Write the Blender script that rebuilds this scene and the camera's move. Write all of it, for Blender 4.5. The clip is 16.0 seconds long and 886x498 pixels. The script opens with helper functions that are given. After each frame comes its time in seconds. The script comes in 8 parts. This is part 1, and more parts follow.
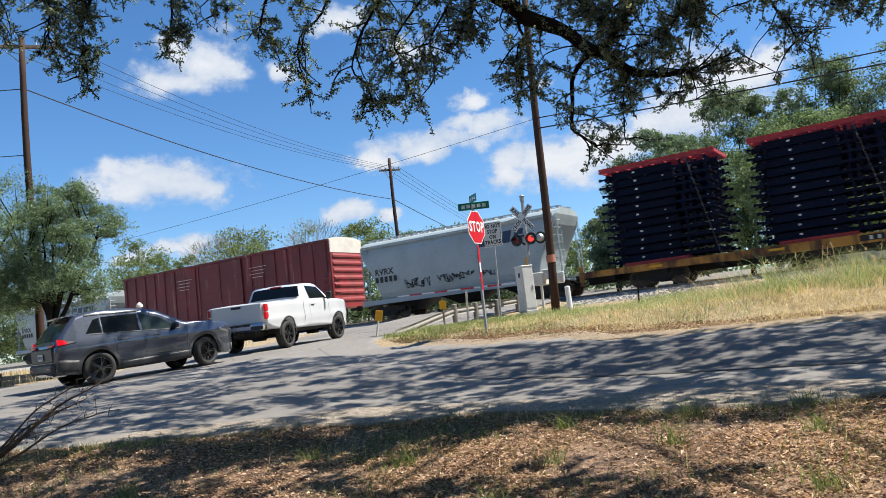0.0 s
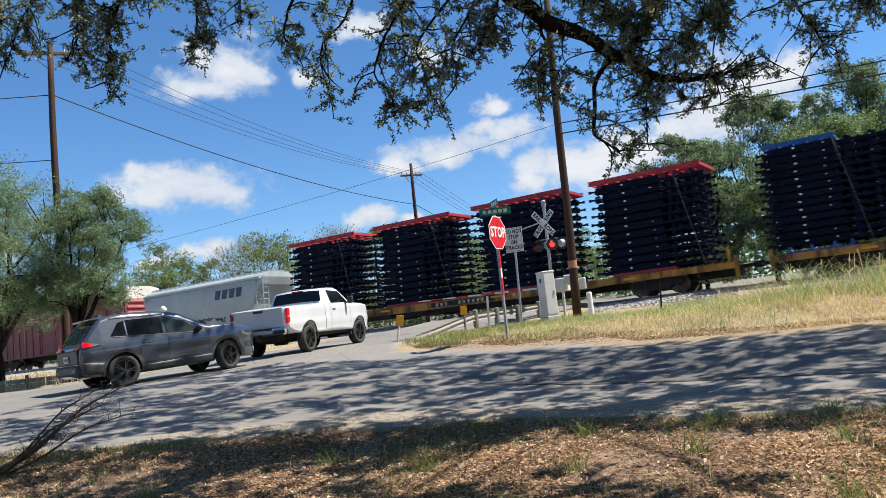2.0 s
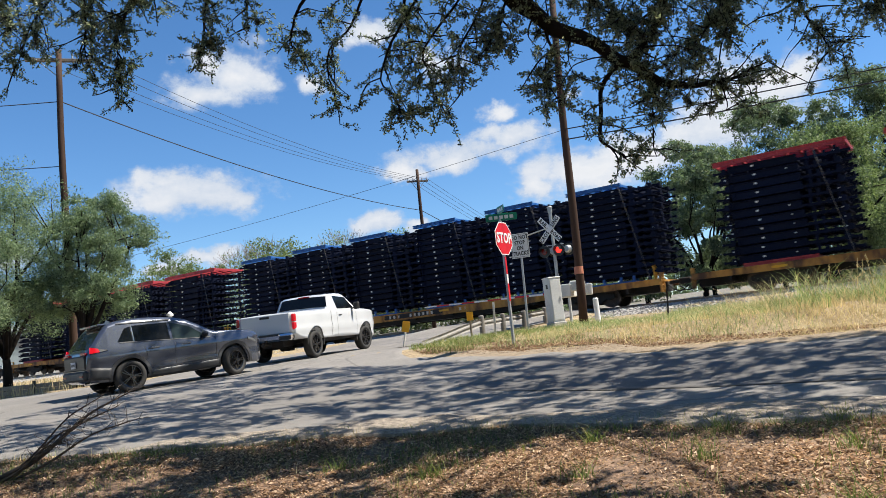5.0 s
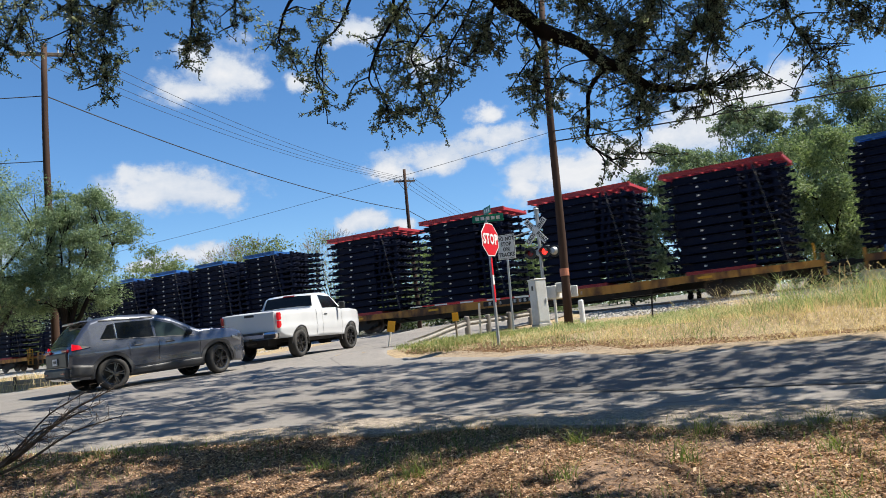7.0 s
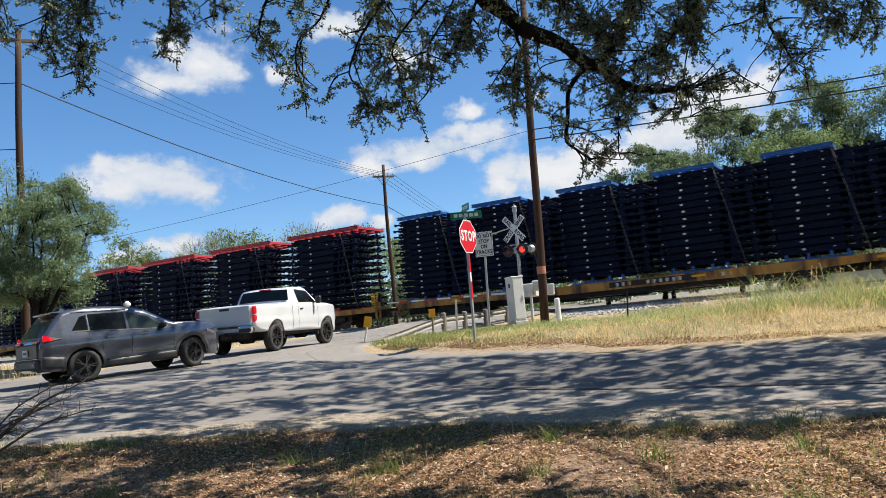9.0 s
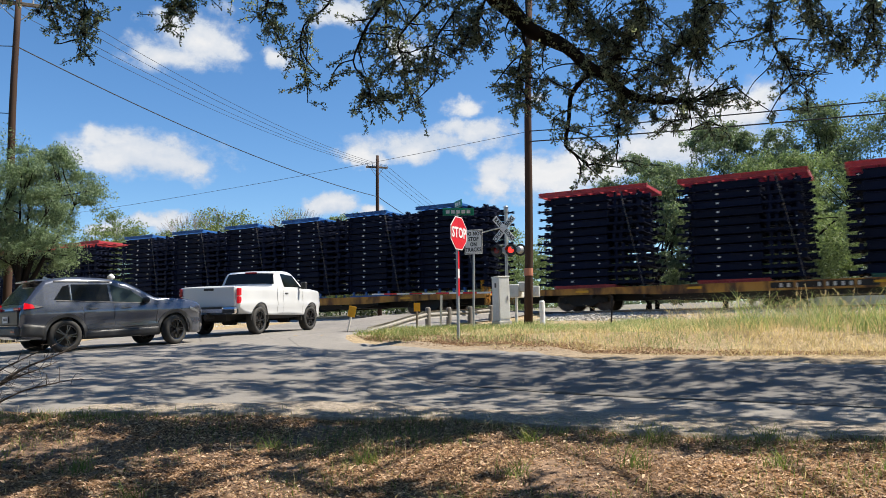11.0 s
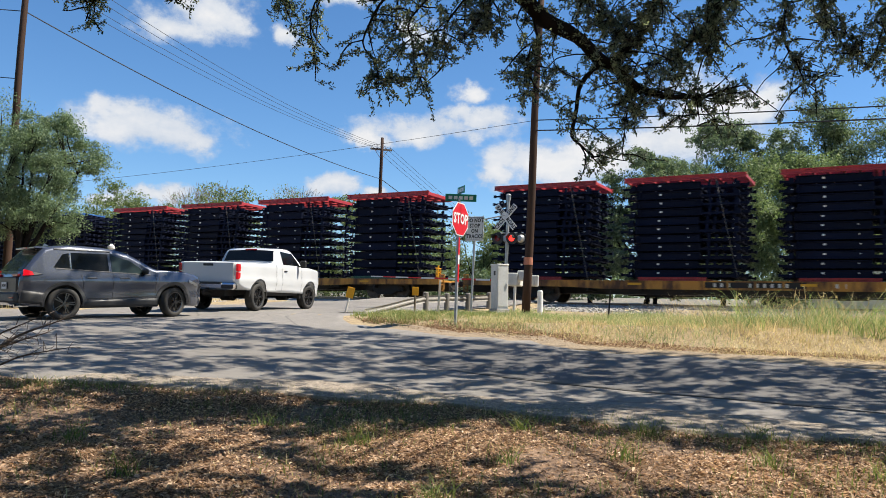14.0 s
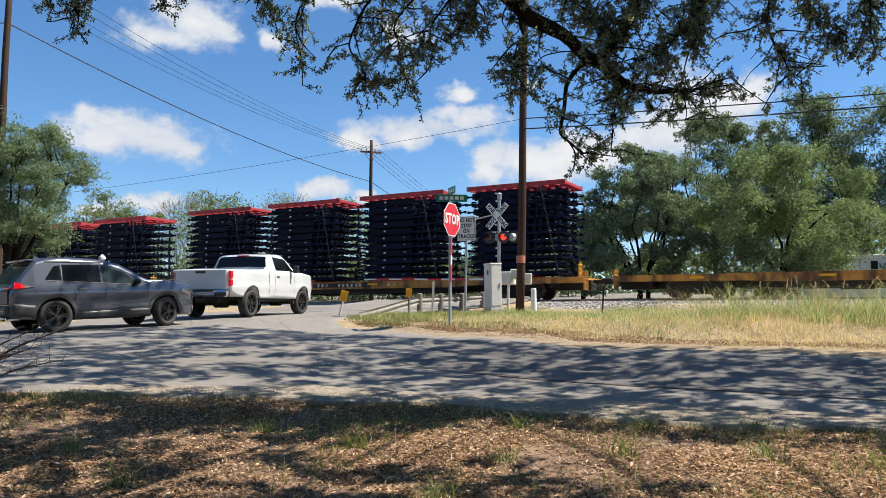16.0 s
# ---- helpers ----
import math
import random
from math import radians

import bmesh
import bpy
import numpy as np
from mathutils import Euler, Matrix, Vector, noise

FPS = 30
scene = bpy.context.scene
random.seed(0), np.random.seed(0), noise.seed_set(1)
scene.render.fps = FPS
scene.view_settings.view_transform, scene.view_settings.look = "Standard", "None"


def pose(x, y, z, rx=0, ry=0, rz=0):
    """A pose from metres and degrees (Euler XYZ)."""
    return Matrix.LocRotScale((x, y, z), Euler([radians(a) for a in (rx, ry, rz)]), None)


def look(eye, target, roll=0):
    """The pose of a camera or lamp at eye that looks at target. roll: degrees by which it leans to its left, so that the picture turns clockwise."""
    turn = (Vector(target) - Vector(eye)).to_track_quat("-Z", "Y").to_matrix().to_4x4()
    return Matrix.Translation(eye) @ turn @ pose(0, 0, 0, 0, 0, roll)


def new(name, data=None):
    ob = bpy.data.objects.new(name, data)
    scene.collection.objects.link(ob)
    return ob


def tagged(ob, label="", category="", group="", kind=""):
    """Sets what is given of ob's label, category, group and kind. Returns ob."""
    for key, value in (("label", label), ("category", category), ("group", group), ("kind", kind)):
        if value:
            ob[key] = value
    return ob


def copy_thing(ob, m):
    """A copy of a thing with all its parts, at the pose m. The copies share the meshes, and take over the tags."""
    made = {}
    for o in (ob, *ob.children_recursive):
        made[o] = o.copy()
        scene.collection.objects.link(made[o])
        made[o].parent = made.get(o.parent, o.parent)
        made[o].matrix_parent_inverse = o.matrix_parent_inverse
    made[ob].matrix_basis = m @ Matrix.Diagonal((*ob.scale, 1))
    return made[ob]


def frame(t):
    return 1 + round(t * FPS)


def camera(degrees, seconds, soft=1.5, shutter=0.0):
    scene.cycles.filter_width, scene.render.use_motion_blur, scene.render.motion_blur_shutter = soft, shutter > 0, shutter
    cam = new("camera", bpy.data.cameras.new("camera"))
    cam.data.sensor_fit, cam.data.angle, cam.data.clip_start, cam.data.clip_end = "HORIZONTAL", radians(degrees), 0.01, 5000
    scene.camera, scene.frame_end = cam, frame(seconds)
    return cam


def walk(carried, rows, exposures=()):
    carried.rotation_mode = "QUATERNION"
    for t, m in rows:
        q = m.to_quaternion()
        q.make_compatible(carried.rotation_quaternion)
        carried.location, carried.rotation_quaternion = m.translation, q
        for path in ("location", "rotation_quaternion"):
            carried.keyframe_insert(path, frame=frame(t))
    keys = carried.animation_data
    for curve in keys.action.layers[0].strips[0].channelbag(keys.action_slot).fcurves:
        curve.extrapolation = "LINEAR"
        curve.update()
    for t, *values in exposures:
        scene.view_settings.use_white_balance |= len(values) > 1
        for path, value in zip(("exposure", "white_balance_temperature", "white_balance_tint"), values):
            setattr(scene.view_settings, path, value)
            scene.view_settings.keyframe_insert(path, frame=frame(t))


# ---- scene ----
cam = camera(59.56, 16.0, soft=0.7, shutter=0.25)
PATH = [
    (0.0, pose(0.03, 0, 1.5, 95.90, 6.35, 0.95)),
    (0.5, pose(0.03, 0, 1.5, 96.04, 6.06, 1.72)),
    (1.0, pose(0.03, 0, 1.5, 96.21, 5.88, 2.17)),
    (1.5, pose(0.03, 0, 1.5, 96.33, 5.86, 2.38)),
    (2.0, pose(0.03, 0, 1.5, 96.45, 5.94, 2.49)),
    (2.5, pose(0.03, 0, 1.5, 96.49, 5.84, 2.69)),
    (3.0, pose(0.03, 0, 1.5, 96.58, 5.85, 2.85)),
    (3.5, pose(0.03, 0, 1.5, 96.72, 5.97, 2.90)),
    (4.0, pose(0.03, 0, 1.5, 96.87, 5.95, 2.93)),
    (6.5, pose(0.03, 0, 1.5, 96.92, 5.56, 2.61)),
    (7.0, pose(0.03, 0, 1.5, 96.85, 5.32, 1.85)),
    (7.5, pose(0.03, 0, 1.5, 96.76, 5.55, 0.91)),
    (8.0, pose(0.03, 0, 1.5, 96.70, 5.25, 0.52)),
    (8.5, pose(0.03, 0, 1.5, 96.61, 5.03, 0.32)),
    (9.0, pose(0.03, 0, 1.5, 96.43, 4.57, 0.10)),
    (11.5, pose(-0.03, 0, 1.5, 96.02, -0.05, -1.60)),
    (12.0, pose(-0.03, 0, 1.5, 96.25, -0.43, -1.83)),
    (12.5, pose(-0.03, 0, 1.5, 96.19, -0.70, -1.84)),
    (13.0, pose(-0.03, 0, 1.5, 95.64, -1.17, -1.96)),
    (13.5, pose(-0.03, 0, 1.5, 95.02, -2.05, -1.73)),
    (14.0, pose(-0.03, 0, 1.5, 94.94, -1.93, -1.48)),
    (14.5, pose(-0.03, 0, 1.5, 94.79, -1.11, -1.58)),
    (15.0, pose(-0.03, 0, 1.5, 94.66, -0.56, -1.72)),
    (15.5, pose(-0.03, 0, 1.5, 94.79, 0.05, -1.98)),
    (16.0, pose(-0.03, 0, 1.5, 95.00, -0.20, -1.90)),
]
walk(cam, PATH, [(0.0, 1.0, 6250, 10), (4.0, 1.0, 6340, 10), (9.0, 1.0, 6480, 10), (12.0, 1.0, 6560, 10), (16.0, 1.0, 6520, 10)])

# ---- world, sun, exposure ----
SUN_AZ, SUN_EL = 88.0, 56.0          # degrees clockwise from the view axis, and up
world = bpy.data.worlds.new("world")
scene.world = world
world.use_nodes = True
wn = world.node_tree.nodes
sky = wn.new("ShaderNodeTexSky")
sky.sky_type, sky.sun_disc = "NISHITA", False
sky.sun_elevation, sky.sun_rotation = radians(SUN_EL), radians(SUN_AZ)
sky.air_density, sky.dust_density, sky.ozone_density = 1.0, 0.05, 6.0
hsv = wn.new("ShaderNodeHueSaturation")
hsv.inputs["Saturation"].default_value = 1.14
world.node_tree.links.new(sky.outputs[0], hsv.inputs["Color"])
world.node_tree.links.new(hsv.outputs[0], wn["Background"].inputs[0])
wn["Background"].inputs[1].default_value = 0.077
sun_data = bpy.data.lights.new("sun", "SUN")
sun_data.energy, sun_data.angle, sun_data.color = 5.0, radians(0.53), (1.0, 0.93, 0.80)
sun = new("sun", sun_data)
_a, _e = radians(SUN_AZ), radians(SUN_EL)
sun.matrix_world = look((math.sin(_a) * math.cos(_e) * 60, math.cos(_a) * math.cos(_e) * 60, math.sin(_e) * 60), (0, 0, 0))

# ---- plan: s runs along the track (positive to the far left), q across it, away from the camera ----
YAW = radians(59.0)
US = Vector((-math.sin(YAW), math.cos(YAW), 0))
NQ = Vector((math.cos(YAW), math.sin(YAW), 0))
TRACK_Q, RAIL_Z = 35.4, 2.33
TURN = math.degrees(YAW) + 90          # heading of +s as a rotation about z


def sq(x, y):
    return x * US.x + y * US.y, x * NQ.x + y * NQ.y


def xy(s, q):
    return US.x * s + NQ.x * q, US.y * s + NQ.y * q


def smooth(v):
    v = min(1.0, max(0.0, v))
    return v * v * (3 - 2 * v)


PROFILE_Q = [-400, -8, 0, 4, 6, 8, 9.4, 11, 13.6, 14.6, 15.8, 17, 23.5, 26.8, 30, 31.6, 33.0, 37.8, 39.4, 44, 60, 80, 150, 400, 3000]
PROFILE_Z = [0.0, -0.05, 0.0, 0.12, 0.25, 0.38, 0.46, 0.62, 0.96, 1.14, 1.40, 1.45, 1.53, 1.66, 1.85, 2.0, 2.1, 2.1, 1.95, 2.1, 2.9, 4.0, 6.0, 11.0, 40.0]


def ground_sq(s, q):
    z = float(np.interp(q, PROFILE_Q, PROFILE_Z))
    z += 0.52 * smooth((s - 3) / 13) * (1 - smooth((q - 10) / 6)) * smooth((q + 6) / 10)
    # the junction dips and rises under the waiting cars
    z += float(np.interp(q, [8, 11.2, 13.8, 15.8, 17], [0, -0.03, 0.085, 0.04, 0])) * smooth((s - 10) / 4) * (1 - smooth((s - 24) / 4))
    # the crossing road climbs to the rails
    on_road = smooth((s - 13.0) / 1.5) * (1 - smooth((s - 21.5) / 2.0))
    lift = float(np.interp(q, [12, 16, 21, 26, 32.5, 38.5, 44, 60], [0, -0.05, 0.05, 0.22, 0.24, 0.24, 0.3, 0]))
    return z + on_road * lift


def ground(x, y):
    return ground_sq(*sq(x, y))


def road_near(s):
    return float(np.interp(s, [-80, -10, 0, 4.6, 6.7, 8.3, 9.5, 20, 40, 80], [9.0, 8.8, 8.5, 8.45, 7.8, 6.9, 5.9, 1.5, -6, -20]))


def road_far(s):
    return float(np.interp(s, [-80, -10, 0, 3, 5, 7, 9.2, 10.8, 11.6, 12.2, 13.2, 13.8, 14.0, 21.0, 21.4, 23, 26, 40, 80],
                           [13.2, 13.2, 13.3, 13.4, 13.75, 14.0, 14.4, 15.0, 15.5, 16.6, 20.4, 25, 62, 62, 20, 13.5, 11, 5, -10]))


def seam(s):
    """The edge of the newer asphalt."""
    return 10.15 + 0.055 * max(0, s) + 0.05 * noise.noise((s * 0.9, 2.2, 0))


def on_road(s, q, edge=0.0):
    return road_near(s) - edge < q < road_far(s) + edge


# ---- small building helpers ----
def mesh_from(bm, name):
    me = bpy.data.meshes.new(name)
    bm.to_mesh(me)
    bm.free()
    return me


def part(name, bm, material, parent=None, label="", smooth_shade=False):
    me = mesh_from(bm, name) if isinstance(bm, bmesh.types.BMesh) else bm
    ob = new(name, me)
    if not me.materials:
        for m in (material if isinstance(material, (list, tuple)) else [material]):
            me.materials.append(m)
    if smooth_shade:
        for p in me.polygons:
            p.use_smooth = True
    if parent is not None:
        ob.parent = parent
    if label:
        ob["label"] = label
    return ob


def thing(name, label, category, group="", at=None, kind=""):
    ob = new(name)
    ob.empty_display_size = 0.2
    if at is not None:
        ob.matrix_world = at
    return tagged(ob, label, category, group, kind)


def box(bm, x0, y0, z0, x1, y1, z1, bevel=0.0, m=None):
    r = bmesh.ops.create_cube(bm, size=1.0)
    vs = r["verts"]
    for v in vs:
        v.co = Vector(((x0 + x1) / 2 + v.co.x * (x1 - x0), (y0 + y1) / 2 + v.co.y * (y1 - y0), (z0 + z1) / 2 + v.co.z * (z1 - z0)))
    if bevel:
        es = list({e for v in vs for e in v.link_edges})
        g = bmesh.ops.bevel(bm, geom=es, offset=bevel, segments=1, affect="EDGES")
        vs = g["verts"]
    if m is not None:
        bmesh.ops.transform(bm, matrix=m, verts=list(set(vs)))
    return vs


def rod(bm, a, b, r0, r1=None, n=8, caps=True):
    """A round bar from a to b."""
    a, b = Vector(a), Vector(b)
    r1 = r0 if r1 is None else r1
    d = b - a
    m = Matrix.Translation((a + b) / 2) @ d.to_track_quat("Z", "Y").to_matrix().to_4x4()
    return bmesh.ops.create_cone(bm, cap_ends=caps, segments=n, radius1=r0, radius2=r1, depth=d.length, matrix=m)["verts"]


def prism(bm, outline, y0, y1, m=None):
    """A profile of (x, z) points carried from y0 to y1."""
    a = [bm.verts.new((x, y0, z)) for x, z in outline]
    b = [bm.verts.new((x, y1, z)) for x, z in outline]
    bm.faces.new(a[::-1])
    bm.faces.new(b)
    n = len(a)
    for i in range(n):
        bm.faces.new((a[i], a[(i + 1) % n], b[(i + 1) % n], b[i]))
    if m is not None:
        bmesh.ops.transform(bm, matrix=m, verts=a + b)
    return a + b


def loft(bm, sections, closed_ends=True):
    """Skin a row of rings with the same number of points."""
    rings = [[bm.verts.new(p) for p in ring] for ring in sections]
    n = len(rings[0])
    for a, b in zip(rings, rings[1:]):
        for i in range(n):
            bm.faces.new((a[i], a[(i + 1) % n], b[(i + 1) % n], b[i]))
    if closed_ends:
        bm.faces.new(rings[0][::-1])
        bm.faces.new(rings[-1])
    return rings


def raw(name, verts, faces, material, parent=None):
    me = bpy.data.meshes.new(name)
    me.from_pydata(verts, [], faces)
    return part(name, me, material, parent)


# ---- materials ----
def node_material(name):
    m = bpy.data.materials.new(name)
    m.use_nodes = True
    nt = m.node_tree
    return m, nt, nt.nodes["Principled BSDF"]


def ramp(nt, fac, stops):
    r = nt.nodes.new("ShaderNodeValToRGB")
    el = r.color_ramp.elements
    while len(el) > len(stops):
        el.remove(el[-1])
    while len(el) < len(stops):
        el.new(0.5)
    for e, (p, c) in zip(el, stops):
        e.position, e.color = p, (*c, 1) if len(c) == 3 else c
    nt.links.new(fac, r.inputs[0])
    return r.outputs[0]


def tex_noise(nt, coord, scale, detail=5.0, rough=0.55, stretch=None):
    if stretch:
        mp = nt.nodes.new("ShaderNodeMapping")
        mp.inputs["Scale"].default_value = stretch
        nt.links.new(coord, mp.inputs[0])
        coord = mp.outputs[0]
    n = nt.nodes.new("ShaderNodeTexNoise")
    n.inputs["Scale"].default_value, n.inputs["Detail"].default_value, n.inputs["Roughness"].default_value = scale, detail, rough
    nt.links.new(coord, n.inputs["Vector"])
    return n.outputs["Fac"]


def mix(nt, fac, a, b, mode="MIX"):
    m = nt.nodes.new("ShaderNodeMix")
    m.data_type, m.blend_type = "RGBA", mode
    for sock, val in ((m.inputs["Factor"], fac), (m.inputs["A"], a), (m.inputs["B"], b)):
        if isinstance(val, bpy.types.NodeSocket):
            nt.links.new(val, sock)
        elif isinstance(val, (int, float)):
            sock.default_value = val
        else:
            sock.default_value = (*val, 1)
    return m.outputs["Result"]


def coords(nt, kind="Object"):
    return nt.nodes.new("ShaderNodeTexCoord").outputs[kind]


def bump(nt, bsdf, height, strength=0.3, distance=0.02):
    b = nt.nodes.new("ShaderNodeBump")
    b.inputs["Strength"].default_value, b.inputs["Distance"].default_value = strength, distance
    nt.links.new(height, b.inputs["Height"])
    nt.links.new(b.outputs[0], bsdf.inputs["Normal"])


def surface(name, base, worn=None, rough=0.6, metal=0.0, fine=40.0, coarse=3.0, amount=0.35, relief=0.15, stretch=None, coat=0.0, vary=0.0):
    """A surface with fine grain and broad stains."""
    m, nt, b = node_material(name)
    c = coords(nt)
    worn = worn or tuple(v * 0.6 for v in base)
    f = tex_noise(nt, c, fine, 4, 0.6, stretch)
    g = tex_noise(nt, c, coarse, 5, 0.6, stretch)
    col = mix(nt, ramp(nt, g, [(0.42, (0, 0, 0)), (0.72, (amount * 2,) * 3)]), base, worn)
    col = mix(nt, 0.35, col, ramp(nt, f, [(0.3, (0.72,) * 3), (0.7, (1.1,) * 3)]), "MULTIPLY")
    if vary:
        info = nt.nodes.new("ShaderNodeObjectInfo")
        col = mix(nt, 1.0, col, ramp(nt, info.outputs["Random"], [(0, (1 - vary,) * 3), (1, (1 + vary * 0.4,) * 3)]), "MULTIPLY")
    nt.links.new(col, b.inputs["Base Color"])
    b.inputs["Metallic"].default_value = metal
    nt.links.new(ramp(nt, g, [(0.3, (max(0.03, rough - 0.12),) * 3), (0.75, (min(1, rough + 0.15),) * 3)]), b.inputs["Roughness"])
    b.inputs["Coat Weight"].default_value = coat
    b.inputs["Coat Roughness"].default_value = 0.04
    if relief:
        bump(nt, b, f, relief, 0.01)
    return m


def glow(name, base, emit, strength):
    m, nt, b = node_material(name)
    b.inputs["Base Color"].default_value = (*base, 1)
    b.inputs["Roughness"].default_value = 0.25
    b.inputs["Emission Color"].default_value = (*emit, 1)
    b.inputs["Emission Strength"].default_value = strength
    return m


def leaf_material(name, dark, light, dry=None, tint=(1.12, 1.28, 0.82), through_light=0.35):
    m, nt, b = node_material(name)
    geo = nt.nodes.new("ShaderNodeNewGeometry")
    rnd = geo.outputs["Random Per Island"]
    stops = [(0.0, dark), (0.75, light)]
    if dry:
        stops.append((1.0, dry))
    col = ramp(nt, rnd, stops)
    g = tex_noise(nt, coords(nt), 0.8, 3)
    col = mix(nt, 0.5, col, ramp(nt, g, [(0.3, (0.6,) * 3), (0.7, (1.25,) * 3)]), "MULTIPLY")
    nt.links.new(col, b.inputs["Base Color"])
    b.inputs["Roughness"].default_value = 0.62
    b.inputs["Specular IOR Level"].default_value = 0.25
    tr = nt.nodes.new("ShaderNodeBsdfTranslucent")
    nt.links.new(mix(nt, 1.0, col, tint, "MULTIPLY"), tr.inputs["Color"])
    ms = nt.nodes.new("ShaderNodeMixShader")
    ms.inputs[0].default_value = through_light
    nt.links.new(b.outputs[0], ms.inputs[1])
    nt.links.new(tr.outputs[0], ms.inputs[2])
    nt.links.new(ms.outputs[0], nt.nodes["Material Output"].inputs["Surface"])
    return m


M_BLACK_STEEL = surface("black_chassis_paint", (0.0026, 0.0058, 0.0215), (0.0052, 0.0095, 0.0290), 0.72, 0.0, 30, 2.5, 0.3, 0.1, vary=0.3)
M_BLACK_STEEL.node_tree.nodes["Principled BSDF"].inputs["Specular IOR Level"].default_value = 0.14
M_RED_PAINT = surface("red_oxide_paint", (0.42, 0.034, 0.042), (0.24, 0.026, 0.03), 0.5, 0, 30, 3, 0.35, 0.1, vary=0.2)
M_BLUE_PAINT = surface("blue_paint", (0.018, 0.115, 0.37), (0.015, 0.06, 0.20), 0.5, 0, 30, 3, 0.35, 0.1, vary=0.2)
M_YELLOW_CAR = surface("weathered_yellow_paint", (0.52, 0.235, 0.035), (0.10, 0.045, 0.022), 0.7, 0, 14, 1.1, 0.8, 0.2, (1.6, 1, 0.5))
M_UNDER = surface("grimy_dark_steel", (0.022, 0.02, 0.019), (0.05, 0.035, 0.025), 0.75, 0.2, 30, 3, 0.4, 0.2)
M_WHEEL_STEEL = surface("worn_wheel_steel", (0.10, 0.075, 0.06), (0.05, 0.035, 0.03), 0.5, 0.7, 30, 6, 0.4, 0.1)
M_RAIL = surface("rail_steel", (0.22, 0.15, 0.11), (0.3, 0.29, 0.28), 0.45, 0.8, 30, 4, 0.4, 0.1)
M_BOXCAR_END = surface("bright_red_paint", (0.25, 0.03, 0.03), (0.13, 0.022, 0.022), 0.55, 0, 20, 1.2, 0.4, 0.08)
M_GREY_CAR = surface("pale_grey_car_paint", (0.355, 0.415, 0.43), (0.26, 0.295, 0.30), 0.5, 0, 12, 0.6, 0.35, 0.05)
M_PALE_STRIP = surface("bleached_white_paint", (0.62, 0.58, 0.5), (0.45, 0.4, 0.33), 0.6, 0, 15, 1.5, 0.3, 0.05)
M_GALV = surface("galvanised_steel", (0.42, 0.43, 0.43), (0.28, 0.28, 0.27), 0.45, 0.6, 30, 5, 0.3, 0.05)
M_ALU_BOX = surface("weathered_aluminium_paint", (0.60, 0.60, 0.57), (0.45, 0.44, 0.4), 0.5, 0.1, 25, 2.5, 0.3, 0.05)
M_WOOD_POLE = surface("creosoted_wood", (0.062, 0.038, 0.028), (0.036, 0.023, 0.018), 0.85, 0, 16, 2, 0.5, 0.5, (1, 1, 0.06))
M_GREY_WOOD = surface("weathered_grey_wood", (0.17, 0.135, 0.10), (0.10, 0.08, 0.06), 0.9, 0, 18, 3, 0.4, 0.5, (1, 1, 0.1))
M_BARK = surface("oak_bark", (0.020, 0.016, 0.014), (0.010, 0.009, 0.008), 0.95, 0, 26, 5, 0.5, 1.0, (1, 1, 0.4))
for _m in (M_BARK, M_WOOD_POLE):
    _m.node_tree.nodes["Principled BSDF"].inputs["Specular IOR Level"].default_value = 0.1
M_TWIG = surface("dead_twig_bark", (0.10, 0.075, 0.06), (0.05, 0.04, 0.03), 0.9, 0, 40, 9, 0.4, 0.3)
M_WHITE_PAINT = surface("white_sign_paint", (0.70, 0.71, 0.71), (0.5, 0.5, 0.49), 0.4, 0, 25, 4, 0.2, 0.02)
M_SIGN_RED = surface("red_sign_sheeting", (0.55, 0.012, 0.02), (0.45, 0.01, 0.015), 0.35, 0, 30, 4, 0.2, 0.0)
M_SIGN_GREEN = surface("green_sign_sheeting", (0.0, 0.20, 0.12), (0.0, 0.12, 0.08), 0.4, 0, 30, 4, 0.2, 0.0)
M_SIGN_BLACK = surface("black_lettering", (0.02, 0.02, 0.02), None, 0.5, 0, 30, 4, 0.1, 0.0)
M_SIGN_YELLOW = surface("yellow_marker_plastic", (0.75, 0.36, 0.01), (0.6, 0.28, 0.01), 0.45, 0, 30, 4, 0.2, 0.0)
M_RUBBER = surface("tyre_rubber", (0.022, 0.021, 0.02), (0.05, 0.046, 0.04), 0.8, 0, 60, 6, 0.4, 0.1)
M_WIRE = surface("black_cable", (0.02, 0.02, 0.022), None, 0.6, 0, 30, 4, 0.1, 0.0)
M_LEAF_OAK = leaf_material("live_oak_leaf", (0.075, 0.092, 0.054), (0.26, 0.29, 0.175), (0.46, 0.47, 0.33), tint=(1.1, 1.18, 0.92), through_light=0.5)
M_LEAF_OAK.node_tree.nodes["Principled BSDF"].inputs["Roughness"].default_value = 0.40
M_LEAF_OAK.node_tree.nodes["Principled BSDF"].inputs["Specular IOR Level"].default_value = 0.55
M_LEAF_OAK.node_tree.nodes["Principled BSDF"].inputs["Roughness"].default_value = 0.36
M_LEAF_OAK.node_tree.nodes["Principled BSDF"].inputs["Specular IOR Level"].default_value = 0.5
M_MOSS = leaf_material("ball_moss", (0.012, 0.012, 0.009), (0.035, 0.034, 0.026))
M_LEAF_FAR = leaf_material("broad_crown_leaf", (0.07, 0.098, 0.056), (0.215, 0.262, 0.165))
M_LEAF_PALE = leaf_material("pale_green_leaf", (0.10, 0.125, 0.05), (0.20, 0.24, 0.10))
M_LEAF_MID = leaf_material("light_crown_leaf", (0.09, 0.122, 0.056), (0.245, 0.295, 0.145))
M_LEAF_FINE = leaf_material("mesquite_leaf", (0.065, 0.10, 0.056), (0.23, 0.295, 0.17))
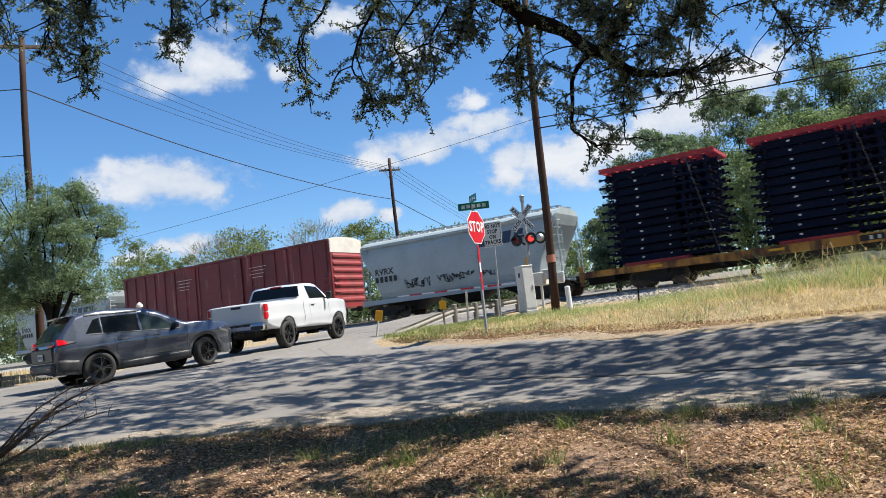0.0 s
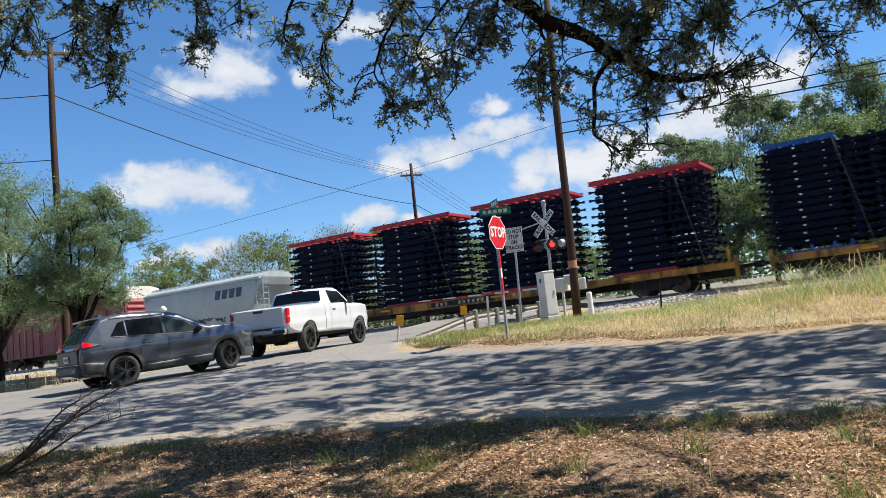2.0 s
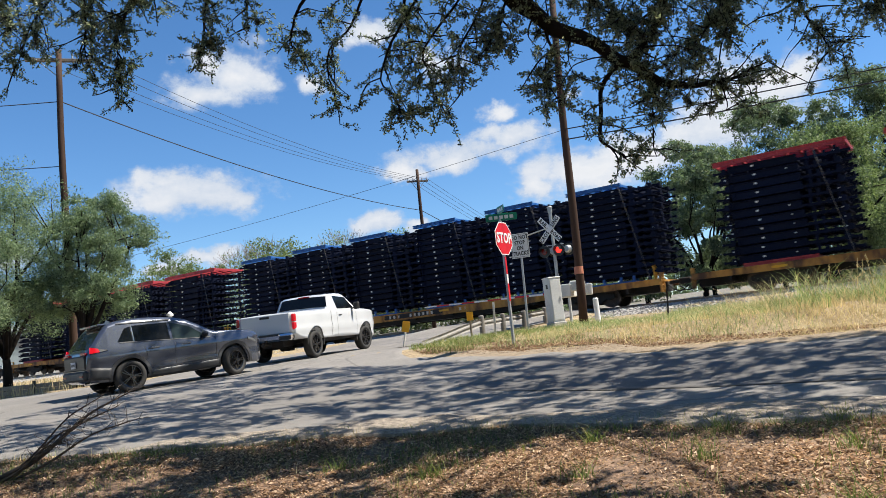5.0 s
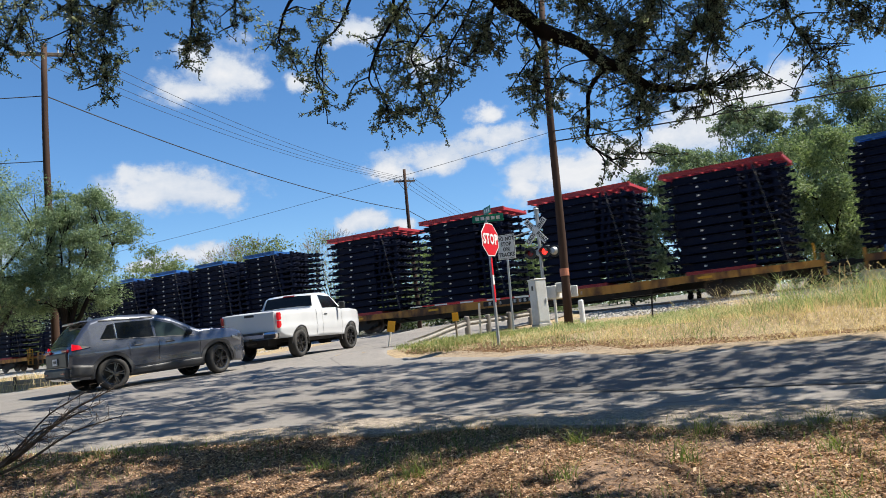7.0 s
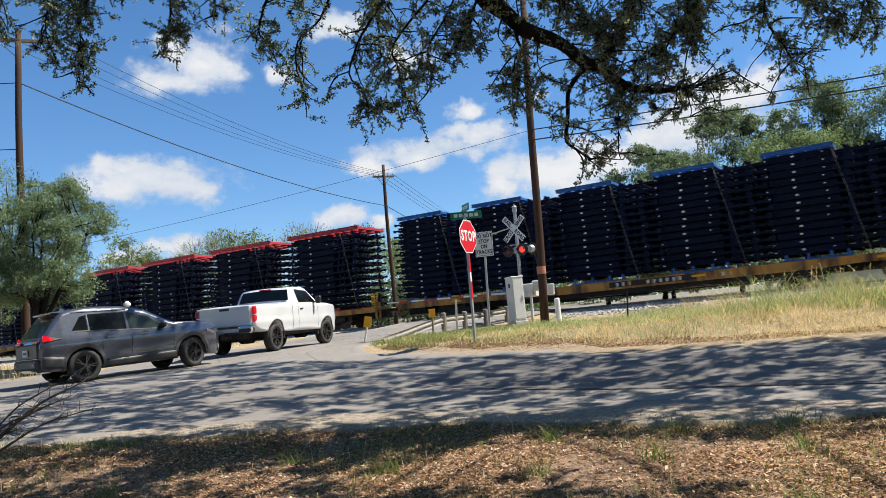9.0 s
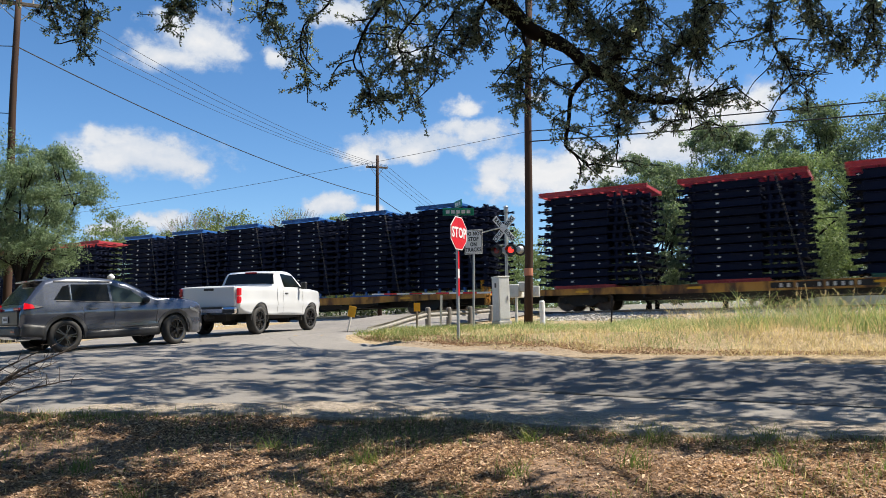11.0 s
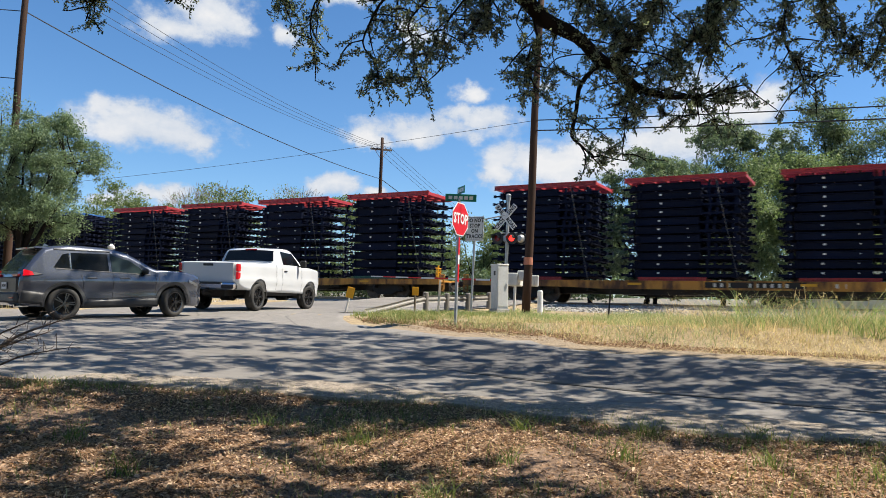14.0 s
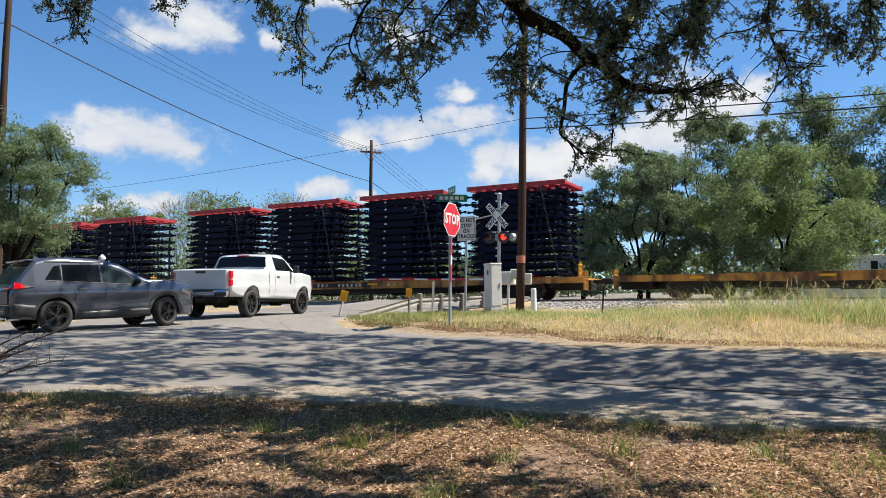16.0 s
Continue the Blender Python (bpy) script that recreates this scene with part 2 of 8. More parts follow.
M_GRASS_DRY = leaf_material("dry_grass_blade", (0.40, 0.32, 0.175), (0.76, 0.62, 0.38), (0.33, 0.34, 0.15), tint=(1.15, 1.1, 0.84))
M_GRASS_GREEN = leaf_material("green_grass_blade", (0.08, 0.12, 0.03), (0.20, 0.24, 0.07), (0.40, 0.33, 0.14))
M_GRASS_MIX = leaf_material("mixed_grass_blade", (0.10, 0.15, 0.06), (0.33, 0.39, 0.17), (0.56, 0.52, 0.28))
M_LITTER = leaf_material("fallen_oak_leaf", (0.06, 0.034, 0.023), (0.50, 0.335, 0.22), (0.80, 0.62, 0.45), tint=(1.15, 1.06, 0.86))
M_LITTER_PALE = leaf_material("sun_bleached_leaf", (0.13, 0.08, 0.05), (0.34, 0.22, 0.14), (0.52, 0.37, 0.25), tint=(1.12, 1.05, 0.92))
# ---- fair-weather clouds on a far backdrop ----
CLOUDS = [  # azimuth, elevation, half width, half height in degrees
    (-18.4, 19.5, 4.0, 1.5), (-16.5, 20.7, 3.3, 2.3), (-18.5, 21.5, 2.2, 1.2), (-11.0, 19.8, 1.7, 1.2), (-20.1, 12.3, 6.9, 1.75), (-22.1, 12.9, 3.0, 1.4), (-17.3, 12.0, 3.0, 1.4),
    (-7.4, 9.2, 2.1, 1.1), (-0.2, 13.7, 6.8, 1.3), (3.7, 14.6, 3.4, 1.2), (-4.4, 13.0, 2.6, 0.7), (3.2, 16.6, 2.4, 0.9), (9.2, 11.1, 6.0, 2.4), (12.5, 12.0, 3.6, 2.1), (5.4, 10.3, 2.2, 1.2),
    (21.7, 14.7, 5.6, 3.2), (18.6, 13.3, 4.4, 2.6), (23.6, 15.3, 3.2, 2.2), (-1.4, 20.4, 1.8, 1.5), (-19.7, 7.7, 3.6, 0.7), (-22.6, 7.2, 2.0, 0.6),
    (-6.3, 22.9, 2.0, 1.3), (8.8, 17.0, 1.8, 0.7), (15.8, 12.7, 2.3, 1.6), (-4.3, 9.0, 1.4, 0.6), (-34.0, 9.0, 5.0, 1.2), (38.0, 12.0, 6.0, 2.0)]


def cloud_material():
    m = bpy.data.materials.new("cumulus_cloud")
    m.use_nodes = True
    nt = m.node_tree
    nt.nodes.remove(nt.nodes["Principled BSDF"])
    uv = nt.nodes.new("ShaderNodeUVMap").outputs[0]

    def math_node(op, a, b=None, c=None):
        n = nt.nodes.new("ShaderNodeMath")
        n.operation = op
        for sock, v in zip(n.inputs, (a, b, c)):
            if isinstance(v, bpy.types.NodeSocket):
                nt.links.new(v, sock)
            elif v is not None:
                sock.default_value = v
        return n.outputs[0]

    wn2 = nt.nodes.new("ShaderNodeTexNoise")
    wn2.inputs["Scale"].default_value, wn2.inputs["Detail"].default_value, wn2.inputs["Roughness"].default_value = 24, 7, 0.6
    nt.links.new(uv, wn2.inputs["Vector"])
    bend = nt.nodes.new("ShaderNodeVectorMath")
    bend.operation = "MULTIPLY_ADD"
    nt.links.new(wn2.outputs["Color"], bend.inputs[0])
    bend.inputs[1].default_value = (0.062, 0.034, 0)
    nt.links.new(uv, bend.inputs[2])
    shift = nt.nodes.new("ShaderNodeVectorMath")
    shift.operation = "SUBTRACT"
    nt.links.new(bend.outputs[0], shift.inputs[0])
    shift.inputs[1].default_value = (0.031, 0.017, 0)
    ragged = shift.outputs[0]
    field = None
    for az, el, w, h in CLOUDS:
        mp = nt.nodes.new("ShaderNodeMapping")
        mp.vector_type = "POINT"
        sx, sy = 100 / w, 100 / h
        mp.inputs["Scale"].default_value = (sx, sy, 0)
        mp.inputs["Location"].default_value = (-(az / 100 + 0.5) * sx, -el / 100 * sy, 0)
        nt.links.new(ragged, mp.inputs[0])
        ln = nt.nodes.new("ShaderNodeVectorMath")
        ln.operation = "LENGTH"
        nt.links.new(mp.outputs[0], ln.inputs[0])
        f = math_node("SUBTRACT", 1.0, ln.outputs["Value"])
        field = f if field is None else math_node("SMOOTH_MAX", field, f, 0.22)
    big = tex_noise(nt, uv, 26, 10, 0.60, (1, 1.45, 1))
    soft = tex_noise(nt, uv, 60, 8, 0.65, (1, 1.5, 1))
    low = tex_noise(nt, uv, 9, 6, 0.6, (1, 1.7, 1))
    dens = math_node("MULTIPLY_ADD", math_node("SUBTRACT", big, 0.5), 1.7, field)
    dens = math_node("MULTIPLY_ADD", math_node("SUBTRACT", soft, 0.5), 0.7, dens)
    alpha = nt.nodes.new("ShaderNodeMapRange")
    alpha.interpolation_type = "SMOOTHSTEP"
    alpha.inputs["From Min"].default_value, alpha.inputs["From Max"].default_value = -0.04, 0.62
    nt.links.new(dens, alpha.inputs["Value"])
    # sunlit white and greyer shaded parts painted by noise into the cloud's glow
    body = ramp(nt, math_node("MULTIPLY_ADD", math_node("SUBTRACT", low, 0.5), 1.3, math_node("MULTIPLY", dens, 0.5)), [(0.15, (0.66, 0.74, 0.86)), (0.55, (0.93, 0.94, 0.96)), (0.9, (0.86, 0.88, 0.91))])
    em = nt.nodes.new("ShaderNodeEmission")
    nt.links.new(body, em.inputs["Color"])
    em.inputs["Strength"].default_value = 0.465
    tr = nt.nodes.new("ShaderNodeBsdfTransparent")
    mx = nt.nodes.new("ShaderNodeMixShader")
    nt.links.new(alpha.outputs[0], mx.inputs[0])
    nt.links.new(tr.outputs[0], mx.inputs[1])
    nt.links.new(em.outputs[0], mx.inputs[2])
    nt.links.new(mx.outputs[0], nt.nodes["Material Output"].inputs["Surface"])
    return m


def cloud_backdrop():
    R = 2400
    az = np.linspace(-48, 48, 33)
    el = np.linspace(1, 34, 14)
    v = [(R * math.cos(radians(e)) * math.sin(radians(a)), R * math.cos(radians(e)) * math.cos(radians(a)), R * math.sin(radians(e))) for e in el for a in az]
    n = len(az)
    f = [(j * n + i, j * n + i + 1, (j + 1) * n + i + 1, (j + 1) * n + i) for j in range(len(el) - 1) for i in range(n - 1)]
    ob = raw("backdrop", v, f, cloud_material())
    uv = ob.data.uv_layers.new(name="UVMap")
    for lp in ob.data.loops:
        k = lp.vertex_index
        uv.data[lp.index].uv = (az[k % n] / 100 + 0.5, el[k // n] / 100)
    return tagged(ob, "far sky backdrop with white fair-weather clouds", "sky", kind="structure")


cloud_backdrop()
# ---- ground, road, track ----
def ground_material(name, dirt, litter, pale, scale):
    m, nt, b = node_material(name)
    c = coords(nt)
    a = tex_noise(nt, c, scale, 8, 0.7)
    d = tex_noise(nt, c, 0.5, 4, 0.6)
    f = tex_noise(nt, c, 28, 6, 0.75)
    col = mix(nt, ramp(nt, a, [(0.38, (0, 0, 0)), (0.62, (1, 1, 1))]), dirt, litter)
    col = mix(nt, ramp(nt, d, [(0.5, (0, 0, 0)), (0.75, (0.8,) * 3)]), col, pale)
    col = mix(nt, 0.8, col, ramp(nt, f, [(0.3, (0.45,) * 3), (0.7, (1.3,) * 3)]), "MULTIPLY")
    nt.links.new(col, b.inputs["Base Color"])
    b.inputs["Roughness"].default_value = 0.95
    bump(nt, b, f, 0.8, 0.03)
    return m


def asphalt_material(name, base):
    m, nt, b = node_material(name)
    c = coords(nt)
    f = tex_noise(nt, c, 90, 3, 0.7)
    p = tex_noise(nt, c, 0.35, 5, 0.6, (1, 1, 1))
    k = tex_noise(nt, c, 5, 6, 0.7)
    vor = nt.nodes.new("ShaderNodeTexVoronoi")
    vor.feature = "DISTANCE_TO_EDGE"
    vor.inputs["Scale"].default_value = 0.32
    warp = nt.nodes.new("ShaderNodeMix")
    warp.data_type = "VECTOR"
    warp.inputs[0].default_value = 0.12
    nz = nt.nodes.new("ShaderNodeTexNoise")
    nz.inputs["Scale"].default_value = 1.5
    nt.links.new(c, nz.inputs["Vector"])
    nt.links.new(c, warp.inputs["A"])
    nt.links.new(nz.outputs["Color"], warp.inputs["B"])
    nt.links.new(warp.outputs[1], vor.inputs["Vector"])
    crack = ramp(nt, vor.outputs["Distance"], [(0.0, (0.3,) * 3), (0.012, (1, 1, 1))])
    col = mix(nt, ramp(nt, p, [(0.35, (0, 0, 0)), (0.7, (1, 1, 1))]), base, tuple(v * 1.35 for v in base))
    col = mix(nt, 0.6, col, ramp(nt, f, [(0.3, (0.55,) * 3), (0.72, (1.35,) * 3)]), "MULTIPLY")
    col = mix(nt, 0.4, col, ramp(nt, k, [(0.35, (0.7,) * 3), (0.65, (1.15,) * 3)]), "MULTIPLY")
    col = mix(nt, 0.55, col, crack, "MULTIPLY")
    nt.links.new(col, b.inputs["Base Color"])
    b.inputs["Roughness"].default_value = 0.85
    bump(nt, b, f, 0.6, 0.01)
    return m


M_SOIL = ground_material("leaf_strewn_soil", (0.045, 0.027, 0.019), (0.30, 0.19, 0.12), (0.50, 0.35, 0.23), 12)
M_VERGE = ground_material("dry_verge_soil", (0.20, 0.145, 0.085), (0.46, 0.35, 0.205), (0.34, 0.28, 0.155), 11)
M_YARD = ground_material("worn_gravel_yard", (0.11, 0.10, 0.085), (0.25, 0.23, 0.195), (0.17, 0.17, 0.12), 5)
M_GRAVEL = ground_material("crushed_rock", (0.16, 0.15, 0.14), (0.50, 0.47, 0.43), (0.34, 0.32, 0.30), 9)
M_SHOULDER = ground_material("sandy_shoulder", (0.22, 0.165, 0.105), (0.34, 0.265, 0.18), (0.27, 0.20, 0.13), 6)
M_ASPHALT = asphalt_material("sun_bleached_asphalt", (0.166, 0.153, 0.139))

axis_q = sorted({*np.arange(-12, 46, 0.5).round(2), *PROFILE_Q, -250, -120, -60, -30, -18, 50, 55, 60, 75, 100, 150, 230, 400, 700, 1200, 2000, 3000})
axis_s = sorted({*np.arange(-30, 45, 0.75).round(2), -3000, -1500, -700, -350, -200, -120, -80, -60, -45, -37, 50, 60, 75, 100, 150, 220, 350, 700, 1500, 3000})
gv, gf, gm = [], [], []
for q in axis_q:
    for s in axis_s:
        x, y = xy(s, q)
        dz = 0.0
        if -12 < q < 32 and -30 < s < 45 and not on_road(s, q, 0.6):
            dz = 0.10 * (noise.noise((x * 0.35, y * 0.35, 0)) + 0.4 * noise.noise((x * 1.1, y * 1.1, 3)))
        gv.append((x, y, ground_sq(s, q) + dz))
ns = len(axis_s)
for i in range(len(axis_q) - 1):
    for j in range(ns - 1):
        gf.append((i * ns + j + 1, i * ns + j, (i + 1) * ns + j, (i + 1) * ns + j + 1))
        s, q = (axis_s[j] + axis_s[j + 1]) / 2, (axis_q[i] + axis_q[i + 1]) / 2
        gm.append(0 if q < road_near(s) + 0.5 else 1 if q < 39 else 2)
ground_ob = raw("ground", gv, gf, [M_SOIL, M_VERGE, M_YARD])
ground_ob.data.polygons.foreach_set("material_index", gm)
for p in ground_ob.data.polygons:
    p.use_smooth = True
tagged(ground_ob, "uneven ground of leaf-strewn soil and dry verge", "ground", kind="structure")


def sheet(name, s_values, near, far, lift, material, step=0.5, wobble=0.0):
    """A strip laid on the ground between two edges, with turned-down rims."""
    v, f, rows = [], [], []
    for s in s_values:
        a, b = near(s), far(s)
        if wobble:
            a += wobble * noise.noise((s * 0.9, 1.5, 0)) + wobble * 0.5 * noise.noise((s * 3.1, 7.5, 0))
            b += wobble * noise.noise((s * 0.9, 9.5, 0)) + wobble * 0.5 * noise.noise((s * 3.1, 4.5, 0))
        n = 40
        row = []
        for i in range(n + 1):
            q = a + (b - a) * i / n
            x, y = xy(s, q)
            row.append(len(v))
            v.append((x, y, ground_sq(s, q) + (lift if 0 < i < n else -0.03)))
        rows.append(row)
    for r0, r1 in zip(rows, rows[1:]):
        for i in range(len(r0) - 1):
            f.append((r1[i], r0[i], r0[i + 1], r1[i + 1]))
    ob = raw(name, v, f, material)
    for p in ob.data.polygons:
        p.use_smooth = True
    return ob


s_main = sorted({*np.arange(-30, 45, 0.4).round(2), -80, -60, -45, -38, 50, 60, 80})
tagged(sheet("road", s_main, road_near, lambda s: min(road_far(s), road_near(s) + 14 if s > 13.9 else 99, 24), 0.035, M_ASPHALT, wobble=0.35),
       "sun-bleached cracked asphalt road", "road", kind="structure")
tagged(sheet("road_crossing", np.arange(13.8, 27.4, 0.4), lambda s: road_near(s) + 13.0 if s < 21.2 else 19.5 + 1.2 * (s - 21.2) ** 0.5, lambda s: 62, 0.045, M_ASPHALT, wobble=0.15),
       "asphalt side road climbing over the rails", "road", kind="structure")
tagged(sheet("shoulder", np.arange(-45, 10.4, 0.6), lambda s: road_far(s) - 0.25, lambda s: road_far(s) + 0.45, 0.02, M_SHOULDER, wobble=0.45),
       "sandy pale shoulder along the asphalt edge", "shoulder", kind="structure")

M_NEW_ASPHALT = asphalt_material("dark_newer_asphalt", (0.098, 0.092, 0.087))
M_EDGE_GRAVEL = ground_material("pale_road_gravel", (0.17, 0.14, 0.11), (0.38, 0.32, 0.255), (0.28, 0.235, 0.185), 16)
tagged(sheet("road_overlay", np.arange(-60, 7.6, 0.4), lambda s: seam(s) + 0.12 * max(0, s - 5.5) ** 2, lambda s: road_far(s) - 0.35, 0.041, M_NEW_ASPHALT, wobble=0.10),
       "darker newer asphalt layer along the road", "road", kind="structure")
tagged(sheet("road_edge", np.arange(-30, 9.5, 0.4), lambda s: road_near(s) - 0.25, lambda s: road_near(s) + 0.95 - 0.05 * max(0, s), 0.046, M_EDGE_GRAVEL, wobble=0.35),
       "pale loose gravel along the road edge", "road edge", kind="structure")
M_TAR = surface("black_tar_seam", (0.055, 0.052, 0.05), (0.12, 0.11, 0.10), 0.85, 0, 30, 1.2, 0.7, 0.2)
tagged(sheet("tar_seam", np.arange(-11, 5.6, 0.3), lambda s: seam(s) - 0.007 - 0.008 * noise.noise((s * 2.3, 8.2, 0)) + 0.12 * max(0, s - 5.5) ** 2, lambda s: seam(s) + 0.005 + 0.012 * noise.noise((s * 1.7, 2.2, 0)) + 0.12 * max(0, s - 5.5) ** 2, 0.047, M_TAR),
       "black tar seam between two asphalt layers", "road", kind="structure")

# ballast bed
bv, bf = [], []
bed = [(29.6, 1.80), (33.2, 2.19), (37.6, 2.19), (39.6, 1.75)]
bs = [-260, -150, -90, -60] + list(np.arange(-45, 13.6, 1.5))
for s in bs:
    for q, z in bed:
        x, y = xy(s, q)
        bv.append((x, y, z + (0.03 * noise.noise((s, q, 2)))))
for i in range(len(bs) - 1):
    for k in range(3):
        bf.append((i * 4 + k, (i + 1) * 4 + k, (i + 1) * 4 + k + 1, i * 4 + k + 1))
bed_ob = raw("ballast_bed", [*bv], [tuple(reversed(t)) for t in bf], M_GRAVEL)
tagged(bed_ob, "bank of grey crushed rock under the rails", "ballast", kind="structure")
bv2, bf2 = [], []
bs2 = list(np.arange(21.8, 60, 1.5)) + [80, 120, 200, 300]
for s in bs2:
    for q, z in bed:
        x, y = xy(s, q)
        bv2.append((x, y, z + (0.03 * noise.noise((s, q, 2)))))
for i in range(len(bs2) - 1):
    for k in range(3):
        bf2.append((i * 4 + k, (i + 1) * 4 + k, (i + 1) * 4 + k + 1, i * 4 + k + 1))
tagged(raw("ballast_bed", bv2, [tuple(reversed(t)) for t in bf2], M_GRAVEL), "bank of grey crushed rock beyond the crossing", "ballast", kind="structure")


def rail_piece(q):
    bm = bmesh.new()
    prof = [(-0.075, 0), (0.075, 0), (0.075, 0.015), (0.012, 0.035), (0.012, 0.13), (0.036, 0.14), (0.036, 0.172), (-0.036, 0.172), (-0.036, 0.14), (-0.012, 0.13), (-0.012, 0.035), (-0.075, 0.015)]
    a = [bm.verts.new((-260, x, z)) for x, z in prof]
    b = [bm.verts.new((300, x, z)) for x, z in prof]
    for i in range(len(a)):
        bm.faces.new((a[i], a[(i + 1) % len(a)], b[(i + 1) % len(a)], b[i]))
    bm.faces.new(a[::-1]); bm.faces.new(b)
    bmesh.ops.recalc_face_normals(bm, faces=bm.faces)
    ob = part("rail", bm, M_RAIL)
    ob.matrix_world = pose(*xy(0, q), RAIL_Z - 0.172, 0, 0, TURN)
    return tagged(ob, "rusty steel rail with a polished head", "rail", "rails of the track", "structure")


for dq in (-0.75, 0.75):
    rail_piece(TRACK_Q + dq)


def stones(name, count, s0, s1, q0, q1, size, material, label):
    """Loose angular stones, each a squashed uneven block."""
    rng = np.random.default_rng(count)
    s, q = rng.uniform(s0, s1, count), rng.uniform(q0, q1, count)
    z = np.interp(q, [29.6, 33.2, 37.6], [1.80, 2.19, 2.19])
    c = np.stack([US.x * s + NQ.x * q, US.y * s + NQ.y * q, z], 1)
    cube = np.array([(x, y, k) for x in (-1, 1) for y in (-1, 1) for k in (-1, 1)], float)
    v = cube[None] * rng.uniform(0.35, 1.0, (count, 8, 3)) * size * rng.uniform(0.6, 1.3, (count, 1, 1))
    a = rng.uniform(0, 6.3, count)
    ca, sa = np.cos(a)[:, None], np.sin(a)[:, None]
    v = np.stack([v[..., 0] * ca - v[..., 1] * sa, v[..., 0] * sa + v[..., 1] * ca, v[..., 2] * 0.8], -1) + c[:, None]
    quads = np.array([(0, 1, 3, 2), (4, 6, 7, 5), (0, 4, 5, 1), (2, 3, 7, 6), (0, 2, 6, 4), (1, 5, 7, 3)])
    f = (np.arange(count)[:, None, None] * 8 + quads[None]).reshape(-1, 4)
    me = bpy.data.meshes.new(name)
    me.from_pydata(v.reshape(-1, 3).tolist(), [], f.tolist())
    return tagged(part(name, me, material), label, "ballast stones", kind="stuff")


def stone_material():
    m, nt, b = node_material("ballast_stone")
    geo = nt.nodes.new("ShaderNodeNewGeometry")
    col = ramp(nt, geo.outputs["Random Per Island"], [(0, (0.16, 0.15, 0.14)), (0.6, (0.38, 0.36, 0.33)), (1, (0.56, 0.53, 0.48))])
    col = mix(nt, 0.4, col, ramp(nt, tex_noise(nt, coords(nt), 40, 4), [(0.3, (0.6,) * 3), (0.7, (1.2,) * 3)]), "MULTIPLY")
    nt.links.new(col, b.inputs["Base Color"])
    b.inputs["Roughness"].default_value = 0.9
    return m


stones("ballast_stone", 9000, -26, 13.4, 29.4, 34.4, 0.045, stone_material(), "loose grey crushed ballast stones beside the rail")


def sleeper_row():
    bm = bmesh.new()
    box(bm, -0.12, -1.3, -0.17, 0.12, 1.3, 0.0, 0.008)
    me = mesh_from(bm, "sleeper")
    for k in range(120):
        s = -48 + k * 0.55
        if 13.4 < s < 21.6:
            continue
        o = part("sleeper", me, M_GREY_WOOD, SLEEPERS)
        o.matrix_local = pose(*xy(s, TRACK_Q), RAIL_Z - 0.172, 0, 0, TURN)


SLEEPERS = bed_ob
sleeper_row()
# ---- the train: built along +x (its way), +y faces the camera, z = 0 on the rails ----
TRAIN = []          # (thing, s at the start)


def wheelset_mesh():
    bm = bmesh.new()
    for y in (-0.75, 0.75):
        rod(bm, (0, y - 0.07, 0.46), (0, y + 0.07, 0.46), 0.46, n=24)
        rod(bm, (0, y + (0.07 if y > 0 else -0.10), 0.46), (0, y + (0.10 if y > 0 else -0.07), 0.46), 0.32, n=20)
    rod(bm, (0, -0.95, 0.46), (0, 0.95, 0.46), 0.08, n=10)
    return mesh_from(bm, "wheelset")


def truck_frame_mesh():
    bm = bmesh.new()
    for y in (-1.0, 1.0):
        prism(bm, [(-1.15, 0.40), (-1.15, 0.62), (-0.55, 0.72), (0.55, 0.72), (1.15, 0.62), (1.15, 0.40), (0.75, 0.42), (0.45, 0.22), (-0.45, 0.22), (-0.75, 0.42)], y - 0.08, y + 0.08)
        for x in (-0.16, 0, 0.16):
            rod(bm, (x, y, 0.24), (x, y, 0.5), 0.075, n=10)
        for x in (-0.89, 0.89):
            rod(bm, (x, y - 0.12, 0.46), (x, y + 0.12, 0.46), 0.11, n=12)
    box(bm, -0.25, -1.0, 0.42, 0.25, 1.0, 0.74)
    return mesh_from(bm, "side_frame")


ME_WHEELSET, ME_TRUCK = wheelset_mesh(), truck_frame_mesh()


def bogies(car, xs):
    for x in xs:
        f = part("bogie", ME_TRUCK, M_UNDER, car)
        f.location = (x, 0, 0)
        for dx in (-0.89, 0.89):
            w = part("wheelset", ME_WHEELSET, M_WHEEL_STEEL, f)
            w.location = (dx, 0, 0)


def coupler(car, x, sign):
    bm = bmesh.new()
    box(bm, min(x, x + sign * 0.55), -0.07, 0.78, max(x, x + sign * 0.55), 0.07, 0.93, 0.02)
    box(bm, min(x + sign * 0.45, x + sign * 0.75), -0.14, 0.72, max(x + sign * 0.45, x + sign * 0.75), 0.12, 1.0, 0.04)
    part("coupler", bm, M_UNDER, car)
    bm = bmesh.new()
    pts = [Vector((x + sign * t * 0.9, 0.25, 0.75 - 0.35 * math.sin(t * math.pi * 0.9))) for t in (0, 0.25, 0.5, 0.75, 1.0)]
    for a, b in zip(pts, pts[1:]):
        rod(bm, a, b, 0.03, n=6)
    part("air_hose", bm, M_RUBBER, car)


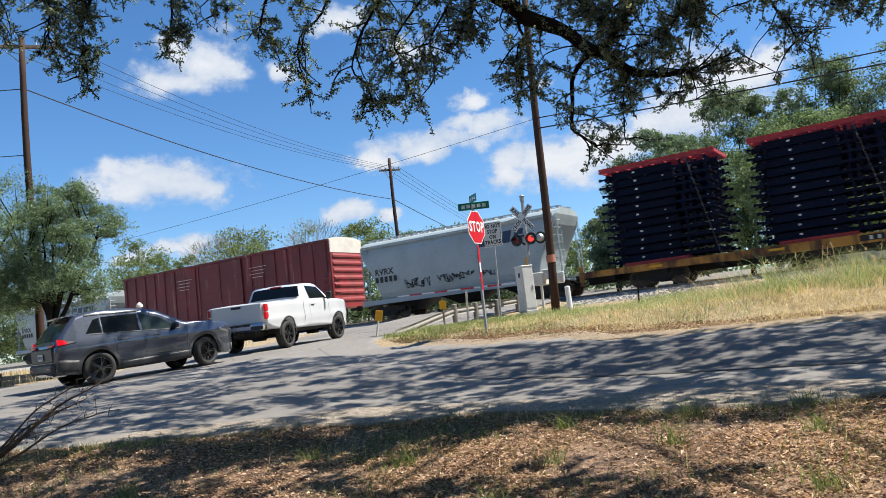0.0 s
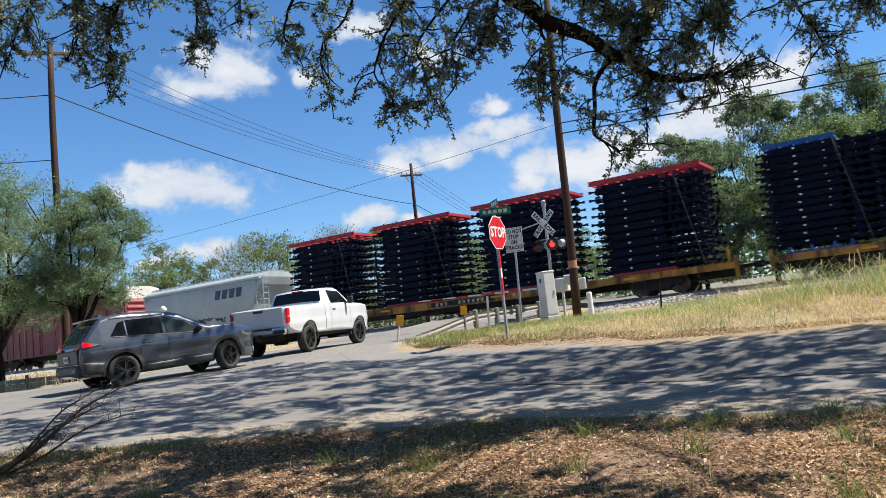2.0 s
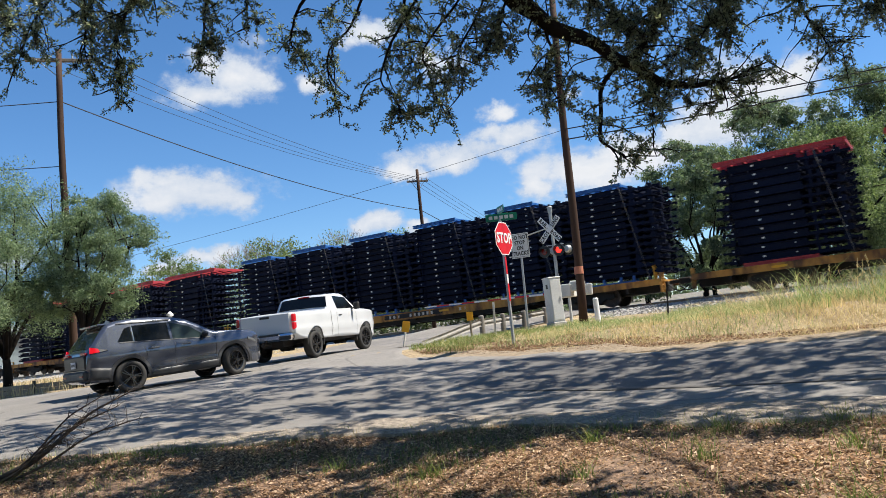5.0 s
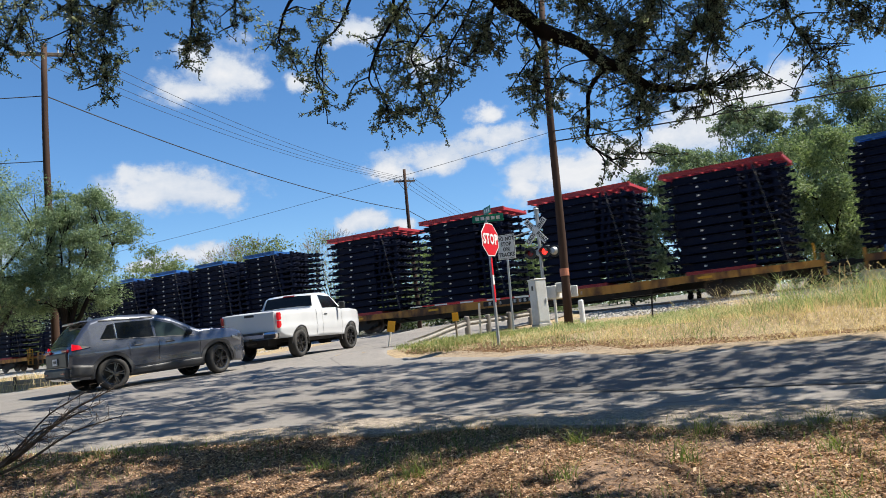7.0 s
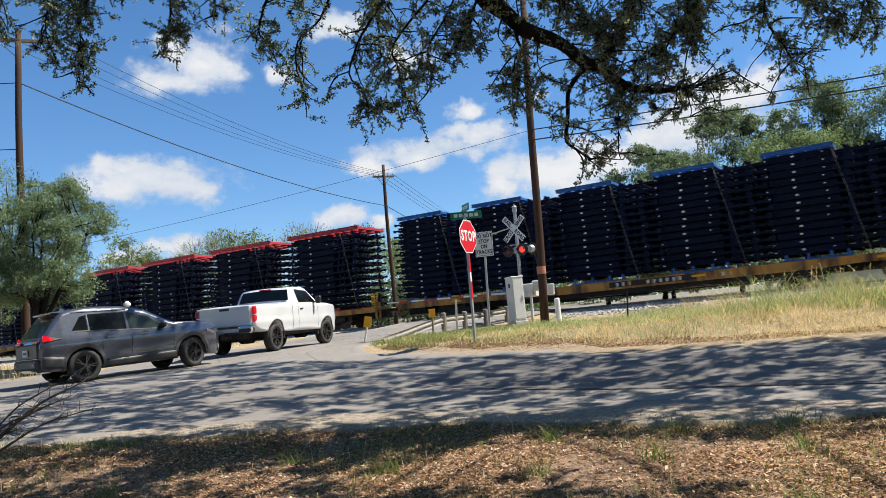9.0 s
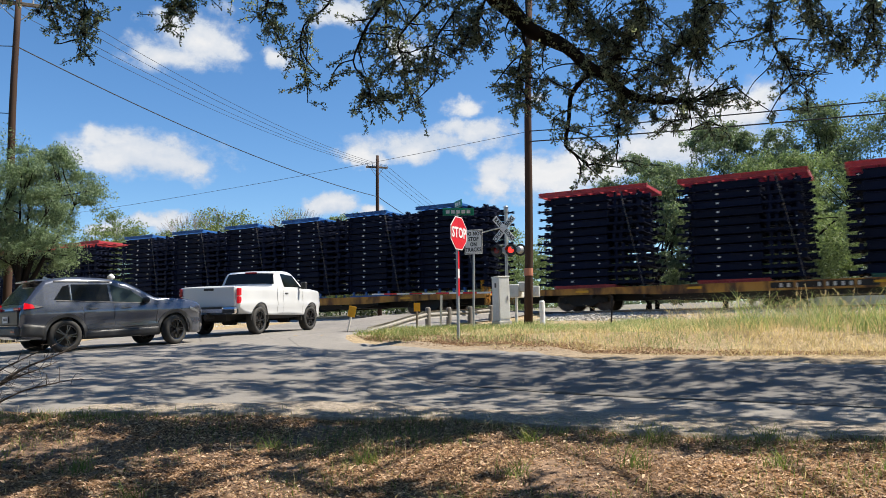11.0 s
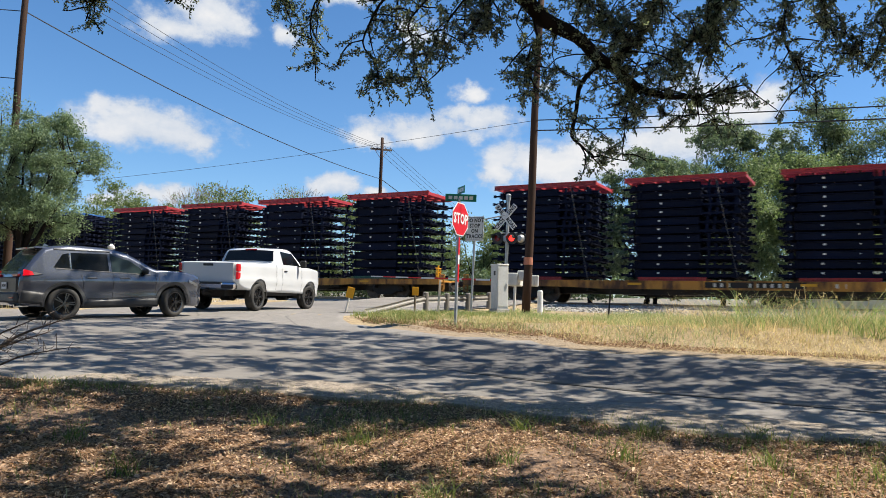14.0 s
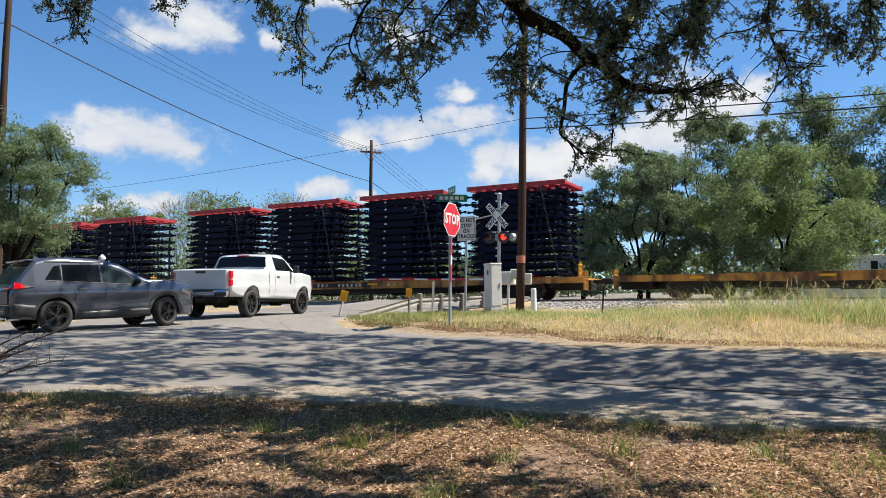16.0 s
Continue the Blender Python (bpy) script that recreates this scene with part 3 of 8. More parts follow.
def text_mesh(text, size, name="lettering", depth=0.004, stretch=1.0):
    cu = bpy.data.curves.new(name, "FONT")
    cu.body, cu.size, cu.extrude, cu.align_x, cu.align_y, cu.resolution_u = text, size, depth, "CENTER", "CENTER", 2
    cu.space_character, cu.offset = 1.08, size * 0.03
    ob = bpy.data.objects.new(name, cu)
    scene.collection.objects.link(ob)
    me = bpy.data.meshes.new_from_object(ob.evaluated_get(bpy.context.evaluated_depsgraph_get()))
    bpy.data.objects.remove(ob)
    for v in me.vertices:
        v.co.x *= stretch
    me.materials.clear()
    return me


def lettering(text, size, material, parent, m, stretch=1.0, name="lettering"):
    """Raised lettering; its face looks along the +z of m."""
    ob = part(name, text_mesh(text, size, name, stretch=stretch), material, parent)
    ob.matrix_local = m
    return ob


FACE_NEAR = Euler((radians(90), 0, radians(180))).to_matrix().to_4x4()   # reads from +y


def near(x, y, z):
    return Matrix.Translation((x, y, z)) @ FACE_NEAR


def flatcar(marks):
    car = thing("flatcar", "long weathered yellow flatcar with grimy bogies", "freight car", "flatcars of the train")
    L, W = 13.6, 1.4
    bm = bmesh.new()
    box(bm, -L, -W, 0.90, L, W, 0.99)
    for y in (-W, W):
        # fish-bellied side sill with flange
        prism(bm, [(-L, 0.75), (-L, 1.0), (L, 1.0), (L, 0.75), (8.0, 0.71), (6.5, 0.64), (-6.5, 0.64), (-8.0, 0.71)], y - 0.03, y + 0.03)
    part("side_sill", bm, M_YELLOW_CAR, car)
    bm = bmesh.new()
    for y in (-W, W):
        box(bm, -L, y - 0.06, 0.985, L, y + 0.06, 1.02)
        for i in range(25):
            x = -L + 0.6 + i * (2 * L - 1.2) / 24
            box(bm, x - 0.05, y - 0.055, 0.74, x + 0.05, y + 0.055, 0.985)
    part("rub_rail", bm, M_YELLOW_CAR, car)
    bm = bmesh.new()
    box(bm, -L, -0.35, 0.45, L, 0.35, 0.9)
    for y in (-1.15, 1.15):
        prism(bm, [(-7.5, 0.7), (7.5, 0.7), (6.0, 0.42), (-6.0, 0.42)], y - 0.04, y + 0.04)
    for x in np.arange(-12, 12.1, 2.4):
        box(bm, x - 0.06, -W, 0.55, x + 0.06, W, 0.9)
    for x in (-3.5, 1.0, 4.0):
        rod(bm, (x - 0.6, 0.8, 0.5), (x + 0.6, 0.8, 0.5), 0.2, n=12)
    part("centre_sill", bm, M_UNDER, car)
    bogies(car, (-10.1, 10.1))
    for sgn in (-1, 1):
        coupler(car, sgn * L, sgn)
        bm = bmesh.new()
        for y in (0.95, 1.3):
            box(bm, sgn * L - 0.05, y - 0.03, 0.4, sgn * L + 0.05, y + 0.03, 1.3)
        for z in (0.45, 0.75, 1.05, 1.28):
            rod(bm, (sgn * L, 0.95, z), (sgn * L, 1.3, z), 0.02, n=6)
        part("end_ladder", bm, M_YELLOW_CAR, car)
    bm = bmesh.new()
    rod(bm, (-L + 0.3, 1.0, 1.0), (-L + 0.3, 1.0, 1.75), 0.04)
    rod(bm, (-L + 0.3, 0.75, 1.6), (-L + 0.3, 1.25, 1.6), 0.03, n=6)
    for y in (0.78, 1.18):
        rod(bm, (-L + 0.3, y, 1.0), (-L + 0.3, y, 1.62), 0.022, n=6)
    for z in (1.2, 1.4):
        rod(bm, (-L + 0.3, 0.78, z), (-L + 0.3, 1.18, z), 0.018, n=6)
    part("hitch_stand", bm, M_SIGN_YELLOW, car, "yellow hand-brake stand")
    bm = bmesh.new()
    box(bm, -1.9, W + 0.030, 0.73, 2.0, W + 0.036, 0.965)
    part("number_panel", bm, M_UNDER, car, "black number panel")
    bm = bmesh.new()
    box(bm, -0.055, 0.0, 0.02, 0.055, 0.004, 0.18)
    me = mesh_from(bm, "number_bar")
    for x0, w in marks:
        for k in range(int(w / 0.28)):
            o = part("number_bar", me, M_PALE_STRIP, car)
            o.location = (x0 - k * 0.28, W + 0.037, 0.74)
    bm = bmesh.new()
    box(bm, -0.3, 0.0, 0.0, 0.3, 0.004, 0.10)
    me = mesh_from(bm, "reflector")
    for x in (-9, -2.0, 5, 10):
        o = part("reflector", me, M_SIGN_YELLOW, car, "yellow reflector strip")
        o.location = (x, W + 0.064, 0.82)
    return car


def welded(xs, ys, full, z0, z1):
    """A welded grid of beams: the filled cells of a plan, raised from z0 to z1, as one body."""
    bm = bmesh.new()
    node = {}

    def vert(i, j, k):
        if (i, j, k) not in node:
            node[i, j, k] = bm.verts.new((xs[i], ys[j], (z0, z1)[k]))
        return node[i, j, k]

    nx, ny = len(xs) - 1, len(ys) - 1

    def there(i, j):
        return 0 <= i < nx and 0 <= j < ny and full(i, j)

    for i in range(nx):
        for j in range(ny):
            if not full(i, j):
                continue
            for k in (0, 1):
                f = [vert(i, j, k), vert(i + 1, j, k), vert(i + 1, j + 1, k), vert(i, j + 1, k)]
                bm.faces.new(f if k else f[::-1])
            for di, dj, a, b in ((0, -1, (i, j), (i + 1, j)), (1, 0, (i + 1, j), (i + 1, j + 1)), (0, 1, (i + 1, j + 1), (i, j + 1)), (-1, 0, (i, j + 1), (i, j))):
                if not there(i + di, j + dj):
                    bm.faces.new((vert(*a, 0), vert(*b, 0), vert(*b, 1), vert(*a, 1)))
    return bm


def chassis_meshes(L, pitch):
    """One skeletal container chassis lying in a stack: a deep-webbed front, a slim gooseneck behind it, outriggers and locks that stick out."""
    web0, web1 = L * 0.44, -L * 0.15          # the deep web's stretch
    xs = [-L / 2]
    for k in range(7):
        x = -L / 2 + 0.30 + k * (L - 0.6) / 6
        xs += [x - 0.05, x + 0.05]
    xs.append(L / 2)
    frame_me = mesh_from(welded(xs, [-1.08, -0.56, -0.46, 0.46, 0.56, 1.08], lambda i, j: i % 2 == 1 or j in (1, 3), 0.02, min(0.20, pitch * 0.62)), "chassis")
    # end bolster with twist-lock stubs
    bm = bmesh.new()
    box(bm, -0.07, -1.2, 0.03, 0.07, 1.2, 0.17)
    for y in (-1.14, 1.14):
        box(bm, -0.10, y - 0.09, 0.0, 0.10, y + 0.09, 0.24)
    for k, y in enumerate((-1.12, -0.72, -0.3, 0.3, 0.72, 1.12)):
        e = (0.40, 0.26, 0.34, 0.22, 0.30, 0.42)[k]
        box(bm, -e, y - 0.035, 0.06, 0.0, y + 0.035, 0.14)
        box(bm, -e - 0.06, y - 0.055, 0.035, -e + 0.03, y + 0.055, 0.165)
    bolster = mesh_from(bm, "bolster")
    # deep side web with flanges and stiffeners
    bm = bmesh.new()
    h = pitch * 0.81
    prof = [(-0.05, 0.0), (0.07, 0.0), (0.07, 0.03), (0.015, 0.045), (0.015, h - 0.045), (0.07, h - 0.03), (0.07, h), (-0.05, h)]
    loft(bm, [[(x, y, z) for y, z in prof] for x in (web1, web0)])
    for x in (web1 + 0.02, web0 - 0.10):
        box(bm, x, -0.05, 0.0, x + 0.08, 0.095, h)
    bmesh.ops.recalc_face_normals(bm, faces=bm.faces)
    web = mesh_from(bm, "side_web")
    # the gooseneck's side: a slim rail with upright plates, as one comb
    lift = (0.0, 0.035, 0.13, pitch * 0.6, pitch * 0.8, pitch * 0.94)
    plates = [(-L / 2 + 0.22, 5), (-L / 2 + 0.62, 3), (-L / 2 + 0.98, 4), (web1 - 0.36, 5)]
    xs = [-L / 2 + 0.02]
    for x, _ in plates:
        xs += [x - 0.06, x + 0.06]
    xs.append(web1)
    bm = welded(xs, lift, lambda i, j: j == 1 or (i % 2 == 1 and j < plates[i // 2][1]), -0.03, 0.03)
    for v in bm.verts:
        v.co = Vector((v.co.x, v.co.z, v.co.y))
    bmesh.ops.recalc_face_normals(bm, faces=bm.faces)
    outrigger = mesh_from(bm, "outrigger")
    return frame_me, bolster, web, outrigger


def reflector_mesh(w, h):
    bm = bmesh.new()
    box(bm, -w / 2, -0.06, 0.0, w / 2, 0.010, h)
    return mesh_from(bm, "reflector")


def top_frame_meshes(L, height):
    """The painted chassis on top: flanged side beams with bolted plates, and slats between them."""
    bm = bmesh.new()
    prof = [(-0.06, 0.0), (0.07, 0.0), (0.07, 0.035), (0.02, 0.045), (0.02, height - 0.045), (0.07, height - 0.035), (0.07, height), (-0.06, height)]
    loft(bm, [[(x, y, z) for y, z in prof] for x in (-L / 2, L / 2)])
    for k in range(9):
        x = -L / 2 + 0.18 + k * (L - 0.36) / 8
        box(bm, x - 0.05, 0.01, 0.02, x + 0.05, 0.062, height - 0.02)
    bmesh.ops.recalc_face_normals(bm, faces=bm.faces)
    beam = mesh_from(bm, "side_beam")
    bm = bmesh.new()
    box(bm, -0.05, -1.2, 0.0, 0.05, 1.2, height * 0.7, 0.006)
    cross = mesh_from(bm, "cross_member")
    bm = bmesh.new()
    box(bm, -L / 2 + 0.05, -0.05, 0.0, L / 2 - 0.05, 0.05, height * 0.8, 0.006)
    return beam, cross, mesh_from(bm, "inner_rail")


STACK_H = 4.62
M_STRAP = surface("dull_steel_strap", (0.16, 0.15, 0.14), (0.09, 0.08, 0.07), 0.6, 0.5, 30, 4, 0.3, 0.05)
ME_REFLECTOR, ME_DOT = reflector_mesh(0.10, 0.075), reflector_mesh(0.05, 0.045)
M_GREEN_PAINT = surface("dark_green_paint", (0.01, 0.10, 0.075), (0.008, 0.06, 0.05), 0.5, 0, 30, 3, 0.35, 0.1)
# chassis length, layers, top frame length, height and paint, base paint and its height
KINDS = {
    "red": (4.7, 11, 5.2, 0.21, M_RED_PAINT, M_RED_PAINT, 0.16),
    "green": (4.7, 9, 5.2, 0.24, M_RED_PAINT, M_GREEN_PAINT, 0.16),
    "blue": (4.15, 13, 2.75, 0.17, M_BLUE_PAINT, M_BLUE_PAINT, 0.30),
}


def painted_frame(st, meshes, paint, x0, z, length, tilt, slats, word):
    beam, cross, inner = meshes
    f = part("top_frame" if z > 1 else "base_frame", beam, paint, st, f"{word} painted skeleton chassis frame")
    f.matrix_local = pose(x0, 1.22, z, 0, 0, tilt)
    o = part("side_beam", beam, paint, f)
    o.matrix_local = pose(0, -2.44, 0, 0, 0, 180)
    for y in (-0.85, -1.6):
        o = part("inner_rail", inner, paint, f)
        o.location = (0, y, 0.01)
    for k in range(slats):
        c = part("cross_member", cross, paint, f)
        c.location = (-length / 2 + 0.06 + k * (length - 0.12) / (slats - 1), -1.22, 0.02)
    return f


def chassis_stack(key):
    length, layers, top_len, top_h, paint, base_paint, base_h = KINDS[key]
    colour = "blue" if key == "blue" else "red"
    base_word = "dark green" if key == "green" else colour
    st = thing("chassis_stack", f"tall stack of black chassis, {colour} top frames, {base_word} base frame", "chassis stack", "chassis stacks on the flatcars")
    pitch = (STACK_H - top_h - base_h) / layers
    frame_me, bolster, web, outrigger = chassis_meshes(length, pitch)
    top_at = (top_len - length) / -2 if key == "blue" else 0.0
    base_len = length * 0.62
    painted_frame(st, top_frame_meshes(base_len, 0.07 if key == "blue" else 0.145), base_paint, length * 0.10, 0.012, base_len, 0.0, 5, base_word)
    if base_h > 0.2:
        for x in (length * 0.38, length * 0.18, -length * 0.02, -length * 0.17):
            for y in (-1.1, 1.1):
                bm = bmesh.new()
                box(bm, x - 0.05, y - 0.05, 0.02, x + 0.05, y + 0.05, base_h, 0.006)
                part("base_post", bm, base_paint, st)
    for i in range(layers):
        c = part("chassis", frame_me, M_BLACK_STEEL, st)
        c.matrix_local = pose(random.uniform(-0.05, 0.05), random.uniform(-0.03, 0.03), base_h + i * pitch, 0, 0, random.uniform(-0.35, 0.35))
        for end, rot in ((-1, 0), (1, 180)):
            b = part("bolster", bolster, M_BLACK_STEEL, c)
            b.matrix_local = pose(end * (length / 2 - 0.12) + random.uniform(-0.05, 0.05), 0, 0, 0, 0, rot)
        for side in (1, -1):
            b = part("side_web", web, M_BLACK_STEEL, c)
            b.matrix_local = pose(random.uniform(-0.03, 0.03), side * 1.10 + random.uniform(-0.02, 0.02), 0)
            b = part("outrigger", outrigger, M_BLACK_STEEL, c)
            b.matrix_local = pose(random.uniform(-0.04, 0.04), side * 1.13 + random.uniform(-0.02, 0.02), 0)
        for x, y, z, me in ((length * 0.22, 1.125, pitch * 0.40, ME_REFLECTOR), (-length * 0.05, 1.19, pitch * 0.45, ME_DOT), (length * 0.47, 1.225, pitch * 0.3, ME_DOT), (-length * 0.45, 1.19, pitch * 0.35, ME_DOT)):
            if me is ME_DOT and random.random() < 0.35:
                continue
            r = part("reflector", me, M_WHITE_PAINT, c)
            r.location = (x, y, z)
    painted_frame(st, top_frame_meshes(top_len, top_h), paint, top_at, STACK_H - top_h, top_len, random.uniform(-0.4, 0.4), 10 if key != "blue" else 6, colour)
    x0 = top_at - top_len * (0.46 if key == "blue" else 0.26)
    for y in (-1.31, 1.31):
        bm = bmesh.new()
        rod(bm, (x0, y, STACK_H - 0.12), (x0 - 0.95, y, 0.02), 0.013, n=5)
        part("strap", bm, M_STRAP, st, "taut slanting steel tie strap")
    return st


def boxcar():
    car = thing("boxcar", "rust-streaked maroon boxcar with a sliding door", "freight car")
    L, W, z0, z1 = 9.25, 1.45, 1.0, 4.95
    bm = bmesh.new()
    box(bm, -L, -W, z0, L, W, z1, 0.03)
    part("body", bm, M_BOX_STREAK, car)
    for i in range(19):
        x = -L + 0.3 + i * (2 * L - 0.6) / 18
        if -2.2 < x < 1.6:
            continue
        bm = bmesh.new()
        box(bm, x - 0.05, W, z0, x + 0.05, W + 0.05, z1 - 0.12)
        part("side_post", bm, M_BOX_STREAK, car)
    bm = bmesh.new()
    box(bm, -2.2, W, z0 + 0.05, 1.6, W + 0.07, z1 - 0.15)
    door = part("sliding_door", bm, M_BOX_STREAK, car)
    for x in (-2.2, -0.3, 1.6):
        bm = bmesh.new()
        box(bm, x - 0.05, W + 0.07, z0 + 0.05, x + 0.05, W + 0.11, z1 - 0.15)
        part("door_post", bm, M_BOX_STREAK, door)
    for z in (2.0, 3.0, 4.0):
        bm = bmesh.new()
        box(bm, -2.2, W + 0.07, z, 1.6, W + 0.095, z + 0.07)
        part("door_rail", bm, M_BOX_STREAK, door)
    bm = bmesh.new()
    for z in (z0 - 0.1, z1 - 0.1):
        bm = bmesh.new()
        box(bm, -L, W, z, L, W + 0.09, z + 0.12)
        part("side_rail", bm, M_BOX_STREAK, car)
    bm = bmesh.new()
    prism(bm, [(-W - 0.05, z1), (W + 0.05, z1), (W * 0.5, z1 + 0.16), (-W * 0.5, z1 + 0.16)], -L, L, Matrix.Rotation(radians(90), 4, "Z"))
    part("roof", bm, M_PALE_STRIP, car, "bleached ridged roof")
    bm = bmesh.new()
    for k in range(7):
        z = z0 + 0.3 + k * 0.42
        bm = bmesh.new()
        prism(bm, [(-L - 0.09, z + 0.1), (-L - 0.09, z + 0.2), (-L - 0.03, z + 0.32), (-L - 0.03, z)], -W + 0.15, W - 0.15)
        part("end_rib", bm, M_BOXCAR_END, car)
    bm = bmesh.new()
    box(bm, -L - 0.03, -W, z0, -L - 0.002, W, z1 - 0.75)
    part("corrugated_end", bm, M_BOXCAR_END, car, "bright red corrugated end wall")
    bm = bmesh.new()
    box(bm, -L - 0.04, -W, z1 - 0.75, -L - 0.004, W, z1)
    part("end_panel", bm, M_PALE_STRIP, car, "bleached white upper end panel")
    bm = bmesh.new()
    for k in range(5):
        z = z0 + 0.2 + k * 0.38
        rod(bm, (-L + 0.1, W + 0.12, z), (-L + 0.55, W + 0.12, z), 0.018, n=6)
        rod(bm, (-L - 0.14, W - 0.6, z), (-L - 0.14, W - 0.15, z), 0.018, n=6)
    for x in (-L + 0.1, -L + 0.55):
        rod(bm, (x, W + 0.12, z0), (x, W + 0.12, z0 + 2.0), 0.018, n=6)
    part("ladder", bm, M_BOXCAR_END, car)
    bm = bmesh.new()
    box(bm, -L + 0.5, -0.3, 0.55, L - 0.5, 0.3, 1.0)
    box(bm, -3.0, 0.4, 0.5, -1.6, 1.2, 0.9, 0.05)
    part("underframe", bm, M_UNDER, car)
    bogies(car, (-6.8, 6.8))
    for sgn in (-1, 1):
        coupler(car, sgn * L, sgn)
    for x0 in (3.2, -3.4):
        bm = bmesh.new()
        for k in range(4):
            box(bm, x0 - 0.9 + 0.1 * k, W + 0.052, 4.1 - k * 0.2, x0 + 0.5 - 0.15 * (k % 2), W + 0.057, 4.13 - k * 0.2)
        part("stencil_bars", bm, M_PALE_STRIP, car)
    return car


def hopper():
    car = thing("covered_hopper", "pale grey covered hopper car with graffiti and black lettering", "freight car")
    L, W = 5.95, 1.52
    z0, z1, zr = 1.05, 4.0, 4.35
    bm = bmesh.new()
    # rounded body: full length at the eaves, drawn in at the ends towards the bottom
    rings = []
    for z, w, lx in ((1.05, 1.30, L - 1.25), (1.45, 1.46, L - 1.18), (1.9, 1.51, L - 1.05), (2.4, 1.545, L - 0.85), (2.8, 1.55, L - 0.64), (3.2, 1.535, L - 0.40), (3.55, 1.50, L - 0.20), (3.85, 1.43, L - 0.08), (4.02, 1.34, L - 0.02), (4.22, 1.1, L - 0.02), (4.35, 0.75, L - 0.02)):
        n = 16
        near_side = [(-lx + 2 * lx * k / n, -w, z) for k in range(n + 1)]
        far_side = [(lx - 2 * lx * k / n, w, z) for k in range(n + 1)]
        rings.append(near_side + far_side)
    loft(bm, rings)
    bmesh.ops.recalc_face_normals(bm, faces=bm.faces)
    part("body", bm, M_GREY_CAR, car, smooth_shade=False)
    bm = bmesh.new()
    box(bm, -4.22, W - 0.03, 1.45, -4.08, W + 0.025, 2.15)
    part("yellow_mark", bm, M_SIGN_YELLOW, car, "yellow paint stripe")
    bm = bmesh.new()
    for y in (-1.45, 1.45):
        box(bm, -L, y - 0.07, 0.85, L, y + 0.07, 1.1)
        box(bm, -L + 0.2, y - 0.06, 3.92, L - 0.2, y + 0.06, 4.06)
    part("side_sill", bm, M_GREY_CAR, car)
    for x0 in (-3.6, 0, 3.6):
        bm = bmesh.new()
        loft(bm, [[(x0 - 1.5, -1.2, 1.05), (x0 + 1.5, -1.2, 1.05), (x0 + 1.5, 1.2, 1.05), (x0 - 1.5, 1.2, 1.05)],
                  [(x0 - 0.4, -0.6, 0.4), (x0 + 0.4, -0.6, 0.4), (x0 + 0.4, 0.6, 0.4), (x0 - 0.4, 0.6, 0.4)]])
        bmesh.ops.recalc_face_normals(bm, faces=bm.faces)
        part("discharge_hopper", bm, M_UNDER, car)
    for sx in (-1, 1):
        bm = bmesh.new()
        for y in (1.35, 0.9, -0.9, -1.35):
            rod(bm, (sx * (L - 0.1), y, 0.9), (sx * (L - 0.1), y, 4.0 if abs(y) > 1 else 3.2), 0.03, n=6)
        for k in range(8):
            rod(bm, (sx * (L - 0.08), 0.9, 1.2 + k * 0.36), (sx * (L - 0.08), 1.35, 1.2 + k * 0.36), 0.018, n=6)
            rod(bm, (sx * (L - 0.55), 1.5, 1.2 + k * 0.36), (sx * (L - 0.1), 1.5, 1.2 + k * 0.36), 0.018, n=6)
        rod(bm, (sx * (L - 0.55), 1.5, 0.9), (sx * (L - 0.55), 1.5, 4.0), 0.03, n=6)
        box(bm, sx * (L - 0.3) - 0.35, -1.4, 0.82, sx * (L - 0.3) + 0.35, 1.4, 0.9)
        part("end_ladder", bm, M_GREY_CAR, car)
    bm = bmesh.new()
    for y in (-0.72, -0.45, 0.45, 0.72):
        box(bm, -L + 0.1, y - 0.025, zr + 0.10, L - 0.1, y + 0.025, zr + 0.13)
    for i in range(24):
        x = -L + 0.2 + i * (2 * L - 0.4) / 23
        box(bm, x - 0.03, -0.74, zr - 0.05, x + 0.03, 0.74, zr + 0.10)
    for x in np.arange(-L + 1.2, L - 1, 1.3):
        box(bm, x - 0.4, -0.30, zr, x + 0.4, 0.30, zr + 0.12, 0.03)
    part("roof_walk", bm, M_GALV, car, "grey grating roof walk")
    bogies(car, (-4.65, 4.65))
    for sgn in (-1, 1):
        coupler(car, sgn * L, sgn)
    # the owner's mark, as four plain slanted blocks
    for k in range(4):
        bm = bmesh.new()
        x0 = -1.62 - k * 0.66
        prism(bm, [(x0, 3.0), (x0 - 0.46, 3.0), (x0 - 0.58, 3.58), (x0 - 0.12, 3.58)], W - 0.06, W + 0.030)
        bmesh.ops.recalc_face_normals(bm, faces=bm.faces)
        part("mark_block", bm, M_LETTER_BLUE, car, "dark blue owner's mark")
    lettering("RVRX", 0.46, M_SIGN_BLACK, car, near(4.3, W + 0.036, 2.55), 1.0)
    bm = bmesh.new()
    for k in range(5):
        box(bm, 4.9 - k * 0.3 - 0.2, W + 0.036, 2.0, 4.9 - k * 0.3, W + 0.042, 2.3)
    part("number_bars", bm, M_SIGN_BLACK, car)
    # scrawled graffiti strokes
    bm = bmesh.new()
    rr = random.Random(5)
    for x0, w, h in ((3.0, 1.5, 0.55), (0.9, 2.2, 0.5), (-1.6, 0.9, 0.4)):
        bm = bmesh.new()
        px, pz = x0, 1.75
        for k in range(int(w * 24)):
            nx = x0 - k / 24 + rr.uniform(-0.13, 0.13)
            nz = 1.72 + rr.uniform(-h / 2, h / 2)
            rod(bm, (px, W - 0.005, pz), (nx, W - 0.005, nz), 0.022, n=4)
            px, pz = nx, nz
        part("graffiti", bm, M_SIGN_BLACK, car)
    return car


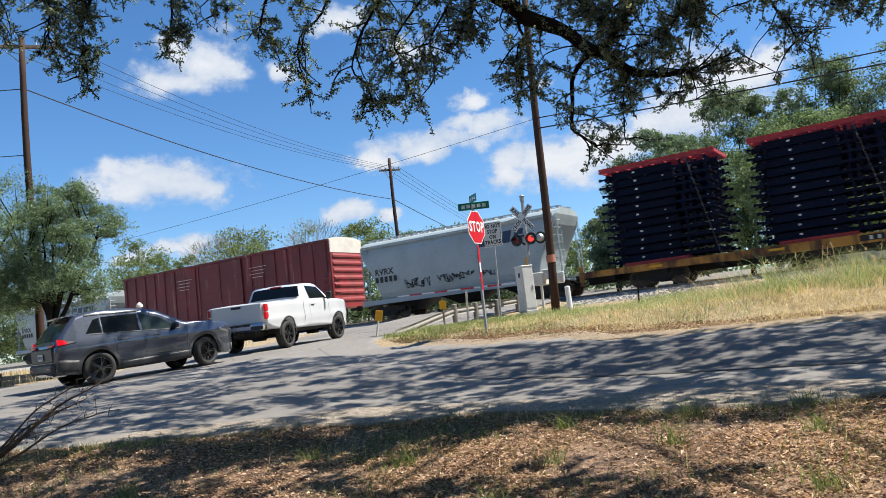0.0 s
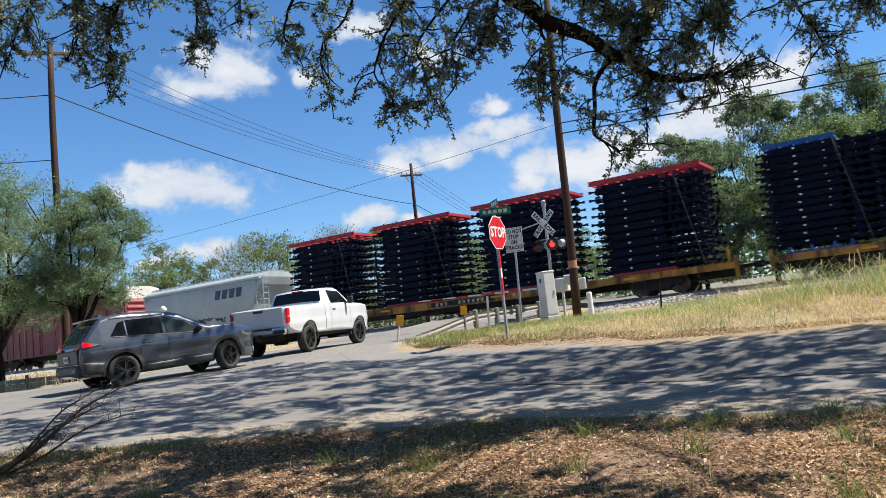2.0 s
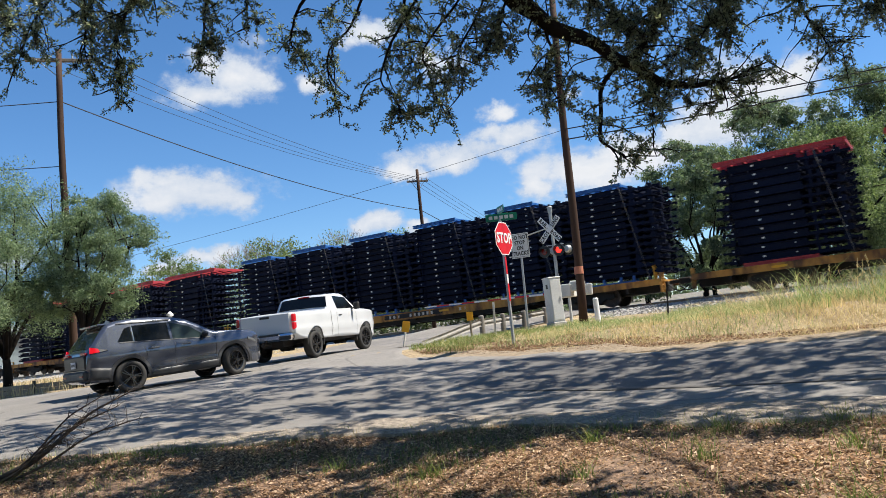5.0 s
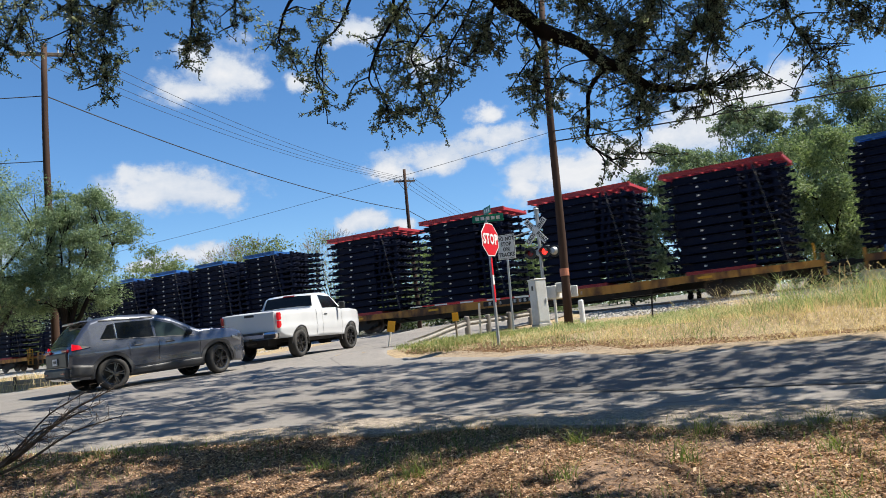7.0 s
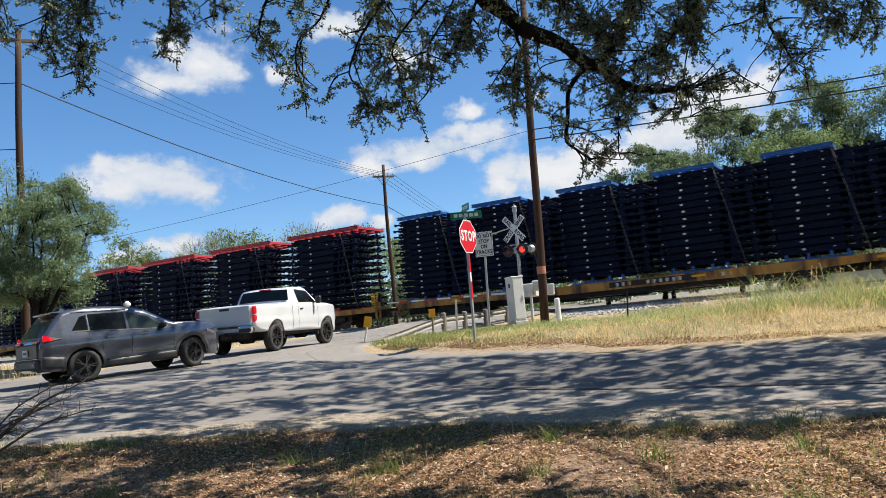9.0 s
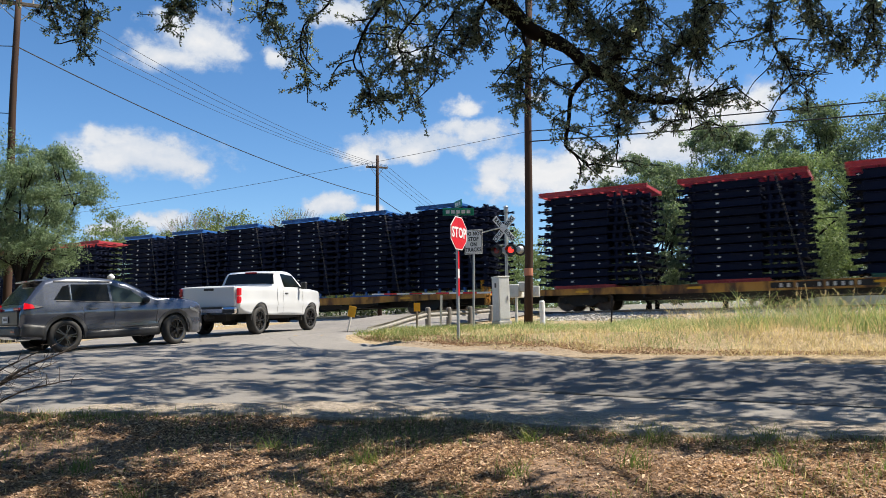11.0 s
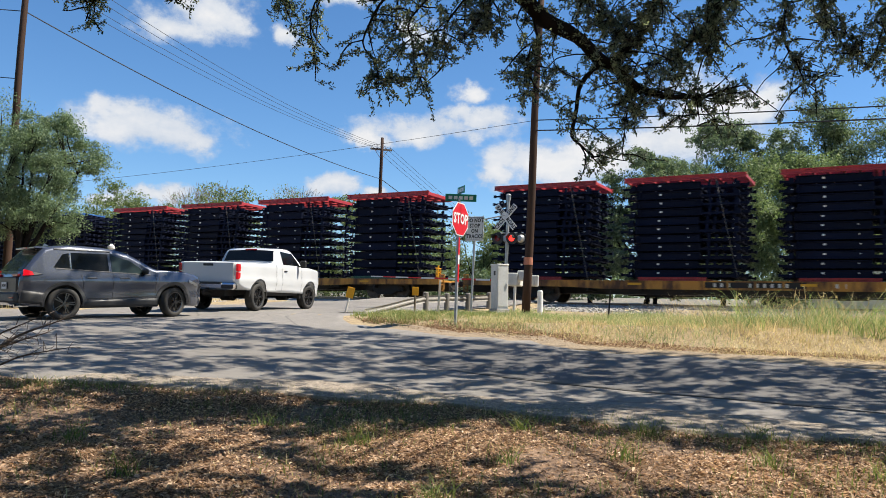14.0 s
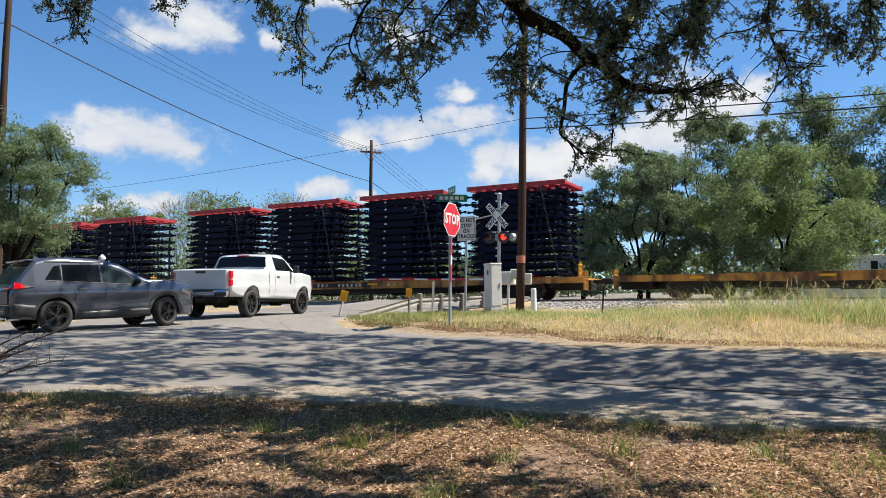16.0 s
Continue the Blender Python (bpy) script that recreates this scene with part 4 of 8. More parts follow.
def boxcar_streaks():
    m, nt, b = node_material("streaked_maroon_paint")
    c = coords(nt)
    g = tex_noise(nt, c, 1.5, 6, 0.65, (2.6, 1, 0.16))
    f = tex_noise(nt, c, 0.5, 5, 0.6)
    k = tex_noise(nt, c, 22, 3, 0.6)
    col = mix(nt, ramp(nt, f, [(0.35, (0, 0, 0)), (0.7, (1, 1, 1))]), (0.165, 0.021, 0.026), (0.095, 0.016, 0.019))
    col = mix(nt, ramp(nt, g, [(0.585, (0, 0, 0)), (0.70, (0.7,) * 3)]), col, (0.46, 0.30, 0.27))
    col = mix(nt, 0.3, col, ramp(nt, k, [(0.3, (0.7,) * 3), (0.7, (1.15,) * 3)]), "MULTIPLY")
    nt.links.new(col, b.inputs["Base Color"])
    b.inputs["Roughness"].default_value = 0.55
    return m


M_BOX_STREAK = boxcar_streaks()
M_LETTER_BLUE = surface("dark_blue_lettering", (0.02, 0.04, 0.09), None, 0.5, 0, 30, 4, 0.1, 0.0)

TRAIN.append((boxcar(), 36.75))
TRAIN.append((hopper(), 19.5))
lead = hopper()
lead["label"] = "pale grey covered hopper car ahead of the boxcar"
TRAIN.append((lead, 53.6))
CAR_S = [-0.8, -29.4, -58.0, -86.7, -115.3, -143.9, -172.5]
LOADS = ["red", "blue", "red", "blue", "red", "red", ""]
GREEN_BASED = {(4, 2), (4, 3)}          # car and place of the stacks on green frames
first_flat = flatcar([(1.6, 1.0), (0.2, 1.7), (-3.0, 0.6)])
flats = [first_flat] + [copy_thing(first_flat, Matrix.Identity(4)) for _ in CAR_S[1:]]
flats[-1]["label"] = "long empty yellow flatcar with rusty deck"
first_stack = {}
for n_car, (car, cs, load) in enumerate(zip(flats, CAR_S, LOADS)):
    TRAIN.append((car, cs))
    if not load:
        continue
    lefts = [12.1 - 6.53 * k for k in range(4)] if load == "red" else [13.35 - 4.58 * k for k in range(6)]
    for k, left in enumerate(lefts):
        key = "green" if (n_car, k) in GREEN_BASED else load
        if key not in first_stack:
            first_stack[key] = chassis_stack(key)
            st = first_stack[key]
        else:
            st = copy_thing(first_stack[key], Matrix.Identity(4))
        TRAIN.append((st, cs + left - (KINDS[key][0] if key == "blue" else KINDS[key][2]) / 2))

# travelled metres along the track
RUN = [(0, 0.6), (1.5, 16.5), (3.5, 37.8), (7.0, 75.3), (9.0, 96.2), (12.5, 133.1), (14.5, 153.6), (16.0, 169.1)]


def motions():
    for ob, s0 in TRAIN:
        lift = 1.02 if ob.name.startswith("chassis_stack") else 0.0
        walk(ob, [(t, pose(*xy(s0 + d, TRACK_Q), RAIL_Z + lift, 0, 0, TURN)) for t, d in RUN])
# ---- road vehicles: x forward from the rear bumper, y to the left, z up from the tyres ----
def car_paint(name, base, rough=0.3, metal=0.0, coat=1.0):
    m, nt, b = node_material(name)
    c = coords(nt)
    g = tex_noise(nt, c, 1.2, 4)
    d = tex_noise(nt, c, 300, 2)
    col = mix(nt, ramp(nt, g, [(0.4, (0, 0, 0)), (0.8, (0.5,) * 3)]), base, tuple(v * 0.85 + 0.004 for v in base))
    col = mix(nt, 0.15, col, ramp(nt, d, [(0.3, (0.7,) * 3), (0.7, (1.2,) * 3)]), "MULTIPLY")
    nt.links.new(col, b.inputs["Base Color"])
    b.inputs["Metallic"].default_value, b.inputs["Roughness"].default_value = metal, rough
    b.inputs["Coat Weight"].default_value, b.inputs["Coat Roughness"].default_value = coat, 0.03
    return m


M_SUV_PAINT = car_paint("dark_grey_metallic_paint", (0.082, 0.092, 0.120), 0.24, 0.6)
M_SUV_DARK = car_paint("dark_hatch_paint", (0.007, 0.0075, 0.009), 0.5, 0.0, 0.1)
M_TRUCK_PAINT = car_paint("white_car_paint", (0.56, 0.57, 0.58), 0.3)
M_CLADDING = surface("grey_plastic_cladding", (0.032, 0.032, 0.034), (0.05, 0.05, 0.05), 0.55, 0, 60, 5, 0.2, 0.05)
M_GLASS_DARK = surface("tinted_window_glass", (0.004, 0.005, 0.006), (0.005, 0.006, 0.007), 0.06, 0, 5, 1, 0.1, 0.0)
M_GLASS_DARK.node_tree.nodes["Principled BSDF"].inputs["Specular IOR Level"].default_value = 0.35
M_GLASS_FRONT = surface("green_tinted_window_glass", (0.022, 0.034, 0.036), (0.016, 0.026, 0.028), 0.06, 0, 5, 1, 0.1, 0.0)
M_CHROME = surface("chrome_trim", (0.75, 0.75, 0.76), (0.6, 0.6, 0.6), 0.12, 1.0, 20, 4, 0.2, 0.0)
M_RIM = surface("black_alloy_rim", (0.06, 0.06, 0.064), (0.05, 0.045, 0.04), 0.25, 0.8, 30, 6, 0.2, 0.02, coat=0.5)
M_TAIL = glow("lit_tail_lamp", (0.16, 0.002, 0.004), (1.0, 0.004, 0.02), 0.32)
M_TAIL_DIM = glow("red_lamp_lens", (0.16, 0.004, 0.008), (1.0, 0.02, 0.02), 0.01)
M_LAMP_CLEAR = surface("clear_lamp_lens", (0.16, 0.17, 0.18), (0.12, 0.12, 0.13), 0.08, 0.3, 20, 4, 0.1, 0.0, coat=1.0)
M_PLATE = surface("number_plate", (0.55, 0.56, 0.58), (0.45, 0.45, 0.47), 0.5, 0, 20, 6, 0.1, 0.0)


class Shell:
    """A car body given by its roof line, its sill line with wheel arches and its half width."""

    def __init__(self, top, low, width, belt, tumble, axles, arch_r, axle_z, cap=0.0, crease=0.02):
        self.top, self.low, self.width, self.belt, self.tumble = top, low, width, belt, tumble
        self.axles, self.arch_r, self.axle_z, self.cap, self.crease = axles, arch_r, axle_z, cap, crease

    def line(self, pts, x):
        return float(np.interp(x, [p[0] for p in pts], [p[1] for p in pts]))

    def z_top(self, x):
        return self.line(self.top, x)

    def z_low(self, x):
        z = self.line(self.low, x)
        for a in self.axles:
            d = self.arch_r ** 2 - (x - a) ** 2
            if d > 0:
                z = max(z, self.axle_z + math.sqrt(d))
        return z

    def half(self, x, z):
        w = self.line(self.width, x)
        if z < 0.75:
            w -= 0.05 * ((0.75 - z) / 0.4) ** 2
        b = self.belt
        if z > b:
            w -= (z - b) * self.tumble
        w += self.crease * (math.exp(-((z - 0.88) / 0.09) ** 2) - 0.8 * math.exp(-((z - 0.65) / 0.11) ** 2))
        return w

    def body(self, x0, x1, deck=None):
        xs = set(np.linspace(x0, x1, 60).round(3)) | {p[0] for p in self.top if x0 <= p[0] <= x1}
        for a in self.axles:
            for k in range(-10, 11):
                xs.add(round(a + self.arch_r * math.sin(k * math.pi / 20), 3))
        xs = sorted(x for x in xs if x0 <= x <= x1)
        rings = []
        for x in xs:
            lo, hi = self.z_low(x), self.z_top(x)
            hi = max(hi, lo + 0.02)
            zs = [lo + (hi - lo) * k / 12 for k in range(13)]
            right = [(x, -self.half(x, z), z) for z in zs]
            w = self.half(x, hi)
            crown = [(x, -w + 2 * w * k / 6, hi + self.cap * (1 - abs(k / 3 - 1) ** 2)) for k in range(1, 6)]
            if deck and deck[0] < x < deck[1]:
                crown = [(x, -w + 0.07, hi), (x, -w + 0.08, deck[2]), (x, 0, deck[2]), (x, w - 0.08, deck[2]), (x, w - 0.07, hi)]
            left = [(x, self.half(x, z), z) for z in reversed(zs)]
            rings.append(right + crown + left)
        bm = bmesh.new()
        loft(bm, rings)
        bmesh.ops.recalc_face_normals(bm, faces=bm.faces)
        return bm

    def side_patch(self, corners, sign, out=0.006, nu=10, nv=6, thick=0.0):
        """A panel on the body side between four (x, z) corners, going round."""
        bm = bmesh.new()
        g = []
        (ax, az), (bx, bz), (cx, cz), (dx, dz) = corners
        for j in range(nv + 1):
            v = j / nv
            row = []
            for i in range(nu + 1):
                u = i / nu
                x = (ax * (1 - u) + bx * u) * (1 - v) + (dx * (1 - u) + cx * u) * v
                z = (az * (1 - u) + bz * u) * (1 - v) + (dz * (1 - u) + cz * u) * v
                row.append(bm.verts.new((x, sign * (self.half(x, z) + out), z)))
            g.append(row)
        for j in range(nv):
            for i in range(nu):
                q = (g[j][i], g[j][i + 1], g[j + 1][i + 1], g[j + 1][i])
                bm.faces.new(q if sign < 0 else q[::-1])
        if thick:
            r = bmesh.ops.extrude_face_region(bm, geom=list(bm.faces))
            for vv in r["geom"]:
                if isinstance(vv, bmesh.types.BMVert):
                    vv.co.y -= sign * thick
        bmesh.ops.recalc_face_normals(bm, faces=bm.faces)
        return bm

    def top_patch(self, x0, x1, inset0, inset1, out=0.006, n=10):
        bm = bmesh.new()
        g = []
        for i in range(n + 1):
            x = x0 + (x1 - x0) * i / n
            z = self.z_top(x)
            ins = inset0 + (inset1 - inset0) * i / n
            w = self.half(x, z) - ins
            nx, nz = -(self.z_top(x + 0.02) - self.z_top(x - 0.02)), 0.04
            k = out / math.hypot(nx, nz)
            g.append([bm.verts.new((x + nx * k, -w + 2 * w * j / 8, z + nz * k + self.cap * (1 - ((-w + 2 * w * j / 8) / (w + ins)) ** 2))) for j in range(9)])
        for i in range(n):
            for j in range(8):
                bm.faces.new((g[i][j], g[i + 1][j], g[i + 1][j + 1], g[i][j + 1]))
        bmesh.ops.recalc_face_normals(bm, faces=bm.faces)
        return bm


def lathe(profile, n=28):
    """Turn (y, r) points round the y axis."""
    bm = bmesh.new()
    rings = [[(r * math.cos(2 * math.pi * k / n), y, r * math.sin(2 * math.pi * k / n)) for k in range(n)] for y, r in profile]
    loft(bm, rings, closed_ends=False)
    bmesh.ops.recalc_face_normals(bm, faces=bm.faces)
    return bm


def wheel_meshes(R, width, spokes):
    w = width / 2
    tyre = mesh_from(lathe([(-w * 0.7, R * 0.66), (-w * 0.95, R * 0.72), (-w, R * 0.85), (-w * 0.88, R * 0.96), (-w * 0.6, R), (w * 0.6, R), (w * 0.88, R * 0.96), (w, R * 0.85), (w * 0.95, R * 0.72), (w * 0.7, R * 0.66), (-w * 0.7, R * 0.66)]), "tyre")
    bm = lathe([(-w * 0.9, R * 0.68), (-w * 0.86, R * 0.64), (-w * 0.3, R * 0.60), (w * 0.8, R * 0.60), (w * 0.9, R * 0.66)])
    for k in range(spokes):
        a = 2 * math.pi * k / spokes
        for da in (-0.13, 0.13):
            m = Matrix.Rotation(a + da, 4, "Y")
            box(bm, R * 0.06, -w * 0.88, -R * 0.030, R * 0.64, -w * 0.66, R * 0.030, 0.0, m)
    rod(bm, (0, -w * 0.92, 0), (0, -w * 0.3, 0), R * 0.12, n=14)
    # dark disc added as wide as the rim, so no light shows between spokes
    bm2 = bmesh.new()
    rod(bm2, (0, -w * 0.2, 0), (0, w * 0.1, 0), R * 0.605, n=24)
    return tyre, mesh_from(bm, "rim"), mesh_from(bm2, "brake_disc")


def add_wheels(car, R, width, spokes, axles, track, steer):
    tyre, rim, disc = wheel_meshes(R, width, spokes)
    for x, turn in ((axles[0], 0.0), (axles[1], steer)):
        for side in (-1, 1):
            w = part("wheel", tyre, M_RUBBER, car, "black road tyre on a dark alloy rim")
            w.matrix_local = pose(x, side * track / 2, R, 0, 0, turn + (180 if side > 0 else 0))
            for p in tyre.polygons:
                p.use_smooth = True
            part("rim", rim, M_RIM, w)
            part("brake_disc", disc, M_UNDER, w)


def arch_flare(shell, a, sign, r0, r1, out, z_axle, start=-0.15, end=math.pi + 0.15):
    bm = bmesh.new()
    n = 20
    rows = []
    for k in range(n + 1):
        t = start + (end - start) * k / n
        ring = []
        for r, o in ((r0, 0.0), (r0, out), (r1, out * 0.7), (r1, 0.0)):
            x, z = a + r * math.cos(t), z_axle + r * math.sin(t)
            ring.append((x, sign * (shell.half(x, max(z, 0.3)) + o), max(z, 0.3)))
        rows.append(ring)
    loft(bm, rows)
    bmesh.ops.recalc_face_normals(bm, faces=bm.faces)
    return bm


def plain_plate(car, x, y, z, w=0.30, h=0.15):
    bm = bmesh.new()
    box(bm, x - 0.012, y - w / 2, z - h / 2, x, y + w / 2, z + h / 2)
    p = part("number_plate", bm, M_PLATE, car)
    for k in range(5):
        bm = bmesh.new()
        box(bm, x - 0.015, y - w * 0.38 + k * w * 0.16, z - h * 0.2, x - 0.0125, y - w * 0.38 + k * w * 0.16 + w * 0.1, z + h * 0.22)
        part("plate_bar", bm, M_SIGN_BLACK, p)


def suv():
    car = thing("suv", "dark grey compact suv with black alloy wheels, waiting on asphalt", "car")
    R, axles = 0.372, (0.93, 3.62)
    sh = Shell(top=[(0.0, 0.62), (0.02, 0.93), (0.06, 1.06), (0.20, 1.22), (0.36, 1.42), (0.47, 1.55), (0.56, 1.63), (0.75, 1.675), (1.05, 1.705), (1.4, 1.71), (1.8, 1.69), (2.15, 1.645), (2.45, 1.56), (2.75, 1.395), (3.05, 1.215), (3.18, 1.175), (3.4, 1.165), (3.75, 1.14), (4.0, 1.11), (4.22, 1.06), (4.38, 0.985), (4.50, 0.83), (4.56, 0.70), (4.58, 0.48)],
               low=[(0.0, 0.46), (0.12, 0.34), (0.5, 0.30), (1.4, 0.26), (3.2, 0.26), (4.1, 0.28), (4.45, 0.24), (4.59, 0.36)],
               width=[(0, 0.70), (0.05, 0.80), (0.18, 0.87), (0.5, 0.905), (1.0, 0.925), (2.2, 0.915), (3.6, 0.925), (3.95, 0.91), (4.15, 0.87), (4.35, 0.78), (4.5, 0.64), (4.59, 0.52)],
               belt=1.02, tumble=0.36, axles=axles, arch_r=0.43, axle_z=0.37, cap=0.03, crease=0.034)
    part("body", sh.body(0.0, 4.58), M_SUV_PAINT, car, smooth_shade=True)
    bm = bmesh.new()
    box(bm, 0.5, -0.72, 0.3, 4.2, 0.72, 0.95)
    part("floor_pan", bm, M_SIGN_BLACK, car)
    for sgn in (-1, 1):
        part("rear_quarter_window", sh.side_patch([(0.70, 1.20), (1.05, 1.175), (1.06, 1.535), (0.92, 1.50)], sgn), M_GLASS_DARK, car, smooth_shade=True)
        part("rear_door_window", sh.side_patch([(1.10, 1.17), (1.96, 1.115), (1.96, 1.535), (1.11, 1.545)], sgn), M_GLASS_DARK, car, smooth_shade=True)
        part("front_door_window", sh.side_patch([(2.03, 1.11), (2.92, 1.07), (2.50, 1.385), (2.03, 1.525)], sgn), M_GLASS_FRONT, car, smooth_shade=True)
        part("window_trim", sh.side_patch([(0.74, 1.165), (2.98, 1.04), (2.98, 1.06), (0.74, 1.19)], sgn, 0.008, 20, 1), M_SIGN_BLACK, car, smooth_shade=True)
        part("sill_cladding", sh.side_patch([(1.32, 0.27), (3.22, 0.27), (3.18, 0.47), (1.40, 0.44)], sgn, 0.022, 16, 3, 0.02), M_CLADDING, car, smooth_shade=True)
        part("door_trim", sh.side_patch([(1.42, 0.46), (3.16, 0.50), (3.16, 0.525), (1.44, 0.485)], sgn, 0.012, 16, 1), M_CLADDING, car)
        part("pillar_trim", sh.side_patch([(1.062, 1.175), (1.088, 1.173), (1.102, 1.545), (1.078, 1.54)], sgn, 0.011, 1, 6), M_CHROME, car, "thin bright pillar strip")
        for x in (1.30, 2.05, 3.12):
            part("door_gap", sh.side_patch([(x - 0.004 + (0.1 if x < 1.4 else 0), 0.5), (x + 0.006 + (0.1 if x < 1.4 else 0), 0.5), (x + 0.006, 1.03), (x - 0.004, 1.03)], sgn, 0.003, 1, 6), M_SIGN_BLACK, car)
        for a in axles:
            part("wheel_arch", arch_flare(sh, a, sgn, 0.425, 0.50, 0.025, 0.37), M_CLADDING, car, "matt grey wheel-arch cladding")
        for x in (1.42, 2.22):
            bm = bmesh.new()
            y = sgn * (sh.half(x, 0.95) + 0.03)
            box(bm, x, min(y, y + 0.02 * sgn), 0.945, x + 0.22, max(y, y + 0.02 * sgn), 0.975, 0.006)
            part("door_handle", bm, M_CLADDING, car, "dark door handle")
        bm = bmesh.new()
        y = sgn * 0.93
        bmesh.ops.create_uvsphere(bm, u_segments=14, v_segments=9, radius=1.0, matrix=Matrix.Translation((2.82, y + sgn * 0.06, 1.13)) @ Matrix.Diagonal((0.075, 0.115, 0.075, 1)))
        rod(bm, (2.84, y - sgn * 0.10, 1.07), (2.83, y + sgn * 0.02, 1.11), 0.025, n=6)
        part("wing_mirror", bm, M_SUV_DARK, car, smooth_shade=True)
        part("tail_lamp", sh.side_patch([(0.06, 1.005), (0.27, 1.02), (0.24, 1.10), (0.09, 1.15)], sgn, 0.018, 6, 4, 0.03), M_TAIL, car, "glowing red tail lamp")
        part("lamp_wedge", sh.side_patch([(0.275, 1.02), (0.46, 1.045), (0.38, 1.065), (0.245, 1.10)], sgn, 0.017, 6, 4, 0.03), M_SIGN_BLACK, car)
        part("rear_side_bumper", sh.side_patch([(0.03, 0.40), (0.46, 0.36), (0.50, 0.62), (0.06, 0.68)], sgn, 0.02, 8, 4, 0.03), M_CLADDING, car, smooth_shade=True)
        part("head_lamp", sh.side_patch([(4.02, 0.86), (4.32, 0.76), (4.28, 0.83), (4.02, 0.93)], sgn, 0.014, 8, 3, 0.02), M_LAMP_CLEAR, car)
        part("roof_rail", sh.side_patch([(0.75, 1.615), (2.05, 1.59), (2.05, 1.615), (0.75, 1.64)], sgn, 0.015, 14, 1, 0.02), M_SIGN_BLACK, car)
        bm = bmesh.new()
        box(bm, -0.012, sgn * 0.56 - 0.17, 0.985, 0.05, sgn * 0.56 + 0.17, 1.045, 0.015)
        part("hatch_lamp", bm, M_TAIL_DIM, car, "dim red lamp on the hatch")
    part("windscreen", sh.top_patch(2.26, 3.04, 0.06, 0.10), M_GLASS_FRONT, car, smooth_shade=True)
    part("rear_window", sh.top_patch(0.10, 0.49, 0.16, 0.13, 0.008), M_GLASS_DARK, car, smooth_shade=True)
    bm = bmesh.new()
    box(bm, 0.37, -0.58, 1.625, 0.70, 0.58, 1.672, 0.02)
    part("roof_spoiler", bm, M_SUV_PAINT, car)
    bm = bmesh.new()
    box(bm, 0.358, -0.15, 1.635, 0.369, 0.15, 1.662)
    part("high_brake_lamp", bm, M_TAIL_DIM, car)
    bm = bmesh.new()
    box(bm, -0.075, -0.72, 0.40, 0.10, 0.72, 0.64, 0.05)
    part("rear_bumper", bm, M_CLADDING, car)
    bm = bmesh.new()
    box(bm, -0.022, -0.69, 0.64, 0.05, 0.69, 0.985, 0.03)
    part("tailgate", bm, M_SUV_DARK, car)
    plain_plate(car, -0.035, 0.0, 0.79)
    bm = bmesh.new()
    for y in (-0.55, 0.55):
        box(bm, -0.09, y - 0.1, 0.50, -0.06, y + 0.1, 0.53)
    part("bumper_reflector", bm, M_TAIL_DIM, car)
    bm = bmesh.new()
    rod(bm, (0.0, -0.5, 0.33), (0.3, -0.5, 0.33), 0.035)
    part("exhaust", bm, M_CHROME, car)
    bm = bmesh.new()
    box(bm, 4.46, -0.36, 0.42, 4.58, 0.36, 0.66, 0.03)
    part("grille", bm, M_SIGN_BLACK, car)
    bm = bmesh.new()
    prism(bm, [(0.75, 1.69), (0.95, 1.70), (0.80, 1.78)], -0.012, 0.012)
    part("antenna_fin", bm, M_SUV_PAINT, car)
    add_wheels(car, R, 0.225, 5, axles, 1.62, 20)
    return car


